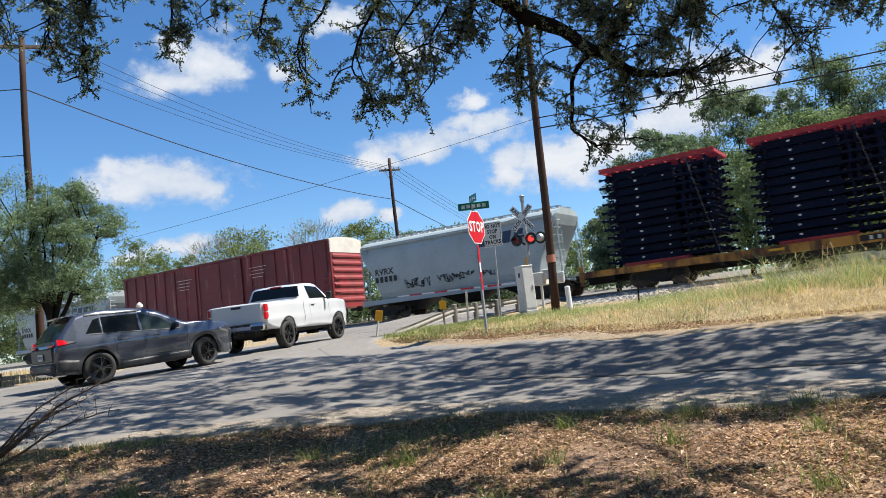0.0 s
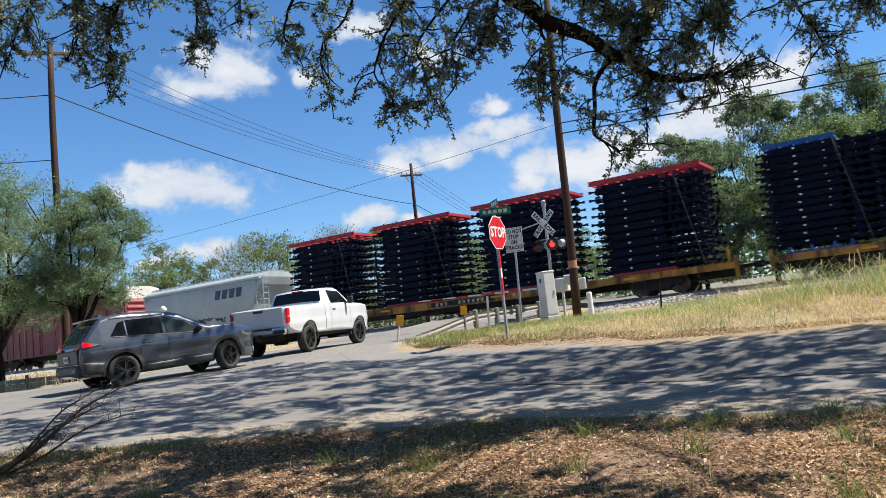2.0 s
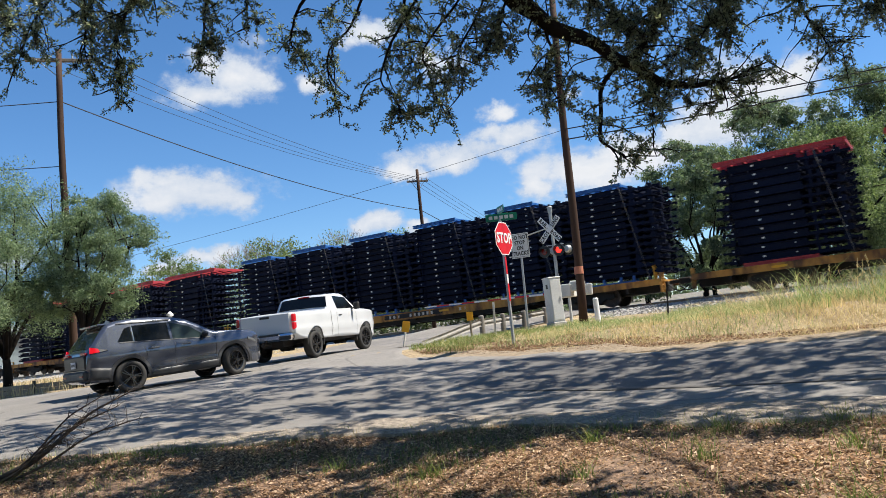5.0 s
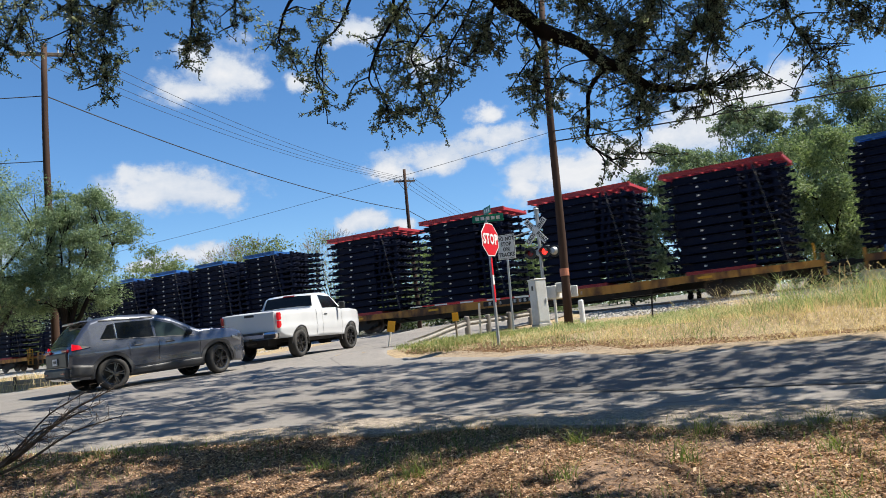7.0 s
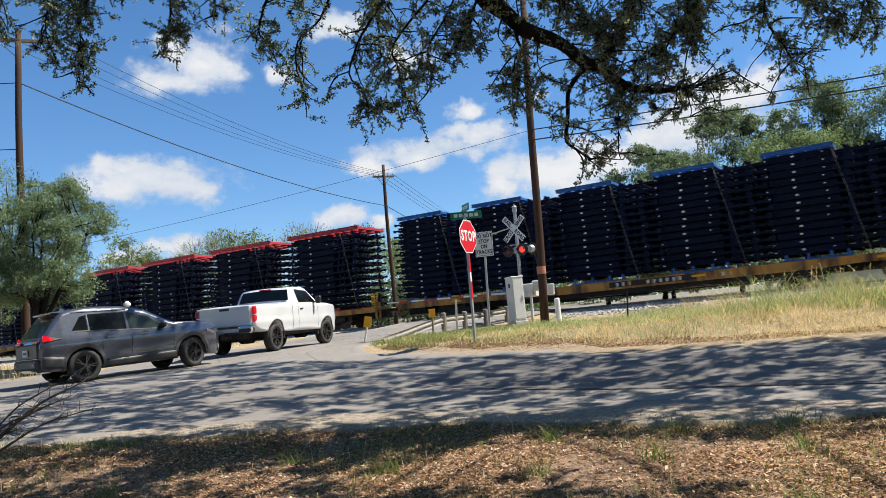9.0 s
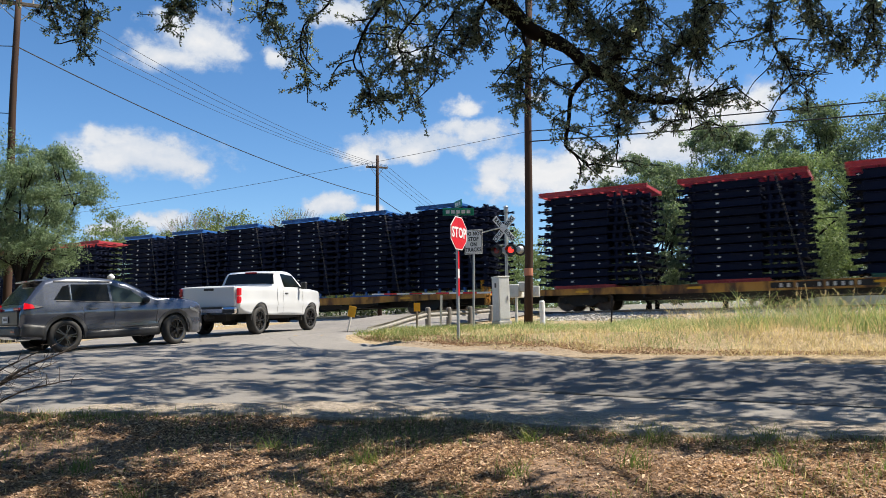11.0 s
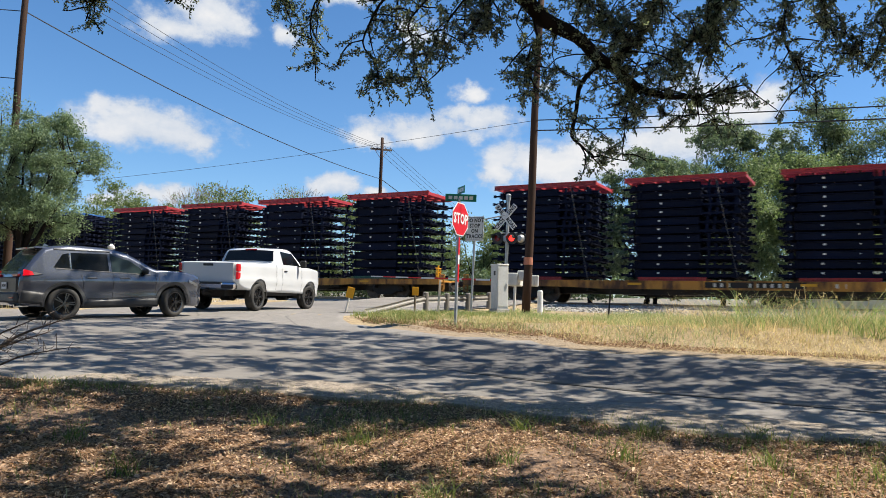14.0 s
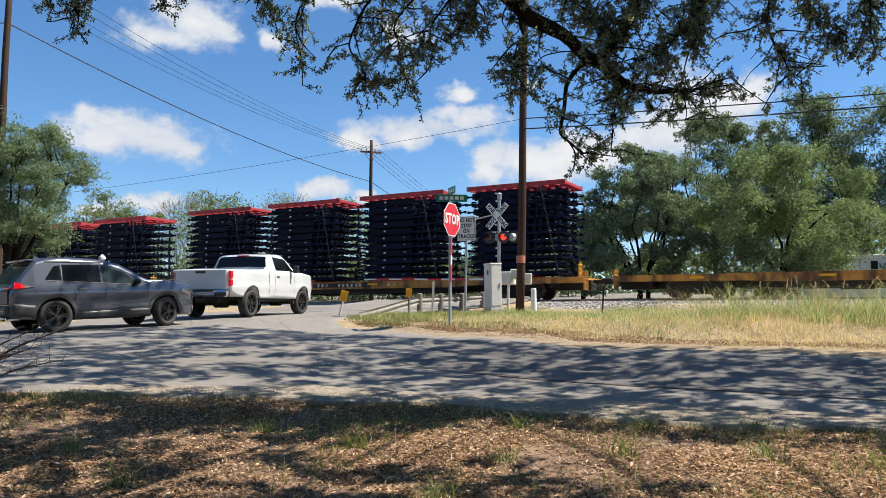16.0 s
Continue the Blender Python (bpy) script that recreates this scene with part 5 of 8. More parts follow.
def pickup():
    car = thing("pickup_truck", "white regular-cab pickup truck with black wheels and chrome bumper", "pickup truck")
    R, axles = 0.405, (1.12, 4.68)
    sh = Shell(top=[(0.0, 1.33), (0.06, 1.375), (2.2, 1.40), (2.25, 1.44), (2.36, 1.74), (2.43, 1.84), (2.6, 1.90), (2.9, 1.92), (3.25, 1.91), (3.45, 1.86), (3.7, 1.70), (4.05, 1.43), (4.15, 1.39), (4.6, 1.37), (5.2, 1.32), (5.5, 1.25), (5.64, 1.15), (5.72, 0.95), (5.76, 0.6)],
               low=[(0.0, 0.78), (0.25, 0.66), (0.6, 0.60), (1.6, 0.56), (4.2, 0.52), (5.2, 0.50), (5.6, 0.42), (5.76, 0.5)],
               width=[(0, 0.935), (0.08, 0.955), (0.4, 0.985), (1.1, 1.02), (2.2, 1.0), (3.2, 1.0), (4.2, 1.005), (4.7, 1.03), (5.3, 1.0), (5.55, 0.93), (5.7, 0.82), (5.76, 0.72)],
               belt=1.30, tumble=0.30, axles=axles, arch_r=0.50, axle_z=0.42, cap=0.03)
    part("body", sh.body(0.0, 5.76, deck=(0.12, 2.2, 0.85)), M_TRUCK_PAINT, car, smooth_shade=True)
    bm = bmesh.new()
    box(bm, 0.3, -0.35, 0.42, 5.3, 0.35, 0.8)
    box(bm, 0.25, -0.75, 0.68, 0.6, 0.75, 0.85)
    for a in axles:
        rod(bm, (a, -0.8, 0.41), (a, 0.8, 0.41), 0.06)
        box(bm, a - 0.18, -0.2, 0.28, a + 0.18, 0.2, 0.55, 0.06)
    box(bm, 1.8, -0.85, 0.45, 4.1, 0.85, 0.62)
    part("chassis_frame", bm, M_UNDER, car)
    for sgn in (-1, 1):
        part("door_window", sh.side_patch([(2.72, 1.42), (3.92, 1.42), (3.50, 1.79), (2.68, 1.84)], sgn), M_GLASS_DARK, car, smooth_shade=True)
        for x in (2.62, 4.02):
            part("door_gap", sh.side_patch([(x - 0.004, 0.6), (x + 0.006, 0.6), (x + 0.006, 1.40), (x - 0.004, 1.40)], sgn, 0.003, 1, 6), M_SIGN_BLACK, car)
        part("bed_gap", sh.side_patch([(2.212, 0.62), (2.226, 0.62), (2.226, 1.385), (2.212, 1.385)], sgn, 0.006, 1, 24), M_SIGN_BLACK, car)
        bm = bmesh.new()
        y = sgn * (sh.half(2.8, 1.22) + 0.025)
        box(bm, 2.74, min(y, y - 0.03 * sgn), 1.20, 2.93, max(y, y - 0.03 * sgn), 1.235, 0.008)
        part("door_handle", bm, M_SIGN_BLACK, car)
        bm = bmesh.new()
        y = sgn * 1.0
        box(bm, 3.74, min(y + sgn * 0.06, y + sgn * 0.26), 1.36, 3.84, max(y + sgn * 0.06, y + sgn * 0.26), 1.60, 0.03)
        rod(bm, (3.80, y - sgn * 0.05, 1.40), (3.80, y + sgn * 0.1, 1.42), 0.025, n=6)
        part("wing_mirror", bm, M_SIGN_BLACK, car)
        bm = bmesh.new()
        ya, yb = sorted((sgn * 0.865, sgn * 0.962))
        for k, (z0, z1) in enumerate(((0.90, 1.10), (1.12, 1.34))):
            box(bm, -0.03, ya, z0, 0.10, yb, z1, 0.02)
        part("tail_lamp", bm, M_TAIL_DIM if sgn > 0 else M_TAIL_TRUCK, car, "red tail lamp cluster")
        for a in axles:
            part("wheel_arch", arch_flare(sh, a, sgn, 0.475, 0.515, 0.012, 0.42, 0.0, math.pi), M_SIGN_BLACK, car, "black wheel-arch lip")
        bm = bmesh.new()
        yw = sgn * 0.93
        box(bm, 4.08, min(yw, yw - sgn * 0.25), 0.35, 4.14, max(yw, yw - sgn * 0.25), 0.72, 0.01)
        part("mud_flap", bm, M_RUBBER, car)
        bm = bmesh.new()
        box(bm, 1.70, min(yw, yw - sgn * 0.25), 0.35, 1.75, max(yw, yw - sgn * 0.25), 0.72, 0.01)
        part("mud_flap", bm, M_RUBBER, car)
        bm = bmesh.new()
        box(bm, 5.50, min(sgn * 0.6, sgn * 0.92), 0.95, 5.66, max(sgn * 0.6, sgn * 0.92), 1.12, 0.03)
        part("head_lamp", bm, M_LAMP_CLEAR, car)
    part("rear_window", sh.top_patch(2.27, 2.42, 0.09, 0.07, 0.01), M_GLASS_DARK, car, smooth_shade=True)
    part("windscreen", sh.top_patch(3.46, 4.03, 0.06, 0.08, 0.008), M_GLASS_DARK, car, smooth_shade=True)
    bm = bmesh.new()
    box(bm, 2.385, -0.20, 1.855, 2.42, 0.20, 1.895, 0.01)
    part("high_brake_lamp", bm, M_TAIL_DIM, car, "red roof brake lamp")
    bm = bmesh.new()
    box(bm, -0.035, -0.81, 0.80, 0.05, 0.81, 1.385, 0.025)
    tg = part("tailgate", bm, M_TRUCK_PAINT, car)
    bm = bmesh.new()
    box(bm, -0.05, -0.16, 1.27, -0.03, 0.16, 1.34, 0.01)
    part("tailgate_handle", bm, M_SIGN_BLACK, tg)
    bm = bmesh.new()
    box(bm, -0.17, -0.93, 0.60, 0.02, 0.93, 0.80, 0.05)
    bp = part("rear_bumper", bm, M_CHROME, car, "chrome step bumper")
    bm = bmesh.new()
    for y in (-0.70, 0.70):
        box(bm, -0.18, y - 0.19, 0.635, -0.165, y + 0.19, 0.735, 0.01)
    box(bm, -0.19, -0.5, 0.76, 0.0, 0.5, 0.805)
    part("bumper_step", bm, M_SIGN_BLACK, bp)
    plain_plate(car, -0.172, 0.30, 0.69)
    bm = bmesh.new()
    rod(bm, (-0.25, 0, 0.52), (0.2, 0, 0.52), 0.05)
    part("tow_hitch", bm, M_UNDER, car)
    bm = bmesh.new()
    box(bm, 5.66, -0.8, 0.55, 5.78, 0.8, 0.95, 0.04)
    part("grille", bm, M_CHROME, car)
    add_wheels(car, R, 0.27, 6, axles, 1.74, -6)
    return car


M_TAIL_TRUCK = glow("bright_tail_lamp", (0.30, 0.006, 0.01), (1.0, 0.008, 0.02), 0.16)


def park(car, rear_right, heading, axles, side, lift):
    """Stand a car with its right rear tyre at rear_right, pitched as the road climbs under its axles."""
    x, y = rear_right
    base = axles[1] - axles[0]
    h = radians(heading)
    climb = math.degrees(math.atan2(ground(x + base * math.sin(h), y + base * math.cos(h)) - ground(x, y), base))
    m = pose(0, 0, 0, 0, -climb, 90 - heading)
    car.matrix_world = Matrix.Translation(Vector((x, y, ground(x, y) + lift)) - m @ Vector((axles[0], -side, 0))) @ m


park(suv(), (-8.27, 18.0), 43.6, (0.93, 3.62), 0.81, 0.035)
park(pickup(), (-5.0, 23.0), 15.9, (1.12, 4.68), 0.87, 0.04)
# ---- signs, signal, poles, wires ----
def rz(normal):
    """Turn so that local -y looks along a compass angle (clockwise from the view axis)."""
    return 180 - normal


def sign_face(parent, name, w, h, z, material, label=""):
    bm = bmesh.new()
    box(bm, -w / 2, -0.012, z - h / 2, w / 2, 0.0, z + h / 2, 0.003)
    return part(name, bm, material, parent, label)


def facing(x, y, z):
    return Matrix.Translation((x, y, z)) @ Matrix.Rotation(radians(90), 4, "X")


def stop_sign():
    st = thing("stop_sign", "red octagonal stop sign on a striped post in grass", "road sign", at=pose(0.75, 17.7, ground(0.75, 17.7), 0, 0, rz(121)))
    top = 3.73 - ground(0.75, 17.7)
    bm = bmesh.new()
    box(bm, -0.03, 0.012, -0.3, 0.03, 0.03, top + 0.5)
    box(bm, -0.035, 0.03, -0.3, -0.02, 0.06, top + 0.5)
    box(bm, 0.02, 0.03, -0.3, 0.035, 0.06, top + 0.5)
    part("post", bm, M_GALV, st, "galvanised channel post")
    for k in range(2):
        bm = bmesh.new()
        z0 = top - 0.42 - k * 0.62
        box(bm, -0.032, 0.004, z0 - 0.40, 0.032, 0.010, z0)
        part("red_stripe", bm, M_SIGN_RED, st)
    bm = bmesh.new()
    box(bm, -0.032, 0.004, top - 1.04, 0.032, 0.010, top - 0.82)
    part("white_stripe", bm, M_WHITE_PAINT, st)
    for r, y0, y1, m, nm in ((0.412, -0.008, 0.0, M_WHITE_PAINT, "border_plate"), (0.388, -0.011, -0.0085, M_SIGN_RED, "red_plate")):
        bm = bmesh.new()
        pts = [(r * math.cos(radians(22.5 + 45 * k)), top + r * math.sin(radians(22.5 + 45 * k))) for k in range(8)]
        prism(bm, pts, y0, y1)
        bmesh.ops.recalc_face_normals(bm, faces=bm.faces)
        part(nm, bm, m, st)
    lettering("STOP", 0.33, M_WHITE_PAINT, st, facing(0, -0.015, top), 0.80)
    for k, (ang, z) in enumerate(((70, top + 0.50), (0, top + 0.68))):
        bm = bmesh.new()
        box(bm, -0.36 + 0.14 * k, -0.006, z - 0.085, 0.36 - 0.14 * k, 0.006, z + 0.085, 0.003)
        b = part("street_name_blade", bm, M_SIGN_GREEN, st, "green street-name blade")
        b.matrix_local = Matrix.Rotation(radians(50 + ang), 4, "Z")
        for i in range(5 - 2 * k):
            x = -0.28 + 0.12 * i + 0.12 * k
            for y in (-0.0085, 0.0065):
                bm = bmesh.new()
                box(bm, x, y, z - 0.04, x + 0.085, y + 0.002, z + 0.04)
                part("name_bar", bm, M_WHITE_PAINT, b)
    return st


def do_not_stop_sign():
    x, y = 1.43, 23.8
    g = ground(x, y)
    st = thing("warning_sign", "white rectangular do-not-stop-on-tracks sign on a steel post", "road sign", at=pose(x, y, g, 0, 1.2, rz(211)))
    top = 4.22 - g
    bm = bmesh.new()
    box(bm, -0.03, 0.0, -0.3, 0.03, 0.035, top + 0.3)
    part("post", bm, M_GALV, st)
    sign_face(st, "sign_plate", 0.61, 0.76, top, M_WHITE_PAINT)
    bm = bmesh.new()
    for x0, x1, z0, z1 in ((-0.28, 0.28, 0.345, 0.355), (-0.28, 0.28, -0.355, -0.345), (-0.285, -0.275, -0.355, 0.355), (0.275, 0.285, -0.355, 0.355)):
        box(bm, x0, -0.016, top + z0, x1, -0.013, top + z1)
    part("border_line", bm, M_SIGN_BLACK, st)
    for k, word in enumerate(("DO NOT", "STOP", "ON", "TRACKS")):
        lettering(word, 0.17, M_SIGN_BLACK, st, facing(0, -0.015, top + 0.25 - k * 0.165), 0.82)
    bm = bmesh.new()
    rod(bm, (0.1, 0.03, top + 0.25), (0.95, 0.1, top + 0.42), 0.02, n=6)
    part("brace", bm, M_GALV, st)
    return st


M_LENS = glow("lit_red_signal_lens", (0.6, 0.01, 0.01), (1.0, 0.03, 0.02), 1.2)
M_LENS_DIM = glow("red_signal_lens", (0.06, 0.006, 0.006), (1.0, 0.02, 0.02), 0.01)


def crossing_signal():
    x, y = 3.12, 30.0
    g = ground(x, y)
    st = thing("crossing_signal", "railroad crossing signal mast with crossbuck and flashing red lamps", "crossing signal", at=pose(x, y, g, 0, 0.6, rz(211)))
    bm = bmesh.new()
    rod(bm, (0, 0, -0.1), (0, 0, 4.55), 0.065, n=12)
    part("mast", bm, M_GALV, st)
    bm = bmesh.new()
    rod(bm, (0, 0, 4.40), (0, 0, 4.62), 0.09, n=12)
    rod(bm, (0, 0, 4.60), (0, 0, 4.66), 0.12, 0.05, n=12)
    part("bell", bm, M_GALV, st)
    for ang, word in ((48, "RAILROAD"), (-48, "CROSSING")):
        bm = bmesh.new()
        box(bm, -0.61, -0.008, -0.115, 0.61, 0.008, 0.115, 0.003)
        b = part("crossbuck_blade", bm, M_WHITE_PAINT, st, "white crossbuck blade")
        b.matrix_local = Matrix.Translation((-0.05, -0.09 - (0.02 if ang > 0 else 0), 3.74)) @ Matrix.Rotation(radians(ang), 4, "Y")
        if ang > 0:
            for wd, px in (("RAIL", -0.36), ("ROAD", 0.36)):
                lettering(wd, 0.215, M_SIGN_BLACK, b, facing(px, -0.012, 0), 0.85)
        else:
            for wd, px in (("CROS", -0.36), ("SING", 0.36)):
                lettering(wd, 0.215, M_SIGN_BLACK, b, facing(px, -0.012, 0), 0.85)
    bm = bmesh.new()
    rod(bm, (-0.42, 0, 2.98), (0.42, 0, 2.98), 0.03)
    rod(bm, (-0.42, 0.0, 3.12), (0.42, 0.0, 3.12), 0.02)
    part("cross_arm", bm, M_GALV, st)
    for x1 in (-0.36, 0.25):
        for d in (-1, 1):
            x0 = x1 if d < 0 else x1 + 0.30
            bm = bmesh.new()
            rod(bm, (x0, d * 0.10, 2.90), (x0, d * 0.13, 2.90), 0.235, n=24)
            back = part("backing_disc", bm, M_SIGN_BLACK, st, "round black backing disc")
            bm = bmesh.new()
            n = 18
            ring0 = [(x0 + 0.14 * math.cos(math.pi * k / n), d * 0.13, 2.90 + 0.14 * math.sin(math.pi * k / n)) for k in range(n + 1)]
            ring1 = [(x0 + 0.14 * math.cos(math.pi * k / n), d * 0.38, 2.88 + 0.14 * math.sin(math.pi * k / n)) for k in range(n + 1)]
            a = [bm.verts.new(p) for p in ring0]
            b = [bm.verts.new(p) for p in ring1]
            for k in range(n):
                bm.faces.new((a[k], a[k + 1], b[k + 1], b[k]))
            bmesh.ops.solidify(bm, geom=list(bm.faces), thickness=0.008)
            part("visor", bm, M_SIGN_BLACK, back)
            bm = bmesh.new()
            rod(bm, (x0, d * 0.131, 2.90), (x0, d * 0.16, 2.90), 0.125, 0.10, n=20)
            part("lens", bm, M_LENS if d < 0 and x1 > 0 else M_LENS_DIM, back, "red lamp lens")
            bm = bmesh.new()
            rod(bm, (x0, d * -0.10, 2.90), (x0, d * 0.10, 2.90), 0.11, 0.165, n=16)
            part("lamp_housing", bm, M_GALV, back, "silver lamp housing")
    # gate mechanism and counterweight by the mast
    bm = bmesh.new()
    box(bm, 0.15, -0.28, 1.05, 0.62, 0.28, 1.55, 0.03)
    box(bm, 0.55, -0.2, 1.25, 1.1, 0.05, 1.65, 0.04)
    part("gate_motor", bm, M_ALU_BOX, st, "pale gate mechanism box")
    return st


def gate_arm():
    x, y = xy(13.2, 28.6)
    g = ground(x, y)
    st = thing("gate_arm", "red and white striped barrier arm lowered across the road", "barrier", at=pose(x, y, 3.02, 0, -1.2, TURN))
    bm = bmesh.new()
    box(bm, -1.2, -0.25, -0.2, -0.4, -0.15, 0.25, 0.03)
    box(bm, -1.0, -0.2, -0.12, 0.2, -0.1, 0.06)
    rod(bm, (-0.2, -0.15, 3.02 * 0 - 1.35), (-0.2, -0.15, 0.1), 0.06)
    part("counterweight", bm, M_ALU_BOX, st)
    for k in range(10):
        bm = bmesh.new()
        w = 0.038 - 0.0015 * k
        box(bm, 0.2 + 0.66 * k, -0.02, -w, 0.2 + 0.66 * (k + 1), 0.02, w)
        part("arm_segment", bm, M_WHITE_PAINT if k % 2 else M_SIGN_RED, st)
    return st


def cabinet():
    x, y = 2.72, 28.0
    g = ground(x, y)
    st = thing("signal_cabinet", "tall pale metal signal cabinet on a concrete base", "cabinet", at=pose(x, y, g, 0, -1.0, rz(160)))
    bm = bmesh.new()
    box(bm, -0.22, -0.28, 0.22, 0.22, 0.28, 1.78, 0.015)
    part("housing", bm, M_ALU_BOX, st)
    bm = bmesh.new()
    box(bm, -0.24, -0.30, 1.78, 0.24, 0.30, 1.83, 0.015)
    part("lid", bm, M_ALU_BOX, st)
    bm = bmesh.new()
    box(bm, -0.19, -0.295, 0.30, 0.19, -0.282, 1.72, 0.004)
    d = part("door", bm, M_ALU_BOX, st)
    bm = bmesh.new()
    box(bm, 0.11, -0.32, 0.95, 0.15, -0.296, 1.12, 0.005)
    part("handle", bm, M_GALV, d)
    bm = bmesh.new()
    box(bm, -0.232, -0.12, 1.42, -0.222, 0.02, 1.58)
    part("notice_plate", bm, M_SIGN_BLACK, st)
    bm = bmesh.new()
    box(bm, -0.25, -0.33, -0.2, 0.25, 0.33, 0.22, 0.02)
    part("concrete_base", bm, M_CONCRETE, st)
    return st


M_CONCRETE = surface("grey_concrete", (0.42, 0.40, 0.37), (0.30, 0.28, 0.25), 0.9, 0, 40, 3, 0.3, 0.2)


def utility_pole(base, tip, r0, r1, label, arms=()):
    st = thing("utility_pole", label, "utility pole", "utility poles", at=pose(*base))
    bm = bmesh.new()
    d = Vector(tip) - Vector(base)
    rings = []
    for k in range(9):
        t = k / 8
        c = d * t + Vector((0.03 * math.sin(t * 7), 0.03 * math.cos(t * 5), -0.4 if k == 0 else 0))
        r = r0 + (r1 - r0) * t
        rings.append([(c.x + r * math.cos(2 * math.pi * j / 12), c.y + r * math.sin(2 * math.pi * j / 12), c.z) for j in range(12)])
    loft(bm, rings)
    bmesh.ops.recalc_face_normals(bm, faces=bm.faces)
    part("pole_shaft", bm, M_WOOD_POLE, st, smooth_shade=True)
    for z, half, ang in arms:
        bm = bmesh.new()
        m = Matrix.Translation(d * (z / d.z)) @ Matrix.Rotation(radians(ang), 4, "Z")
        box(bm, -half, 0.1, -0.06, half, 0.22, 0.06, 0.01, m)
        a = part("cross_arm", bm, M_GREY_WOOD, st)
        for x in (-half + 0.1, -half * 0.4, half * 0.4, half - 0.1):
            bm = bmesh.new()
            rod(bm, m @ Vector((x, 0.16, 0.06)), m @ Vector((x, 0.16, 0.22)), 0.04, 0.025, n=8)
            part("insulator", bm, M_GALV, a)
        for sx in (-1, 1):
            bm = bmesh.new()
            rod(bm, m @ Vector((sx * half * 0.6, 0.14, -0.05)), m @ Vector((0, 0.12, -0.7)), 0.02, n=5)
            part("arm_brace", bm, M_GALV, a)
    return st


def wire(a, b, sag, r=0.012, label="black overhead cable"):
    a, b = Vector(a), Vector(b)
    bm = bmesh.new()
    n = 28
    rings = []
    side = Vector((-(b - a).y, (b - a).x, 0)).normalized()
    for k in range(n + 1):
        t = k / n
        c = a.lerp(b, t) - Vector((0, 0, sag * 4 * t * (1 - t)))
        rings.append([c + side * (r * math.cos(2 * math.pi * j / 5)) + Vector((0, 0, r * math.sin(2 * math.pi * j / 5))) for j in range(5)])
    loft(bm, rings)
    bmesh.ops.recalc_face_normals(bm, faces=bm.faces)
    return tagged(part("overhead_wire", bm, M_WIRE), label + " strung between the poles", "cable", "overhead wires")


stop_sign()
do_not_stop_sign()
crossing_signal()
gate_arm()
cabinet()
p_right = utility_pole((3.8, 29.0, ground(3.8, 29.0)), (4.12, 29.0, 14.3), 0.165, 0.12, "dark brown creosoted wooden utility pole with an orange band")
bm = bmesh.new()
rod(bm, (0.06, 0, 1.86), (0.06, 0, 2.14), 0.172, n=16)
part("orange_band", bm, surface("faded_orange_band", (0.42, 0.16, 0.09), (0.3, 0.12, 0.08), 0.6), p_right)
utility_pole((-14.45, 27.0, ground(-14.45, 27.0)), (-14.53, 27.0, 13.75), 0.145, 0.10, "tall brown utility pole with a wooden cross-arm", [(12.0, 1.15, 20)])
wire((-14.5, 27, 9.3), (-40, 21, 9.9), 0.25, 0.016)
utility_pole((-3.1, 52.0, ground(-3.1, 52)), (-3.24, 52.0, 13.45), 0.15, 0.10, "distant brown utility pole beyond the track", [(10.6, 0.75, 15)])
# cables along the track
for dz, r in ((9.05, 0.022), (8.65, 0.026)):
    wire((3.95, 28.9, dz), (*xy(-50, 27.5), dz - 0.2), 1.0, r)
wire((3.95, 28.95, 9.05), (*xy(75, 27.5), 9.4), 0.9, 0.009)
# cables from the tall left pole to the far pole and on
wire((-14.5, 27, 11.75), (-3.2, 52, 10.6), 0.55, 0.022)
wire((-3.2, 52, 10.6), (16, 118, 9.0), 0.8, 0.024)
for k, dx in enumerate((-0.9, -0.35, 0.35, 0.9)):
    wire((-14.5 + dx * 1.2, 27 + dx * 0.43, 13.55), (-3.2 + dx * 0.7, 52 + dx * 0.2, 12.75), 0.7, 0.010, "thin power line")
    wire((-3.2 + dx * 0.7, 52 + dx * 0.2, 12.75), (16 + dx, 118, 10.5), 0.8, 0.012, "thin power line")
wire((-14.5, 27, 11.75), (-40, 20, 12.5), 0.6, 0.018)


M_GUARD = surface("dull_weathered_steel", (0.27, 0.255, 0.23), (0.16, 0.145, 0.125), 0.7, 0.25, 20, 3, 0.5, 0.1)


M_ROUND_POST = surface("greyed_round_timber", (0.19, 0.172, 0.15), (0.11, 0.10, 0.085), 0.9, 0, 18, 3, 0.5, 0.4, (1, 1, 0.1))


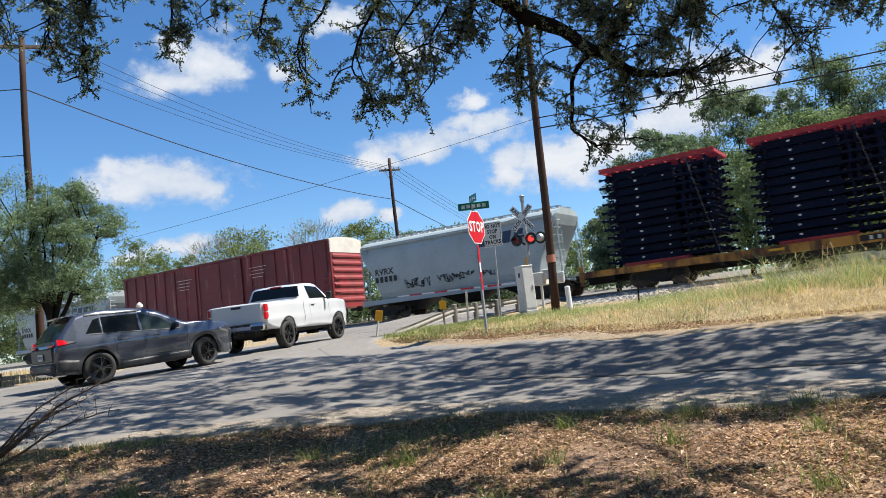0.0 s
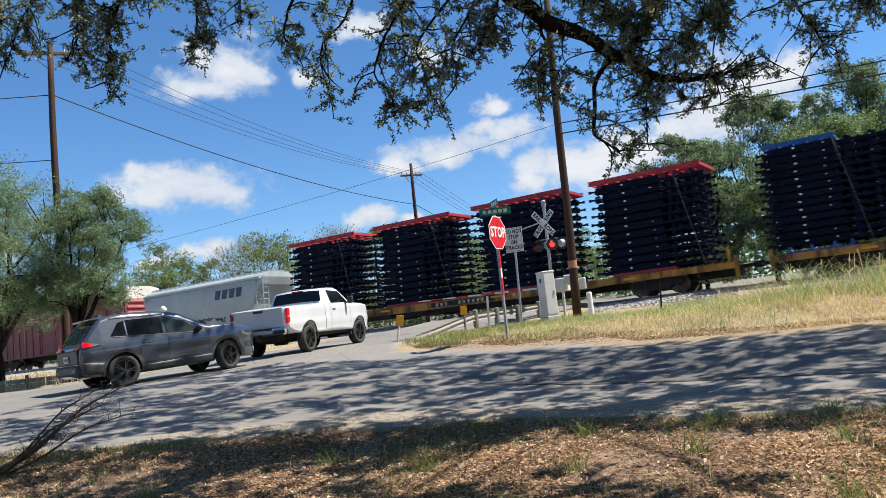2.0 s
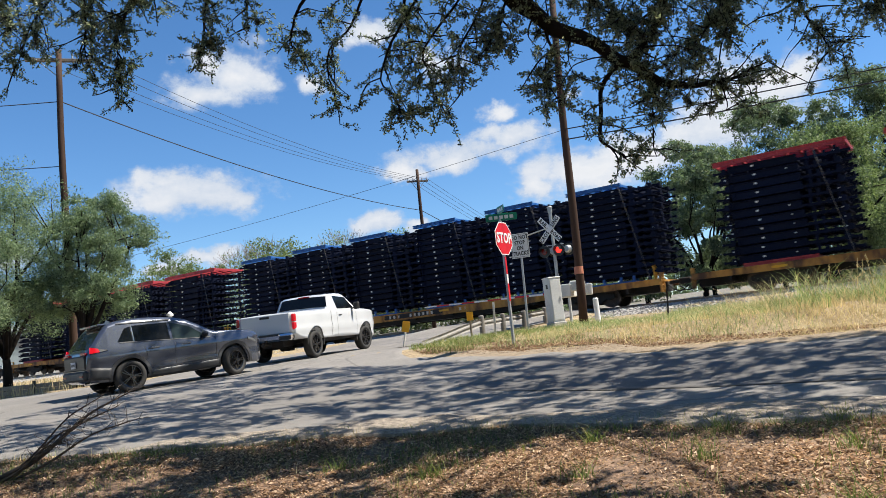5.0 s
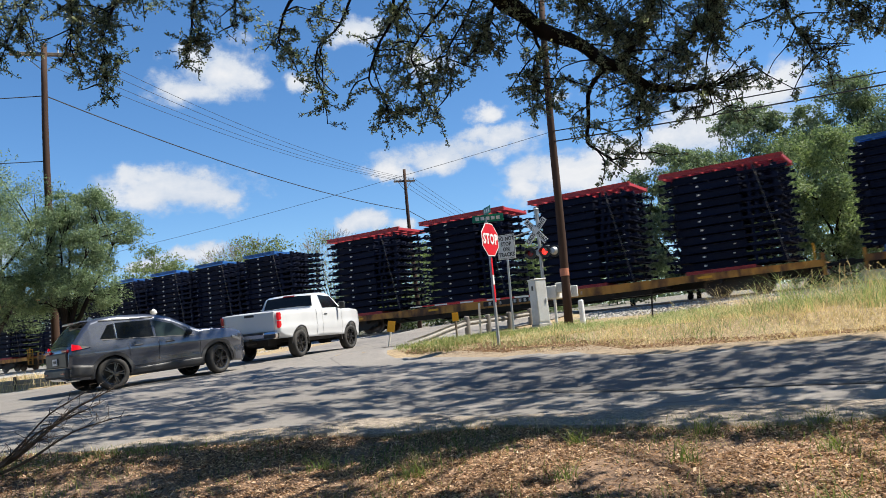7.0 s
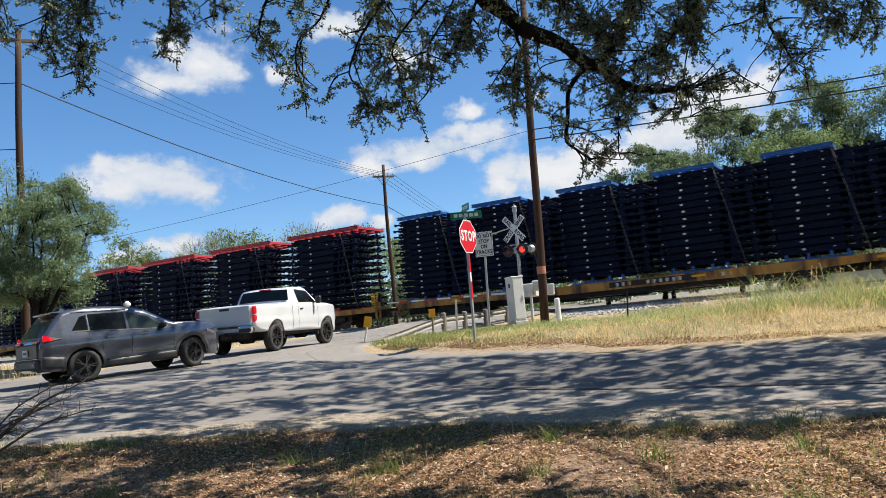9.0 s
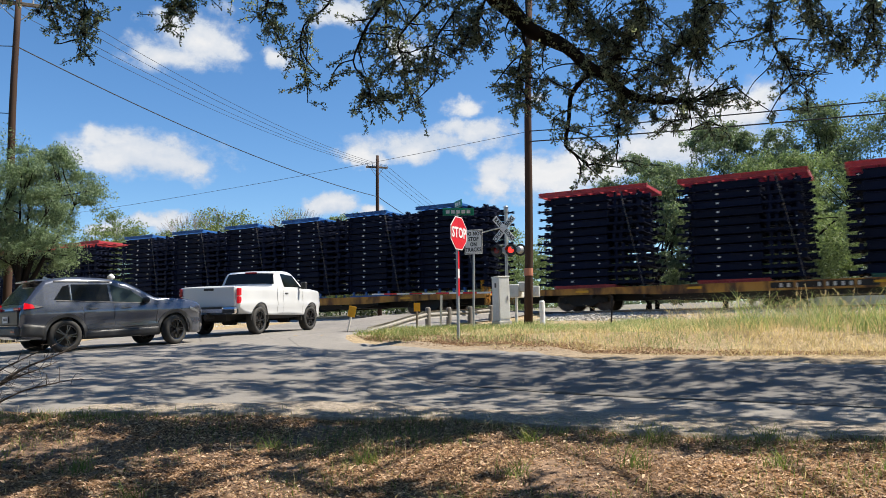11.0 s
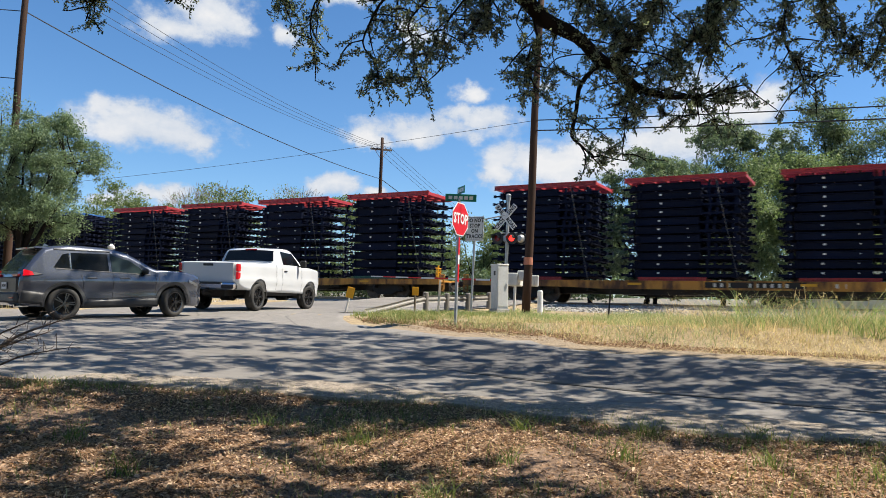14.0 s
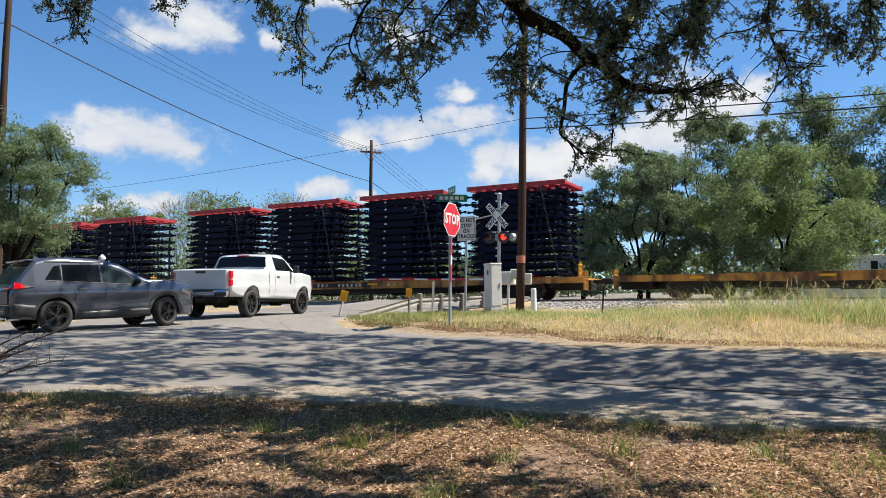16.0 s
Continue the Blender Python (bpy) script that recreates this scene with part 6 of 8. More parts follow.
def guardrail():
    st = thing("guardrail", "galvanised guardrail with a turned-down end on round wooden posts", "guardrail")
    way = [(11.7, 16.5, 0.06), (12.3, 18.4, 0.18), (12.9, 20.4, 0.36), (13.35, 22.2, 0.52), (13.6, 24.2, 0.56), (13.75, 26.4, 0.56), (13.8, 28.8, 0.56)]
    pts = []
    for s, q, h in way:
        x, y = xy(s, q)
        pts.append(Vector((x, y, ground_sq(min(s, 12.6), q) + h)))
    bm = bmesh.new()
    prof = [(a * 0.8, b * 0.8) for a, b in [(0.0, 0.155), (0.05, 0.12), (0.05, 0.05), (0.0, 0.02), (0.0, -0.02), (0.05, -0.05), (0.05, -0.12), (0.0, -0.155), (-0.012, -0.155), (0.035, -0.11), (0.035, -0.06), (-0.012, -0.025), (-0.012, 0.025), (0.035, 0.06), (0.035, 0.11), (-0.012, 0.155)]]
    rings = []
    for i, p in enumerate(pts):
        d = (pts[min(i + 1, len(pts) - 1)] - pts[max(i - 1, 0)]).normalized()
        side = Vector((-d.y, d.x, 0)).normalized()
        tip = 1.0 if i else 0.35
        rings.append([p + side * a * tip + Vector((0, 0, b * (1.0 if i else 0.9))) for a, b in prof])
    loft(bm, rings)
    bmesh.ops.recalc_face_normals(bm, faces=bm.faces)
    part("beam", bm, M_GUARD, st, smooth_shade=False)
    for s, q in ((13.75, 22.4), (13.95, 24.2), (14.05, 26.0), (14.15, 28.0)):
        x, y = xy(s - 0.35, q)
        g = ground_sq(min(s - 0.35, 12.6), q)
        bm = bmesh.new()
        rod(bm, (x, y, g - 0.5), (x, y, g + 0.74), 0.10, 0.095, n=14)
        rod(bm, (x, y, g + 0.74), (x, y, g + 0.77), 0.095, 0.06, n=14)
        part("post", bm, M_ROUND_POST, st)
    return st


guardrail()


def marker(x, y, h, lean, label, plate):
    g = ground(x, y)
    st = thing("marker_post", label, "marker post", at=pose(x, y, g, 0, lean, 0))
    bm = bmesh.new()
    rod(bm, (0, 0, -0.2), (0, 0, h), 0.03, n=8)
    part("post", bm, M_PALE_STRIP if plate[0] > 0.1 else M_GREY_WOOD, st)
    bm = bmesh.new()
    w, ph = plate
    box(bm, -w, -0.045, h - ph, w, -0.033, h + 0.02, 0.004)
    part("plate", bm, M_SIGN_YELLOW, st, "bright yellow plate")


marker(-2.33, 23.0, 0.78, 12, "leaning pale marker post with a bright yellow paddle", (0.11, 0.30))
marker(-0.27, 22.0, 0.80, 0, "small wooden post with a yellow plate", (0.09, 0.22))
x, y = 0.45, 25.0
st = thing("marker_stake", "thin pale wooden stake beside the guardrail", "marker post", at=pose(x, y, ground(x, y), 0, 2, 0))
bm = bmesh.new()
box(bm, -0.035, -0.012, -0.2, 0.035, 0.012, 2.64 - ground(x, y), 0.004)
part("stake", bm, M_PALE_STRIP, st)
x, y = 4.2, 28.0
st = thing("bollard", "short white pipe bollard standing in dry grass", "bollard", at=pose(x, y, ground(x, y), 0, -1, 0))
bm = bmesh.new()
rod(bm, (0, 0, -0.2), (0, 0, 0.86), 0.10, n=16)
part("pipe", bm, M_WHITE_PAINT, st)
bm = bmesh.new()
rod(bm, (0, 0, 0.86), (0, 0, 0.91), 0.105, 0.07, n=16)
part("cap", bm, M_WHITE_PAINT, st)
x, y = 5.72, 24.0
st = thing("fence_post", "thin dark steel fence post leaning in the grass", "post", at=pose(x, y, ground(x, y), 0, 4, 0))
bm = bmesh.new()
box(bm, -0.025, -0.006, -0.3, 0.025, 0.006, 0.95)
box(bm, -0.006, -0.03, -0.3, 0.006, 0.0, 0.95)
part("shaft", bm, M_UNDER, st)
x, y = -10.9, 27.0
st = thing("vent_pipe", "white vent pipe with a domed cap", "vent pipe", at=pose(x, y, ground(x, y)))
bm = bmesh.new()
rod(bm, (0, 0, -0.2), (0, 0, 2.0), 0.075, n=12)
part("pipe", bm, M_WHITE_PAINT, st)
bm = bmesh.new()
rod(bm, (0, 0, 1.98), (0, 0, 2.06), 0.12, 0.12, n=14)
rod(bm, (0, 0, 2.06), (0, 0, 2.14), 0.10, 0.03, n=14)
part("cap", bm, M_WHITE_PAINT, st)


# low board wall under the mesquite
def low_wall():
    st = thing("low_wall", "low pale weathered board wall with stub posts among weeds", "wall", at=pose(-15.9, 25.0, ground(-15.9, 25.0), 0, 0, 8))
    for k in range(3):
        bm = bmesh.new()
        box(bm, -2.6, -0.02, -0.05 + 0.15 * k, 2.4, 0.02, 0.09 + 0.15 * k, 0.006)
        part("board", bm, M_SLAB_WOOD, st)
    for x in (-2.5, -1.3, -0.1, 1.1, 2.3):
        bm = bmesh.new()
        box(bm, x - 0.05, -0.07, -0.3, x + 0.05, -0.022, 0.50, 0.008)
        part("post", bm, M_GREY_WOOD, st)
    return st


M_SLAB_WOOD = surface("bleached_board", (0.42, 0.36, 0.29), (0.26, 0.21, 0.16), 0.9, 0, 18, 2, 0.5, 0.3, (0.1, 1, 1))
low_wall()
# ---- beyond the track ----
def trailer_building():
    x, y = 28.1, 50.0
    g = ground(x, y)
    st = thing("white_building", "small low white metal building under the oaks", "building", at=pose(x, y, g, 0, 0, -29))
    bm = bmesh.new()
    box(bm, -3.1, -1.5, -0.2, 3.1, 1.5, 2.72, 0.03)
    part("wall", bm, M_WHITE_PAINT, st)
    bm = bmesh.new()
    prism(bm, [(-1.62, 2.72), (1.62, 2.72), (0, 2.86)], -3.2, 3.2, Matrix.Rotation(radians(90), 4, "Z"))
    bmesh.ops.recalc_face_normals(bm, faces=bm.faces)
    part("roof", bm, M_ALU_BOX, st)
    for k in range(2):
        bm = bmesh.new()
        x0 = -2.2 + k * 3.6
        box(bm, x0, -1.55, 1.75, x0 + 0.5, -1.505, 2.4, 0.01)
        w = part("window", bm, M_WHITE_PAINT, st)
        bm = bmesh.new()
        box(bm, x0 + 0.05, -1.565, 1.80, x0 + 0.45, -1.552, 2.35)
        part("pane", bm, M_GLASS_DARK, w)
    return st


def parked_car(x, y, heading, paint, label):
    g = ground(x, y)
    car = thing("parked_car", label, "car", "parked cars", at=pose(x, y, g, 0, 0, 90 - heading))
    sh = Shell(top=[(0.0, 0.6), (0.03, 0.9), (0.5, 1.0), (1.1, 1.38), (1.6, 1.45), (2.3, 1.44), (3.0, 1.12), (3.5, 0.98), (4.2, 0.85), (4.45, 0.6)],
               low=[(0, 0.4), (0.3, 0.25), (4.1, 0.25), (4.45, 0.4)], width=[(0, 0.75), (0.3, 0.87), (4.0, 0.87), (4.45, 0.65)],
               belt=0.92, tumble=0.45, axles=(0.85, 3.5), arch_r=0.36, axle_z=0.31, cap=0.03)
    part("body", sh.body(0, 4.45), paint, car, smooth_shade=True)
    for sgn in (-1, 1):
        part("side_window", sh.side_patch([(0.95, 0.96), (2.85, 0.96), (2.3, 1.36), (1.2, 1.34)], sgn), M_GLASS_DARK, car, smooth_shade=True)
    part("rear_window", sh.top_patch(0.6, 1.05, 0.08, 0.06), M_GLASS_DARK, car)
    part("windscreen", sh.top_patch(2.38, 2.95, 0.06, 0.08), M_GLASS_DARK, car)
    add_wheels(car, 0.31, 0.19, 5, (0.85, 3.5), 1.5, 0)
    return car


trailer_building()
parked_car(26.5, 60.0, 70, M_SUV_PAINT, "dark parked car seen under the flatcar")
parked_car(33.0, 62.0, 250, M_TRUCK_PAINT, "white parked car beneath the oaks")


def slab(s, q, length, label):
    x, y = xy(s, q)
    bm = bmesh.new()
    box(bm, -length / 2, -0.45, 0, length / 2, 0.45, 0.42, 0.03)
    ob = part("concrete_slab", bm, M_SLAB)
    ob.matrix_world = pose(x, y, ground(x, y) - 0.02, 0, 0, TURN + 1.5)
    return tagged(ob, label, "concrete slab", "slabs beside the track")


M_SLAB = surface("pale_concrete", (0.60, 0.58, 0.54), (0.45, 0.43, 0.4), 0.9, 0, 30, 2, 0.3, 0.2)
slab(11.0, 40.6, 3.2, "pale concrete slab lying beyond the rails")
slab(5.2, 40.9, 5.5, "long pale concrete beam lying beyond the rails")
slab(-3.4, 41.2, 4.5, "pale concrete slab beside dry weeds")
# ---- trees, grass, fallen leaves ----
RNG = np.random.default_rng(11)


def unit(v):
    return v / np.maximum(np.linalg.norm(v, axis=-1, keepdims=True), 1e-9)


def leaf_cloud(name, centres, size, aspect, material, parent=None, droop=0.0, fold=0.25, vary=0.35, facing=None, ways=None):
    """Pointed folded leaves at the given places, each its own island."""
    n = len(centres)
    d = unit(RNG.normal(size=(n, 3)) + np.array([0, 0, -droop])) if ways is None else unit(ways)
    if facing is None:
        side = unit(np.cross(d, unit(RNG.normal(size=(n, 3)))))
    else:
        side = unit(np.cross(d, facing))
    up = np.cross(side, d)
    L = size * RNG.uniform(1 - vary, 1 + vary, (n, 1))
    W = L * aspect
    base = centres - d * L * 0.5
    tip = centres + d * L * 0.5
    left = centres + side * W * 0.5 + up * W * fold
    right = centres - side * W * 0.5 + up * W * fold
    if ways is None:
        v = np.stack([base, left, tip, right], 1).reshape(-1, 3)
        i = np.arange(n) * 4
        f = np.concatenate([np.stack([i, i + 1, i + 2], 1), np.stack([i, i + 2, i + 3], 1)])
    else:
        # oval leaves, broadest past the middle
        ring = [base]
        for u, w in ((-0.12, 0.42), (0.26, 0.46)):
            ring.append(centres + d * L * u + side * W * w + up * W * fold)
        ring.append(tip)
        for u, w in ((0.26, 0.46), (-0.12, 0.42)):
            ring.append(centres + d * L * u - side * W * w + up * W * fold)
        v = np.stack(ring, 1).reshape(-1, 3)
        i = np.arange(n) * 6
        f = np.concatenate([np.stack([i + a, i + b, i + c], 1) for a, b, c in ((0, 1, 2), (0, 2, 3), (0, 3, 4), (0, 4, 5))])
    me = bpy.data.meshes.new(name)
    me.vertices.add(len(v))
    me.vertices.foreach_set("co", v.ravel())
    me.loops.add(len(f) * 3)
    me.loops.foreach_set("vertex_index", f.ravel())
    me.polygons.add(len(f))
    me.polygons.foreach_set("loop_start", np.arange(len(f)) * 3)
    me.update(calc_edges=True)
    return part(name, me, material, parent)


def thin_sticks(name, seg, r, material, parent):
    """Three-sided sticks from (start, end) rows."""
    a, b = seg[:, :3], seg[:, 3:]
    d = unit(b - a)
    u = unit(np.cross(d, np.array([0.3, 0.5, 0.81])))
    w = np.cross(d, u)
    ring = [u * math.cos(k * 2.094) + w * math.sin(k * 2.094) for k in range(3)]
    v = np.stack([a + c * r for c in ring] + [b + c * r * 0.8 for c in ring], 1).reshape(-1, 3)
    i = (np.arange(len(seg)) * 6)[:, None, None]
    f = (i + np.array([(0, 1, 4, 3), (1, 2, 5, 4), (2, 0, 3, 5)])[None]).reshape(-1, 4)
    me = bpy.data.meshes.new(name)
    me.from_pydata(v.tolist(), [], f.tolist())
    return part(name, me, material, parent)


def limb_rings(bm, pts, r0, r1, n=8, rough=0.0, kink=0.0):
    """A tapered, slightly knobbly limb along a path."""
    path = []
    for a, b in zip(pts, pts[1:]):
        for k in range(4):
            path.append(Vector(a).lerp(Vector(b), k / 4))
    path.append(Vector(pts[-1]))
    if kink:
        path = [path[0]] + [p + Vector(noise.noise_vector(p * 2.3)) * kink for p in path[1:-1]] + [path[-1]]
    sm = [path[0]] + [(path[i - 1] + path[i] * 2 + path[i + 1]) / 4 for i in range(1, len(path) - 1)] + [path[-1]]
    rings = []
    side = Vector((1, 0.3, 0.2))
    m = len(sm) - 1
    for i, c in enumerate(sm):
        d = (sm[min(i + 1, m)] - sm[max(i - 1, 0)]).normalized()
        s = (side - d * side.dot(d)).normalized()
        t = d.cross(s)
        r = r0 + (r1 - r0) * (i / m)
        rings.append([c + (s * math.cos(2 * math.pi * j / n) + t * math.sin(2 * math.pi * j / n)) * r * (1 + rough * noise.noise(c * 3 + Vector((j, 0, 0)))) for j in range(n)])
    loft(bm, rings)
    return sm


def tree(base, height, spread, crown_low, leaves, leaf, leaf_size, label, seed, clumps=26, trunk_r=0.22, name="tree", category="tree", group="", droop=0.2, lumps=0.42, lean=(0, 0), slim=0.6):
    """Trunk and limbs, and a crown of leaf clumps round the limb tips with gaps between them."""
    rr = random.Random(seed)
    x, y = base
    g = ground(x, y)
    t = thing(name, label, category, group, at=pose(x, y, g))
    H = height - g
    low = crown_low - g
    fork = Vector((lean[0] * 0.3, lean[1] * 0.3, max(0.6, low * 0.75)))
    bm = bmesh.new()
    limb_rings(bm, [(0, 0, -0.3), fork * 0.5 + Vector((rr.uniform(-.1, .1), rr.uniform(-.1, .1), 0)), fork], trunk_r, trunk_r * 0.75, 9, 0.3)
    tips = []
    for k in range(clumps):
        a = rr.uniform(0, 2 * math.pi)
        u = rr.random()
        zz = low + (H - low) * (0.12 + 0.80 * u)
        # wide in the middle, narrower above and below
        rad = spread * math.sqrt(max(0.05, 1 - (abs(u - 0.42) / 0.62) ** 2)) * rr.uniform(0.35, 0.95)
        tips.append(Vector((lean[0] + rad * math.cos(a), lean[1] + rad * math.sin(a), zz)))
    boughs = []
    order = sorted(tips, key=lambda p: math.atan2(p.y - lean[1], p.x - lean[0]))
    per_bough = max(4, clumps // 8)
    for k in range(0, len(order), per_bough):
        bunch = order[k:k + per_bough]
        end = sum(bunch, Vector()) / len(bunch)
        mid = fork.lerp(end, 0.5) + Vector((rr.uniform(-.2, .2), rr.uniform(-.2, .2), 0.12)) * (end - fork).length * 0.5
        sm = limb_rings(bm, [fork, mid, end], trunk_r * 0.55, trunk_r * 0.16, 6, 0.25, 0.3 if H > 8 else 0.12)
        boughs.append((bunch, sm))
    for bunch, sm in boughs:
        for tip in bunch:
            root = min(sm[len(sm) // 3:], key=lambda c: (c - tip).length + 0.5 * max(0, c.z - tip.z))
            mid = root.lerp(tip, 0.5) + Vector((rr.uniform(-.15, .15), rr.uniform(-.15, .15), 0.14)) * (tip - root).length * 0.5
            limb_rings(bm, [root, mid, tip], trunk_r * 0.15, 0.01, 4, 0.2, 0.1)
    bmesh.ops.recalc_face_normals(bm, faces=bm.faces)
    part("trunk", bm, M_BARK, t, smooth_shade=True)
    pts, face = [], []
    per = leaves // clumps
    size = spread * lumps
    for tip in tips:
        # each clump is a heap of small rounded sprays, their leaves turned outwards
        r_clump = size * RNG.uniform(0.6, 1.1)
        m = 16
        heap = unit(RNG.normal(size=(m, 3)) + np.array([0, 0, 0.25])) * (RNG.random((m, 1)) ** 0.4) * r_clump
        heap[:, 2] *= 0.7
        rad = r_clump * RNG.uniform(0.22, 0.46, m)
        pick = RNG.integers(0, m, per)
        out = unit(RNG.normal(size=(per, 3)))
        c = heap[pick] + out * rad[pick][:, None] * (RNG.random((per, 1)) ** 0.33) * np.array([1.1, 1.1, 0.75])
        c[:, 2] -= droop * RNG.random(per) ** 2 * size * 0.6
        pts.append(c + np.array(tip))
        face.append(unit(out * 0.8 + np.array([0, 0, 0.35]) + RNG.normal(size=(per, 3)) * 0.7))
    leaf_cloud("crown", np.concatenate(pts), leaf_size, slim, leaf, t, 0.3, facing=np.concatenate(face))
    return t


G = "trees beyond the track"
tree((14.5, 50), 13.6, 4.4, 2.0, 60000, M_LEAF_FAR, 0.155, "dense dark green live oak beyond the track", 1, 60, group=G, lumps=0.29)
tree((21.9, 46), 11.8, 6.0, 3.9, 76000, M_LEAF_MID, 0.15, "broad light green oak with drooping crown", 2, 74, group=G, droop=0.5, lumps=0.25)
tree((28.5, 56), 18.2, 4.4, 6.5, 38000, M_LEAF_FAR, 0.175, "tall open oak with bare limbs showing", 3, 44, group=G, lumps=0.36)
tree((22.6, 58), 17.8, 3.7, 6.0, 35000, M_LEAF_FAR, 0.175, "tall oak rising behind the broad tree", 4, 44, group=G, lumps=0.38)
tree((35.4, 54), 18.8, 5.2, 5.4, 44000, M_LEAF_FAR, 0.175, "large dark oak at the edge of the stand", 5, 60, group=G, lumps=0.34)
tree((11.8, 55), 9.2, 2.8, 2.6, 14000, M_LEAF_FAR, 0.19, "small dark oak with low branches", 6, 26, group=G, lumps=0.36)
tree((30.5, 56), 11.0, 3.8, 6.0, 26400, M_LEAF_MID, 0.18, "bushy light green oak beyond the rails", 7, 36, group=G, lumps=0.30)
tree((42.0, 58), 15.0, 5.0, 3.6, 15800, M_LEAF_FAR, 0.25, "leafy oak further along the track", 8, 34, group=G, lumps=0.30)
tree((18.0, 60), 13.5, 4.2, 2.6, 22800, M_LEAF_FAR, 0.22, "oak filling the gap in the stand", 9, 36, group=G, lumps=0.32)
G = "trees by the road"
tree((-13.1, 24.8), 7.6, 2.05, 3.1, 64000, M_LEAF_FINE, 0.078, "feathery green mesquite tree with a dark trunk", 21, 64, 0.15, group=G, lumps=0.32, lean=(0.7, 0), slim=0.34)
tree((-16.4, 26.2), 9.2, 3.5, 2.9, 66000, M_LEAF_FINE, 0.088, "dense dusty mesquite tree hiding the pole", 22, 64, 0.17, group=G, lumps=0.34, slim=0.34)
tree((-15.9, 23.2), 6.6, 2.4, 2.9, 30000, M_LEAF_FINE, 0.08, "low leafy bush beside the mesquite", 23, 26, 0.07, name="bush", category="bush", lumps=0.42, slim=0.34)
G = "far trees behind the train"
far = random.Random(3)
for k in range(17):
    u = k / 16
    x = -46 + 58 * u + far.uniform(-1.5, 1.5)
    y = 76 + far.uniform(-6, 8)
    h = 13.5 + 0.6 * math.sin(k * 2.1) + 0.7 * far.random() - 2.0 * smooth((-28 - x) / 12) - 2.4 * smooth((x + 9) / 6)
    bare = k in (6, 7, 9)
    made = tree((x, y), h + (0.8 if bare else 0), 4.2, 2.2, 2200 if bare else 9500, M_LEAF_PALE if k % 3 else M_LEAF_MID, 0.21,
         "thin half-bare grey tree far behind the train" if bare else "pale green leafy tree far behind the train", 40 + k, 30, 0.14, group=G, lumps=0.40)
    if bare:
        # a fan of fine leafless twigs
        n = 900
        u = RNG.random(n)
        a = RNG.uniform(0, 2 * math.pi, n)
        rad = 3.9 * np.sqrt(np.maximum(0.04, 1 - ((u - 0.45) / 0.6) ** 2)) * RNG.random(n) ** 0.5
        c = np.stack([rad * np.cos(a), rad * np.sin(a), (h - 3.5) * (0.35 + 0.65 * u) - 0.2], 1)
        d = unit(c * np.array([0.5, 0.5, 0.12]) + np.array([0, 0, 0.5]) + RNG.normal(size=(n, 3)) * 0.5)
        thin_sticks("twig", np.concatenate([c, c + d * RNG.uniform(0.5, 1.3, (n, 1))], 1), 0.016, M_GREY_WOOD, made)["kind"] = "stuff"


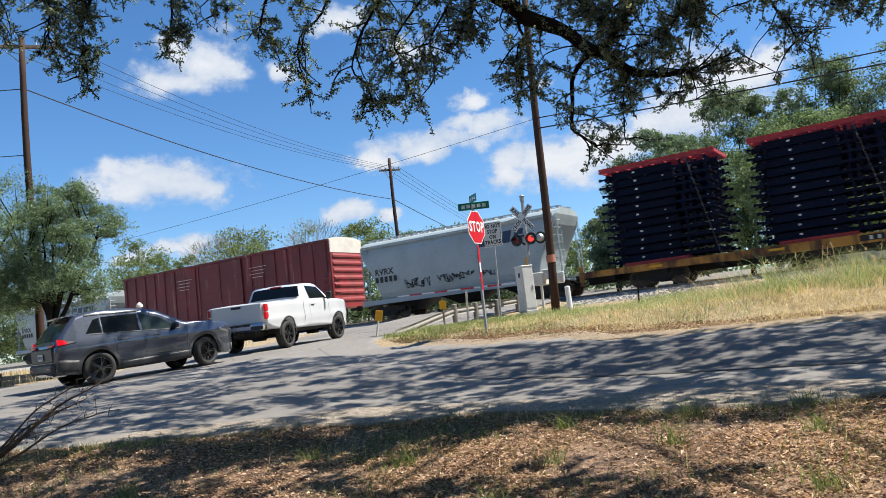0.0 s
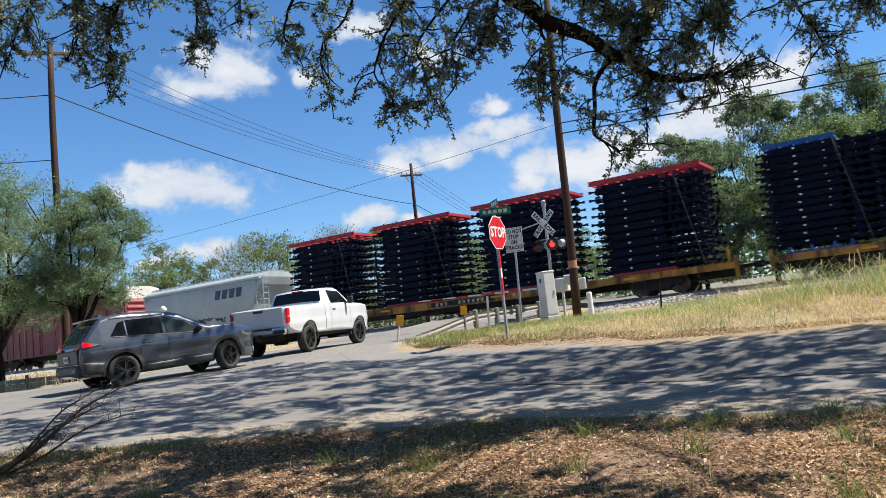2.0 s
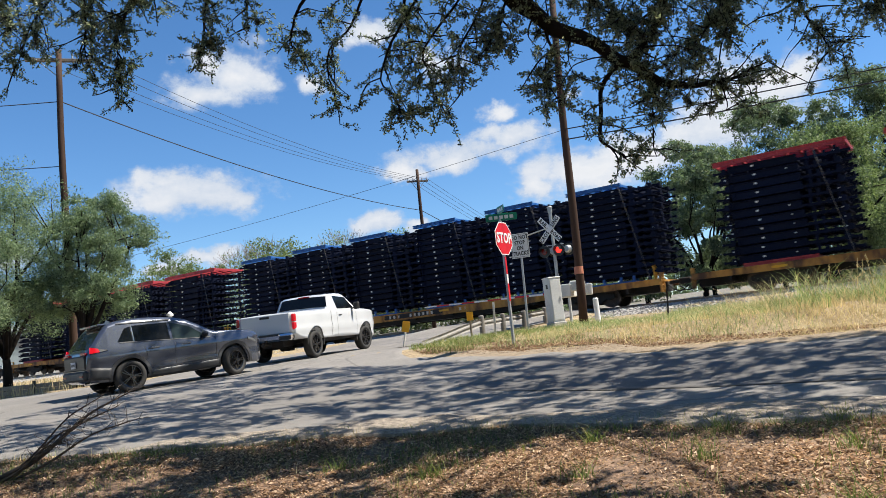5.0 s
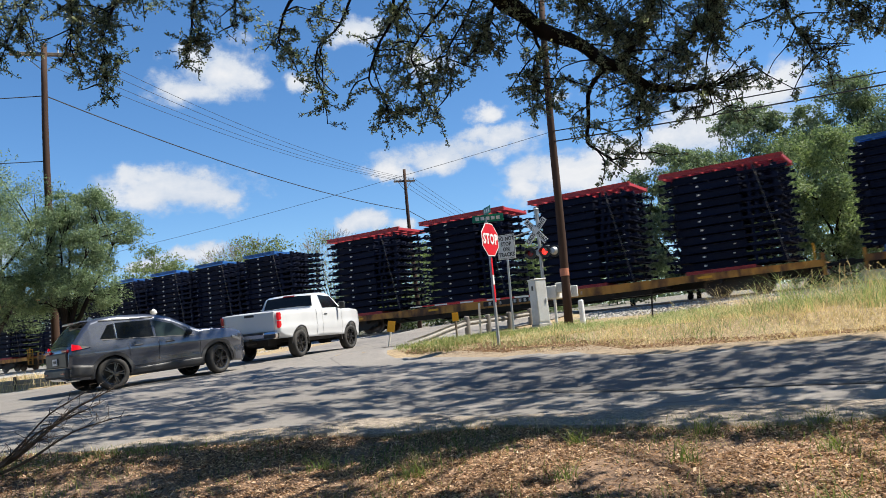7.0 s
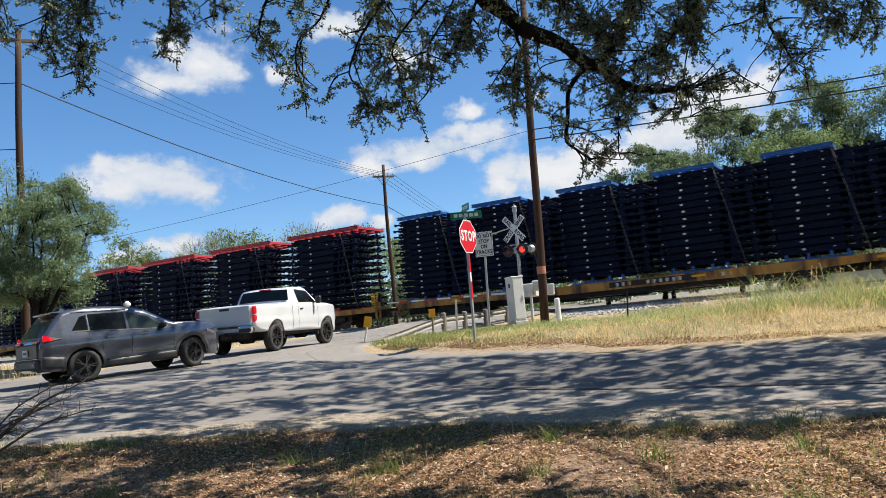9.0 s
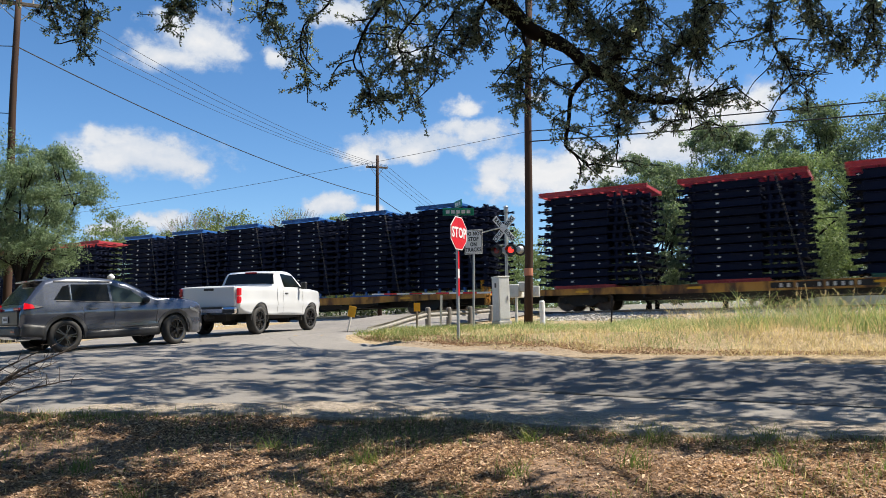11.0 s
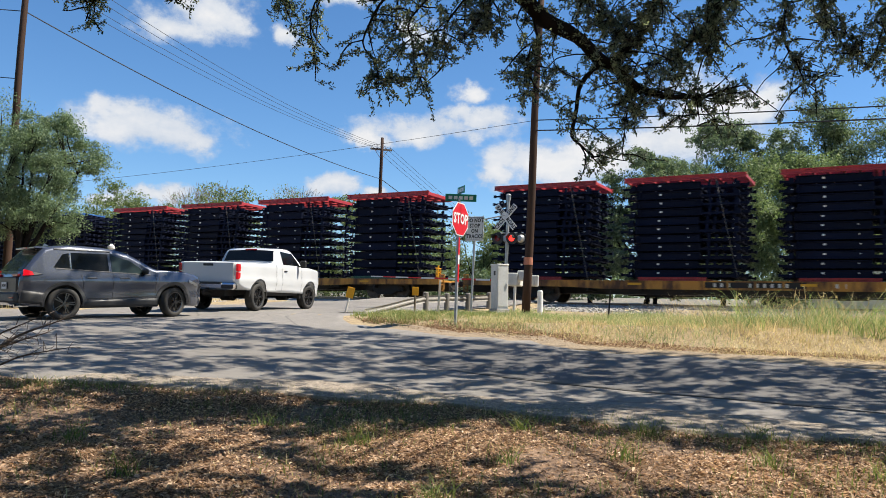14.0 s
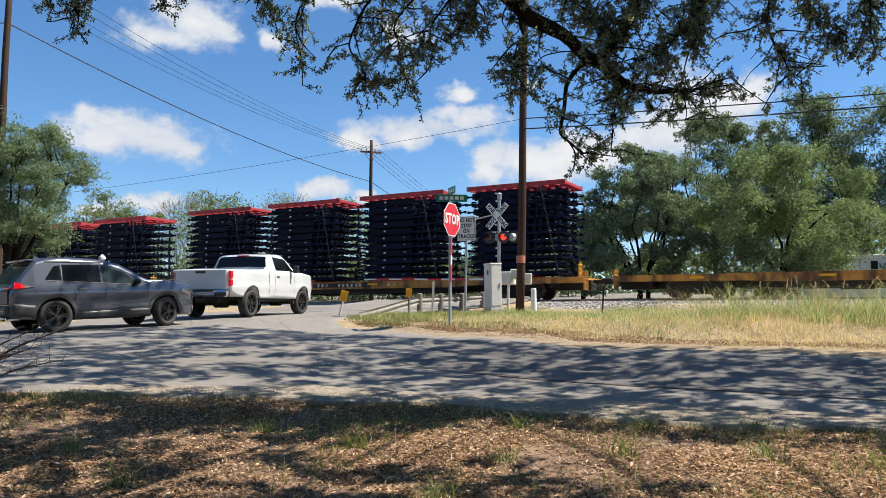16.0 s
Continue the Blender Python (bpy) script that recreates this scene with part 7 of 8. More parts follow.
# the live oak overhead: trunk behind the camera, limbs reaching over the road
def overhead_oak():
    t = thing("live_oak", "large live oak whose leafy limbs hang over the road", "tree", at=pose(0, 0, 0))
    rr = random.Random(8)
    bm = bmesh.new()
    limb_rings(bm, [(9.4, 0.0, -0.4), (9.2, 0.2, 1.5), (8.8, 0.5, 3.4)], 0.52, 0.42, 14, 0.35)
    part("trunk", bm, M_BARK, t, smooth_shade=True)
    limbs = [
        # path, radius at start and end
        ([(8.8, 0.5, 3.4), (6.0, 2.4, 6.3), (3.0, 4.4, 7.5), (0.6, 5.6, 6.7), (0.5, 7.4, 6.1), (0.75, 8.9, 5.55), (1.2, 9.0, 5.18), (1.71, 9.0, 4.9), (2.03, 9.0, 4.61), (2.32, 9.0, 4.38), (2.57, 9.0, 4.24), (2.95, 9.05, 4.2), (3.31, 9.1, 4.26), (3.77, 9.1, 4.42)], 0.17, 0.008),
        ([(2.0, 9.0, 4.6), (1.85, 9.0, 4.4), (1.67, 8.95, 4.08), (1.67, 8.95, 3.65), (1.78, 8.95, 3.5), (1.89, 8.95, 3.42)], 0.034, 0.011),
        ([(1.89, 8.95, 3.42), (2.1, 8.95, 3.40), (2.33, 8.95, 3.46)], 0.011, 0.004),
        ([(1.8, 5.0, 6.9), (2.6, 8.0, 6.2), (2.65, 9.0, 5.58), (2.59, 9.0, 5.3), (2.38, 9.0, 4.84), (2.1, 9.0, 4.6)], 0.030, 0.034),
        ([(3.2, 5.0, 7.0), (4.0, 8.0, 6.6), (4.28, 9.4, 5.79), (4.3, 9.4, 5.32), (4.47, 9.4, 4.99), (4.59, 9.4, 4.6), (4.81, 9.4, 4.51)], 0.028, 0.007),
        ([(4.0, 6.0, 7.0), (5.2, 8.6, 6.7), (5.82, 9.6, 5.92), (5.84, 9.6, 5.13)], 0.024, 0.008),
        ([(0.6, 4.0, 6.3), (0.0, 7.5, 6.6), (-0.3, 9.5, 5.9), (-0.8, 9.5, 5.4), (-0.9, 9.5, 4.9), (-0.75, 9.5, 4.55), (-0.7, 9.5, 4.3)], 0.024, 0.007),
        ([(0.5, 7.4, 6.1), (0.3, 9.0, 5.7), (-0.35, 9.4, 5.2), (-0.3, 9.4, 4.75), (-0.1, 9.4, 4.4)], 0.019, 0.006),
        ([(0.5, 7.4, 6.1), (0.6, 8.6, 5.6), (0.1, 9.0, 4.9), (0.1, 9.0, 4.4)], 0.019, 0.006),
        ([(0.0, 7.5, 6.6), (-1.2, 9.8, 5.9), (-1.5, 9.8, 5.5), (-1.6, 9.8, 5.1), (-1.6, 9.8, 4.8)], 0.019, 0.006),
        ([(0.6, 4.0, 6.3), (-2.0, 7.0, 7.6), (-3.1, 10.0, 6.9), (-3.4, 10.0, 6.2), (-3.4, 10.0, 5.6)], 0.034, 0.007),
        ([(-2.0, 7.0, 7.6), (-4.0, 10.0, 7.0), (-4.5, 10.0, 6.3), (-4.6, 10.0, 5.2)], 0.023, 0.006),
        ([(-2.0, 7.0, 7.6), (-5.2, 10.0, 7.2), (-5.7, 10.0, 6.6), (-6.0, 10.0, 5.8)], 0.023, 0.006),
        ([(-2.0, 7.0, 7.6), (-2.7, 10.0, 6.8), (-2.7, 10.0, 6.0)], 0.018, 0.006),
        ([(0.5, 7.4, 6.1), (0.8, 8.8, 5.6), (0.7, 8.9, 5.3), (0.4, 9.0, 4.9)], 0.025, 0.007),
        ([(2.6, 8.0, 6.2), (3.42, 9.2, 5.68), (3.37, 9.2, 5.22), (3.12, 9.2, 4.93), (2.94, 9.2, 4.58)], 0.025, 0.007),
        ([(4.0, 8.0, 6.6), (3.6, 9.5, 6.0), (3.6, 9.4, 5.4), (3.3, 9.3, 4.7)], 0.025, 0.007),
        ([(5.2, 8.6, 6.7), (4.97, 9.6, 5.9), (5.09, 9.6, 5.36), (5.53, 9.6, 5.06)], 0.025, 0.007),
        ([(2.27, 9.0, 4.4), (2.32, 9.0, 4.1), (2.31, 9.0, 3.65)], 0.016, 0.005),
        ([(5.2, 8.6, 6.7), (6.0, 9.8, 6.2), (5.9, 9.8, 5.7), (5.8, 9.8, 5.1)], 0.025, 0.007),
        ([(0.5, 7.4, 6.1), (1.6, 9.0, 5.6), (1.9, 9.1, 5.3), (2.3, 9.2, 5.0)], 0.025, 0.007),
        ([(0.0, 7.5, 6.6), (-2.0, 9.8, 6.0), (-2.1, 9.8, 5.7), (-1.9, 9.8, 5.4)], 0.025, 0.007),
        ([(-4.0, 10.0, 7.0), (-4.8, 10.0, 7.2), (-5.0, 10.0, 6.5), (-4.9, 10.0, 5.7)], 0.025, 0.007),
        ([(-5.2, 10.0, 7.2), (-6.2, 10.0, 7.2), (-6.2, 10.0, 6.3)], 0.025, 0.007),
        ([(0.0, 7.5, 6.6), (-0.5, 9.6, 5.9), (-0.5, 9.6, 5.3), (-0.4, 9.6, 4.9)], 0.025, 0.007),
        ([(2.6, 8.0, 6.2), (2.2, 9.2, 5.9), (1.5, 9.2, 5.6)], 0.025, 0.007),
        ([(4.0, 8.0, 6.6), (4.8, 9.5, 6.0), (5.0, 9.5, 5.5)], 0.025, 0.007),
        ([(8.8, 0.5, 3.4), (7.0, 2.6, 6.2), (5.0, 3.6, 6.9), (3.2, 5.0, 7.0)], 0.10, 0.04),
        ([(5.0, 3.6, 6.9), (4.6, 5.0, 7.0), (4.0, 6.0, 7.0)], 0.03, 0.03),
        ([(3.0, 4.4, 7.5), (1.8, 5.0, 6.9)], 0.10, 0.08),
        ([(3.0, 4.4, 7.5), (1.6, 4.3, 6.9), (0.6, 4.0, 6.3)], 0.10, 0.08),
        ([(7.0, 2.6, 6.2), (9.0, 7.0, 9.4), (11.5, 12.0, 11.2)], 0.04, 0.015),
        ([(8.8, 0.5, 3.4), (10.5, 1.8, 7.2), (13.0, 4.5, 9.0)], 0.04, 0.015),
        ([(7.0, 2.6, 6.2), (7.0, 8.4, 9.2), (6.0, 13.0, 11.2)], 0.04, 0.015),
        ([(3.0, 4.4, 7.5), (-1.5, 3.6, 7.9), (-5.0, 4.6, 8.2)], 0.06, 0.015),
        ([(3.07, 9.05, 4.22), (3.12, 9.05, 4.05), (3.17, 9.05, 3.86)], 0.012, 0.004),
        ([(1.2, 9.0, 5.18), (1.25, 9.0, 4.8), (1.1, 9.0, 4.5), (1.25, 9.0, 4.15)], 0.018, 0.006),
    ]
    twig_bm = bmesh.new()
    twig_segs = []
    leaf_pts, leaf_ways = [], []
    # how thickly each limb is clothed from where it comes into view
    dense = {0: (0.40, 179), 1: (0.25, 31), 2: (0.2, 8), 3: (0.3, 133), 4: (0.35, 86), 5: (0.35, 78), 6: (0.28, 74), 7: (0.16, 58), 8: (0.21, 55), 9: (0.21, 47), 10: (0.28, 120), 11: (0.16, 165), 12: (0.16, 95), 13: (0.16, 52),
             14: (0.31, 70), 15: (0.31, 101), 16: (0.31, 78), 17: (0.31, 70), 18: (0.1, 34), 19: (0.31, 62), 20: (0.31, 78), 21: (0.36, 39), 22: (0.26, 125), 23: (0.26, 70), 24: (0.31, 47), 25: (0.26, 62), 26: (0.26, 55), 35: (0.2, 16), 36: (0.2, 62)}
    for i, (path, r0, r1) in enumerate(limbs):
        bm = bmesh.new()
        sm = limb_rings(bm, path, r0, r1, 10 if r0 > 0.1 else 7, 0.5, 0.09 if r0 > 0.1 else 0.16)
        bmesh.ops.recalc_face_normals(bm, faces=bm.faces)
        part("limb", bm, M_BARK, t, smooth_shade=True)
        if i not in dense:
            continue
        start, count = dense[i]
        n = len(sm) - 1
        wide = 1.2 if i in (0, 3, 4, 5) else 0.85
        sprays = []
        for k in range(count // 5):
            u = start + (1 - start) * (k + rr.random()) / (count // 5)
            j = min(n - 1, int(u * n))
            p = sm[j].lerp(sm[j + 1], u * n - j)
            along = (sm[j + 1] - sm[j]).normalized()
            d = (Vector((rr.gauss(0, 1.0), rr.gauss(0, 0.6), rr.gauss(0.0, 0.55))) + along * 0.5).normalized()
            ln = rr.uniform(0.30, 0.85) * wide * (1.15 - 0.55 * u)
            pts = [p]
            for _ in range(3):
                d = (d + Vector((rr.gauss(0, 0.25), rr.gauss(0, 0.25), rr.gauss(-0.10, 0.22)))).normalized()
                pts.append(pts[-1] + d * ln / 3)
            limb_rings(twig_bm, pts, 0.012, 0.005, 4, 0.3)
            sprays.append(pts)
        for k in range(count):
            pts = rr.choice(sprays) if rr.random() < 0.8 else [sm[int((start + (1 - start) * rr.random()) * n)], sm[n]][:1] * 2
            j = rr.randint(0, len(pts) - 2)
            p = pts[j].lerp(pts[j + 1], rr.random())
            d = Vector((rr.gauss(0, 1), rr.gauss(0, 0.9), rr.gauss(-0.12, 0.8))).normalized()
            ln = rr.uniform(0.16, 0.42)
            way = [p]
            for _ in range(3):
                d = (d + Vector((rr.gauss(0, 0.4), rr.gauss(0, 0.4), rr.gauss(-0.10, 0.4)))).normalized()
                way.append(way[-1] + d * ln / 3)
            for a, b in zip(way, way[1:]):
                twig_segs.append((*a, *b))
                for _ in range(3):
                    # a rosette of leaves round the twig
                    w = a.lerp(b, rr.random())
                    lead = (b - a).normalized()
                    for _ in range(rr.randint(4, 6)):
                        out = (Vector((rr.gauss(0, 1), rr.gauss(0, 1), rr.gauss(0, 1))).normalized() + lead * 0.35).normalized()
                        leaf_pts.append(w + out * rr.uniform(0.014, 0.048))
                        leaf_ways.append(out)
    # dark tufts of ball moss on the limbs
    moss = []
    for _ in range(150):
        c = Vector(twig_segs[rr.randrange(len(twig_segs))][:3])
        for _ in range(34):
            d = Vector((rr.gauss(0, 1), rr.gauss(0, 1), rr.gauss(-0.3, 1))).normalized() * rr.uniform(0.03, 0.085)
            moss.append((*c, *(c + d)))
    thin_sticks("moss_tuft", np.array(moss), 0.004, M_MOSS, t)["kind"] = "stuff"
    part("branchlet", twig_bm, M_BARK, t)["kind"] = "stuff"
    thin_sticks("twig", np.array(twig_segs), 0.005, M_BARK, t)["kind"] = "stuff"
    lo = leaf_cloud("foliage", np.array([tuple(p) for p in leaf_pts]), 0.033, 0.58, M_LEAF_OAK, t, ways=np.array([tuple(p) for p in leaf_ways]))
    lo["kind"] = "stuff"
    # unseen high crown above the picture, its clumps placed to dapple road and ground
    toward = Vector((math.sin(_a) * math.cos(_e), math.cos(_a) * math.cos(_e), math.sin(_e)))
    pts = []
    made = 0
    while made < 4700:
        s, q = rr.uniform(-12, 26), rr.uniform(-7, 13.6)
        gx, gy = xy(s, q)
        if gx < -9 or gx > 9.5 or gy < -2:
            continue
        lit = noise.noise((gx * 0.22, gy * 0.62, 5.0)) + 0.55 * noise.noise((gx * 0.7, gy * 1.5, 8.0)) + 0.35 * noise.noise((gx * 1.8, gy * 3.0, 2.0))
        edge = road_near(s) - q
        if edge > 1.0:
            lit += 0.43 - 1.45 * smooth((gx + 1.5) / 4.5)
        elif edge > 0:
            lit += 0.25
        elif gx > -1.0:
            lit += 0.45
        lit -= 0.55 * math.exp(-((gx - 2.4) / 1.7) ** 2 - ((gy - 6.5) / 1.5) ** 2)
        if lit < -0.30:
            continue
        z = rr.uniform(4.6, 6.0)
        p = Vector((gx, gy, ground(gx, gy))) + toward * (z / toward.z)
        need = 2.6 + 0.58 * max(0, p.y)
        if p.z < need:
            p = Vector((gx, gy, ground(gx, gy))) + toward * ((need - ground(gx, gy) + rr.uniform(0.1, 1.0)) / toward.z)
        made += 1
        r = rr.uniform(0.13, 0.36) * (0.75 if edge > 1.0 else 1.0)
        c = unit(RNG.normal(size=(17, 3))) * (RNG.random((17, 1)) ** 0.5) * r
        c[:, 2] *= 0.6
        pts.append(c + np.array(p))
    # unseen clumps added above the great limb to keep it in shade
    for _ in range(150):
        c = Vector(limbs[0][0][rr.randint(4, 11)]) + Vector((rr.gauss(0, 0.3), rr.gauss(0, 0.3), 0))
        p = c + toward * (rr.uniform(2.6, 4.2) / toward.z)
        if p.z < 2.6 + 0.58 * p.y:
            p = c + toward * ((2.8 + 0.58 * p.y - c.z) / toward.z)
        r = rr.uniform(0.15, 0.35)
        pts.append(unit(RNG.normal(size=(17, 3))) * (RNG.random((17, 1)) ** 0.5) * r + np.array(p))
    # unseen crown added behind and beside the trunk to hold back sky light
    broad = []
    for _ in range(1800):
        p = np.array([rr.uniform(-13, 17), rr.uniform(-15, -0.5), 0.0])
        p[2] = 4.6 + 5.0 * rr.random() * (1 - ((p[0] - 3) / 17) ** 2)
        broad.append(unit(RNG.normal(size=(18, 3))) * RNG.random((18, 1)) ** 0.5 * rr.uniform(0.4, 0.75) + p)
    for _ in range(900):
        p = np.array([rr.uniform(-16, -4.5), rr.uniform(-1, 7.5), 0.0])
        p[2] = max(7.2, 2.6 + 0.72 * math.hypot(p[0], p[1])) + 3.0 * rr.random()
        broad.append(unit(RNG.normal(size=(18, 3))) * RNG.random((18, 1)) ** 0.5 * rr.uniform(0.4, 0.8) + p)
    leaf_cloud("unseen_screen_foliage", np.concatenate(broad), 0.26, 0.7, M_LEAF_OAK, t, 0.1)["kind"] = "stuff"
    hi = leaf_cloud("unseen_shade_foliage", np.concatenate(pts), 0.142, 0.7, M_LEAF_OAK, t, 0.1)
    hi["kind"] = "stuff"
    return t


overhead_oak()


# grass and litter
def blades(name, roots, heights, width, material, lean, label, category="grass", segs=2):
    n = len(roots)
    a = RNG.uniform(0, 2 * math.pi, n)
    out = np.stack([np.cos(a), np.sin(a), np.zeros(n)], 1)
    b = RNG.uniform(0, 2 * math.pi, n)
    side = np.stack([np.cos(b), np.sin(b), np.zeros(n)], 1)
    ln = RNG.uniform(0.2, 1.0, (n, 1)) * lean
    h = heights[:, None]
    up = np.array([[0, 0, 1.0]])
    rows = []
    for k in range(segs):
        t = k / segs
        c = roots + up * h * t * (1 - 0.15 * t * ln) + out * h * ln * t * t
        w = width * (1 - 0.6 * t)
        rows.append((c - side * w / 2, c + side * w / 2))
    tip = roots + up * h * (1 - 0.25 * ln) + out * h * ln
    m = 2 * segs + 1
    v = np.empty((n, m, 3))
    for k, (l, r) in enumerate(rows):
        v[:, 2 * k], v[:, 2 * k + 1] = l, r
    v[:, -1] = tip
    base = np.arange(n) * m
    tri = []
    for k in range(segs - 1):
        tri.append(np.stack([base + 2 * k, base + 2 * k + 1, base + 2 * k + 3], 1))
        tri.append(np.stack([base + 2 * k, base + 2 * k + 3, base + 2 * k + 2], 1))
    tri.append(np.stack([base + 2 * segs - 2, base + 2 * segs - 1, base + 2 * segs], 1))
    f = np.concatenate(tri)
    me = bpy.data.meshes.new(name)
    me.vertices.add(n * m)
    me.vertices.foreach_set("co", v.ravel())
    me.loops.add(len(f) * 3)
    me.loops.foreach_set("vertex_index", f.ravel())
    me.polygons.add(len(f))
    me.polygons.foreach_set("loop_start", np.arange(len(f)) * 3)
    me.update(calc_edges=True)
    return tagged(part(name, me, material), label, category, kind="stuff")


def flat_leaves(name, r, l0, l1, material, label):
    """Dry leaves lying on the ground, a little curled."""
    n = len(r)
    a = RNG.uniform(0, 2 * math.pi, n)
    d = np.stack([np.cos(a), np.sin(a), RNG.normal(0, 0.32, n)], 1)
    e = np.stack([-np.sin(a), np.cos(a), RNG.normal(0, 0.5, n)], 1)
    L = l0 + (l1 - l0) * RNG.random((n, 1)) ** 1.8
    rise = np.array([0, 0, 0.006])
    lit = np.stack([r - d * L, r + e * L * 0.36 + rise, r + d * L, r - e * L * 0.36 + rise], 1)
    i = np.arange(n) * 4
    f = np.concatenate([np.stack([i, i + 1, i + 2], 1), np.stack([i, i + 2, i + 3], 1)])
    me = bpy.data.meshes.new(name)
    me.from_pydata(lit.reshape(-1, 3).tolist(), [], f.tolist())
    return tagged(part(name, me, material), label, "leaf litter", kind="stuff")


def ground_bump(x, y):
    s, q = sq(x, y)
    dz = 0.0
    if -12 < q < 32 and -30 < s < 45 and not on_road(s, q, 0.6):
        dz = 0.10 * (noise.noise((x * 0.35, y * 0.35, 0)) + 0.4 * noise.noise((x * 1.1, y * 1.1, 3)))
    return ground_sq(s, q) + dz


def scatter(count, s0, s1, q0, q1, keep):
    rr = random.Random(count)
    out = []
    tries = 0
    while len(out) < count and tries < count * 12:
        tries += 1
        s, q = rr.uniform(s0, s1), rr.uniform(q0, q1)
        if keep(s, q, rr):
            x, y = xy(s, q)
            out.append((x, y, ground_bump(x, y) - 0.01))
    return np.array(out)


def verge_dry(s, q, rr):
    if q < road_far(s) + 0.5 + 0.4 * noise.noise((s * 0.8, 3, 0)) or s > 13.3:
        return False
    return rr.random() < (0.7 + 0.7 * noise.noise((s * 0.5, q * 0.5, 1))) * (1 - 0.75 * smooth((s - 9.2) / 2.0)) * (1 - 0.7 * smooth((s - 5.0) / 2.0) * smooth((road_far(s) + 2.2 - q) / 0.8))


r = np.concatenate([scatter(44000, -14, 13.2, 13.9, 18, verge_dry), scatter(14000, -14, 13.2, 18, 29.6, verge_dry)])
patch = np.array([0.75 + 0.9 * noise.noise((p[0] * 0.9, p[1] * 0.9, 3)) for p in r])
blades("dry_grass", r, RNG.uniform(0.04, 0.20, len(r)) * patch.clip(0.3) + 0.14 * (RNG.random(len(r)) < 0.15), 0.010, M_GRASS_DRY, 1.9, "short dry straw-coloured grass on the verge")
r = scatter(40000, -14, 13.2, 14.4, 29.5, lambda s, q, rr: q > road_far(s) + 0.8 and rr.random() < 0.34 + 1.3 * noise.noise((s * 0.35 + 9, q * 0.35, 4)))
blades("green_grass", r, RNG.uniform(0.06, 0.30, len(r)), 0.009, M_GRASS_MIX, 1.3, "patches of fresh green grass in the verge")
heart = scatter(185, -9, 3.9, 15.4, 20.5, lambda s, q, rr: rr.random() < smooth((3.9 - s) / 4.0) * smooth((q - 15.2) / 1.5) * (0.40 + 0.9 * noise.noise((s * 0.8, q * 0.8, 7))))
r = np.repeat(heart, 60, axis=0) + RNG.normal(size=(len(heart) * 60, 3)) * np.array([0.16, 0.16, 0.0])
tall = np.repeat(RNG.uniform(0.38, 1.15, len(heart)), 60) * RNG.uniform(0.25, 1.0, len(r))
blades("tall_grass", r, tall, 0.0125, M_GRASS_MIX, 1.25, "tall rank green grass in ragged clumps", segs=4)


def seed_stalks(name, roots, h0, h1, label):
    """Tall arching stems, each with a loose drooping seed head."""
    rr = random.Random(31)
    vs, fs = [], []
    for x, y, z in roots:
        h, a, lean = rr.uniform(h0, h1), rr.uniform(0, 6.28), rr.uniform(0.05, 0.5)
        def stem(t):
            return Vector((x + math.cos(a) * h * lean * t * t, y + math.sin(a) * h * lean * t * t, z + h * t * (1 - 0.2 * lean * t)))
        for k in range(5):
            p, q = stem(k / 5), stem((k + 1) / 5)
            w = 0.006 * (1 - 0.1 * k)
            for d in (Vector((w, 0, 0)), Vector((0, w, 0))):
                i = len(vs)
                vs.extend((p - d, p + d, q + d, q - d))
                fs.append((i, i + 1, i + 2, i + 3))
        for _ in range(26):
            p = stem(rr.uniform(0.80, 1.0))
            g = Vector((rr.gauss(0, 0.6) + math.cos(a) * lean, rr.gauss(0, 0.6) + math.sin(a) * lean, rr.uniform(-0.3, 0.9))) * rr.uniform(0.015, 0.042)
            e = Vector((rr.gauss(0, 1), rr.gauss(0, 1), rr.gauss(0, 1))).normalized() * 0.008
            i = len(vs)
            vs.extend((p - e * 0.3, p + g * 0.6 + e, p + g, p + g * 0.6 - e))
            fs.append((i, i + 1, i + 2, i + 3))
    me = bpy.data.meshes.new(name)
    me.from_pydata([tuple(v) for v in vs], [], fs)
    return tagged(part(name, me, M_GRASS_DRY), label, "grass", kind="stuff")


seed_stalks("seed_stalks", scatter(75, -9, 3.6, 15.6, 20.5, lambda s, q, rr: rr.random() < smooth((5.0 - s) / 4)), 0.55, 1.0, "pale arching seed stalks above the tall grass")
r = scatter(2200, -8, 5.5, 15.4, 21, lambda s, q, rr: rr.random() < 0.4 * smooth((6.0 - s) / 4) + 0.8 * noise.noise((s * 0.6, q * 0.6, 2)))
blades("tall_straw", r, RNG.uniform(0.3, 0.95, len(r)), 0.008, M_GRASS_DRY, 1.1, "tall pale dry stalks among the grass", segs=4)
r = scatter(9000, -14, 12.5, 14.0, 15.6, lambda s, q, rr: road_far(s) + 0.25 < q < road_far(s) + 1.1)
r = np.concatenate([r, scatter(6000, 5.5, 11.0, 14.0, 20, lambda s, q, rr: road_far(s) + 0.2 < q < road_far(s) + 0.9 + 1.3 * smooth((s - 5.5) / 2.5) and rr.random() < 0.6 + 0.8 * noise.noise((s, q, 15)))])
r[:, 2] += 0.02
flat_leaves("verge_litter", r, 0.02, 0.045, M_LITTER_PALE, "brown fallen leaves along the far road edge")
r = scatter(9000, 9.4, 13.6, 14.8, 25, lambda s, q, rr: q > road_far(s) + 0.2 and rr.random() < 0.7)
blades("kerb_grass", r, RNG.uniform(0.06, 0.24, len(r)), 0.011, M_GRASS_GREEN, 1.2, "green grass round the guardrail end")
r = scatter(3000, 21.6, 34, 12, 31, lambda s, q, rr: q > road_far(s) + 0.3 and not (s < 30 and q > 15.5))
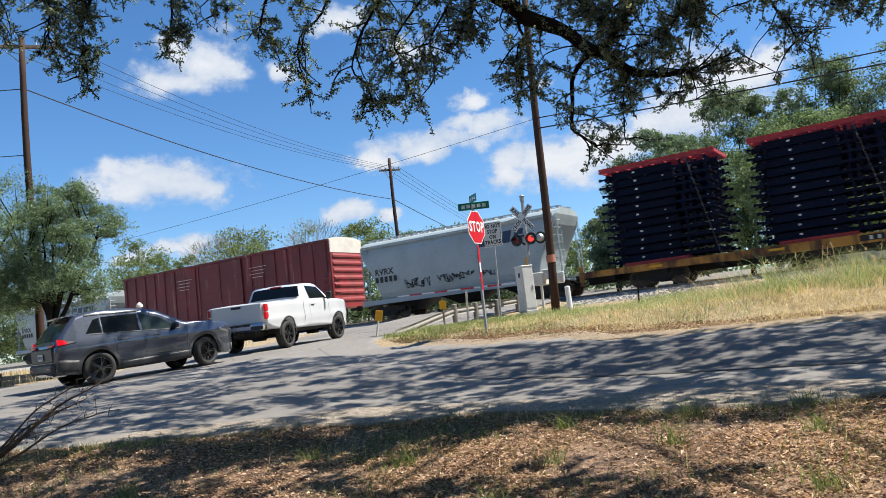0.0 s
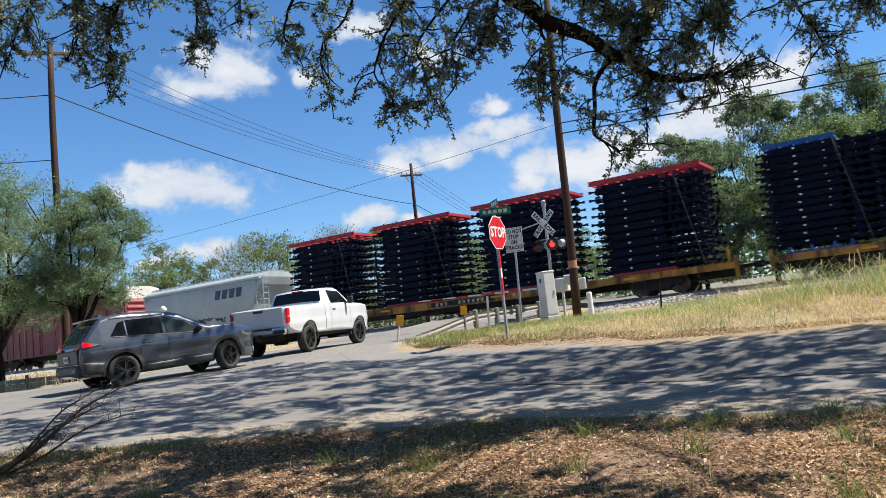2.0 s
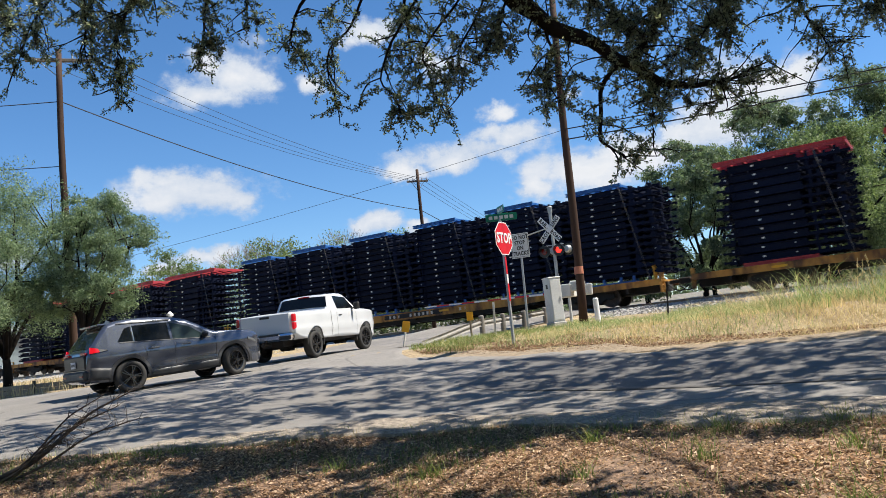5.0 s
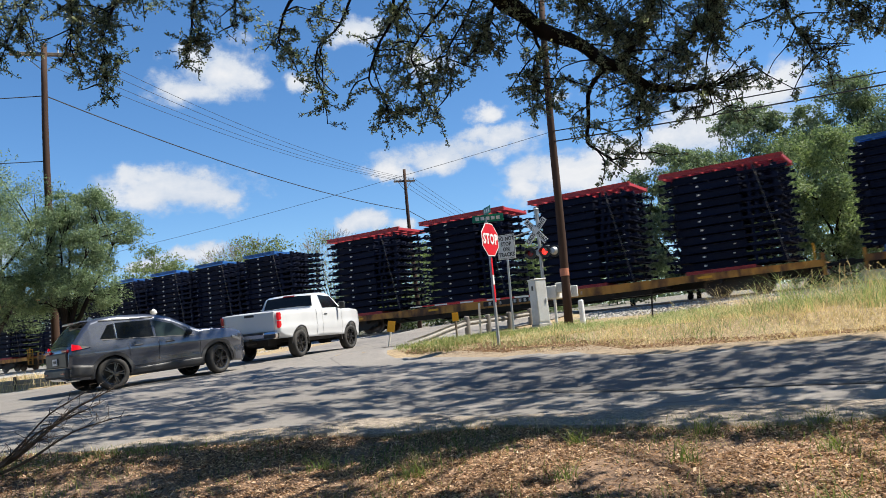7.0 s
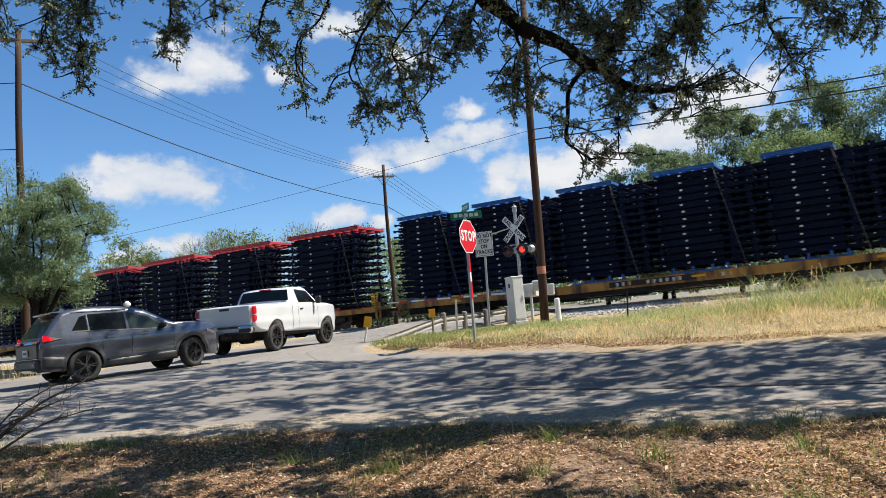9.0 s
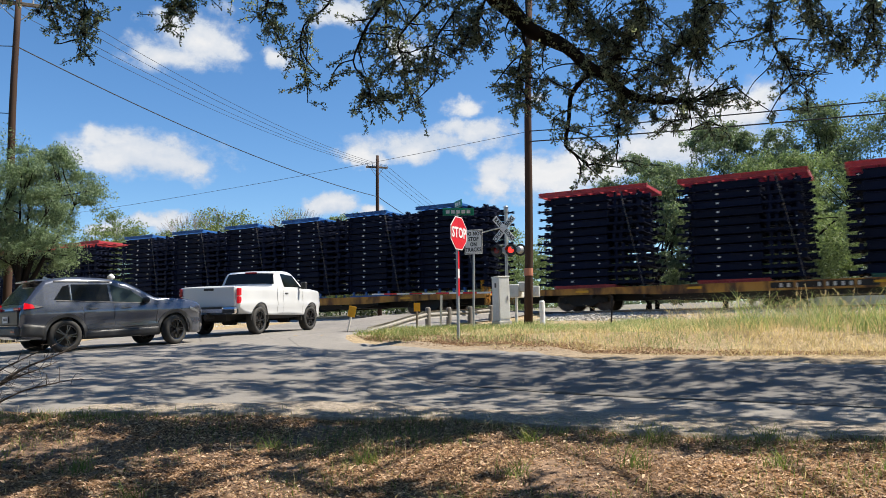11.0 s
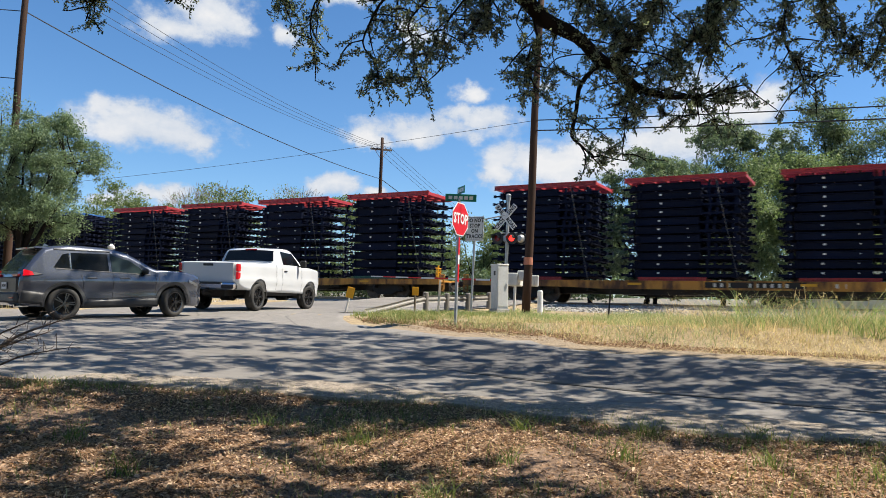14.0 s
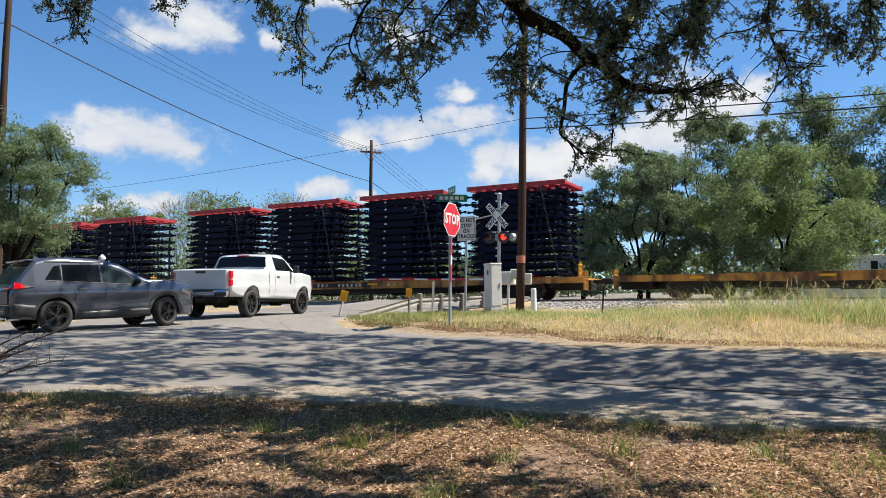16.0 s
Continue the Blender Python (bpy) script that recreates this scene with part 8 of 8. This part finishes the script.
blades("left_verge_grass", r, RNG.uniform(0.15, 0.55, len(r)), 0.02, M_GRASS_DRY, 0.6, "rough dry grass under the mesquite trees")


def near_keep(s, q, rr):
    x, y = xy(s, q)
    return q < road_near(s) + 0.15 and y > 3.2 and abs(x) < 1.2 + 0.75 * y


def near_grass(s, q, rr):
    x, y = xy(s, q)
    d = road_near(s) - q
    return near_keep(s, q, rr) and rr.random() < 0.10 + 0.8 * noise.noise((x * 0.8, y * 0.8, 6)) + 0.55 * math.exp(-((d - 0.5) / 0.9) ** 2)


r = scatter(17000, -9, 18, -6, 9.6, near_grass)
blades("thin_grass", r, RNG.uniform(0.04, 0.15, len(r)), 0.008, M_GRASS_GREEN, 0.9, "thin green grass blades among fallen leaves")
r = scatter(2600, -9, 18, -6, 9.6, lambda s, q, rr: near_keep(s, q, rr) and rr.random() < 0.2 + 0.8 * noise.noise((s * 0.9, q * 0.9, 12)) + 0.6 * math.exp(-((road_near(s) - q) / 0.6) ** 2))
blades("straw", r, RNG.uniform(0.05, 0.20, len(r)), 0.007, M_GRASS_DRY, 1.1, "dry bleached grass stalks by the road edge")

tuft = random.Random(6)
tuft_roots = []
for x, y in ((1.75, 6.7), (0.70, 6.7), (-0.6, 7.4), (2.9, 6.5), (-2.3, 6.2), (3.3, 7.6), (0.1, 5.6), (1.0, 8.0), (2.2, 7.7), (-1.6, 8.2), (-0.8, 4.6), (2.3, 5.2), (-1.9, 4.9), (1.2, 4.4), (3.6, 6.0), (-3.2, 7.3)):
    for _ in range(60):
        px, py = x + tuft.gauss(0, 0.07), y + tuft.gauss(0, 0.07)
        tuft_roots.append((px, py, ground_bump(px, py) - 0.01))
r = np.array(tuft_roots)
blades("grass_tufts", r, RNG.uniform(0.06, 0.28, len(r)), 0.008, M_GRASS_GREEN, 1.3, "bright green grass tufts among fallen leaves", segs=3)

r = scatter(140000, -9, 18, -6, 9.6, lambda s, q, rr: near_keep(s, q, rr) and rr.random() < 0.55 + 0.9 * noise.noise((s * 0.7, q * 0.7, 20)))
r[:, 2] += RNG.uniform(0.008, 0.03, len(r))
flat_leaves("leaf_litter", r, 0.009, 0.034, M_LITTER, "brown fallen oak leaves scattered on soil")


# the dead fallen branch by the road edge
def dead_branch():
    g = ground(-5.8, 8.8)
    t = thing("dead_branch", "bare dead branch with fine twigs leaning from the ground", "branch", at=pose(-5.8, 8.8, g))
    rr = random.Random(4)
    bm = bmesh.new()
    stems = []
    for k, (tip, r) in enumerate((((1.72, 0.2, 0.92), 0.036), ((1.45, 0.3, 0.74), 0.028), ((1.75, 0.2, 0.58), 0.020), ((1.2, 0.1, 0.62), 0.024), ((1.38, 0.15, 0.90), 0.016), ((0.95, 0.1, 0.42), 0.020))):
        tip = Vector(tip)
        pts = [Vector((0.06 * k - 0.3, 0, -0.12)), tip * 0.35 + Vector((0.05, 0, -0.05)), tip * 0.7 + Vector((-0.04, 0.05, 0.06)), tip]
        stems.append(limb_rings(bm, pts, r, 0.005, 6, 0.3))
    for sm in stems:
        for _ in range(26):
            p = sm[rr.randint(4, len(sm) - 1)]
            d = Vector((rr.gauss(0.5, 0.6), rr.gauss(0, 0.5), rr.gauss(0.35, 0.5))).normalized()
            q = p + d * rr.uniform(0.06, 0.22)
            rod(bm, p, q, 0.004, 0.0025, n=4)
            rod(bm, q, q + Vector((rr.gauss(0.04, 0.05), rr.gauss(0, 0.05), rr.gauss(0.0, 0.05))), 0.003, 0.002, n=3)
    bmesh.ops.recalc_face_normals(bm, faces=bm.faces)
    part("stem", bm, M_TWIG, t)
    return t


dead_branch()


# low shrubs that close the view under the train
shrub = random.Random(12)
for k in range(16):
    s = -30 + k * 5.4 + shrub.uniform(-1.5, 1.5)
    q = 62 + shrub.uniform(-5, 9)
    if 11 < s < 25:
        continue
    x, y = xy(s, q)
    tree((x, y), ground(x, y) + shrub.uniform(1.8, 3.4), 2.4, ground(x, y) + 0.4, 1500, M_LEAF_FAR, 0.28, "low dark green shrub beyond the rails", 200 + k, 12, 0.07, name="shrub", category="shrub", group="shrubs beyond the rails", lumps=0.5)

for k in range(11):
    s = -40 + k * 4.6 + shrub.uniform(-1, 1)
    q = 47 + shrub.uniform(-2, 4)
    if -6.0 < s < 4.8:
        continue
    x, y = xy(s, q)
    tree((x, y), ground(x, y) + shrub.uniform(2.6, 3.8), 2.6, ground(x, y) + 0.15, 1800, M_LEAF_FAR, 0.22, "low dark undergrowth below the oaks", 300 + k, 12, 0.05, name="shrub", category="shrub", group="undergrowth below the oaks", lumps=0.5)


# the far wood that closes the horizon
wood_rng = np.random.default_rng(77)
n = 26000
ws = wood_rng.uniform(-150, 190, n)
wq = 104 + wood_rng.uniform(-6, 6, n)
top = 7.0 + 1.6 * np.sin(ws * 0.21) + 1.1 * np.sin(ws * 0.57 + 2)
wz = 3.6 + wood_rng.random(n) * top
pts = np.stack([US.x * ws + NQ.x * wq, US.y * ws + NQ.y * wq, wz], 1)
wood = leaf_cloud("far_wood", pts, 0.85, 0.7, M_LEAF_FAR)
tagged(wood, "far dark green wood along the horizon", "wood", kind="stuff")
# unseen wood added behind the camera; darkens reflections and cuts low sky light
n = 9000
ws = wood_rng.uniform(-110, 110, n)
wq = -38 + wood_rng.uniform(-5, 5, n)
wz = wood_rng.random(n) ** 0.8 * (9.0 + 2.2 * np.sin(ws * 0.23) + 1.2 * np.sin(ws * 0.61))
wood = leaf_cloud("far_wood", np.stack([US.x * ws + NQ.x * wq, US.y * ws + NQ.y * wq, wz], 1), 1.3, 0.7, M_LEAF_FAR)
tagged(wood, "unseen dark green wood added behind the camera for reflections", "wood", kind="stuff")
motions()
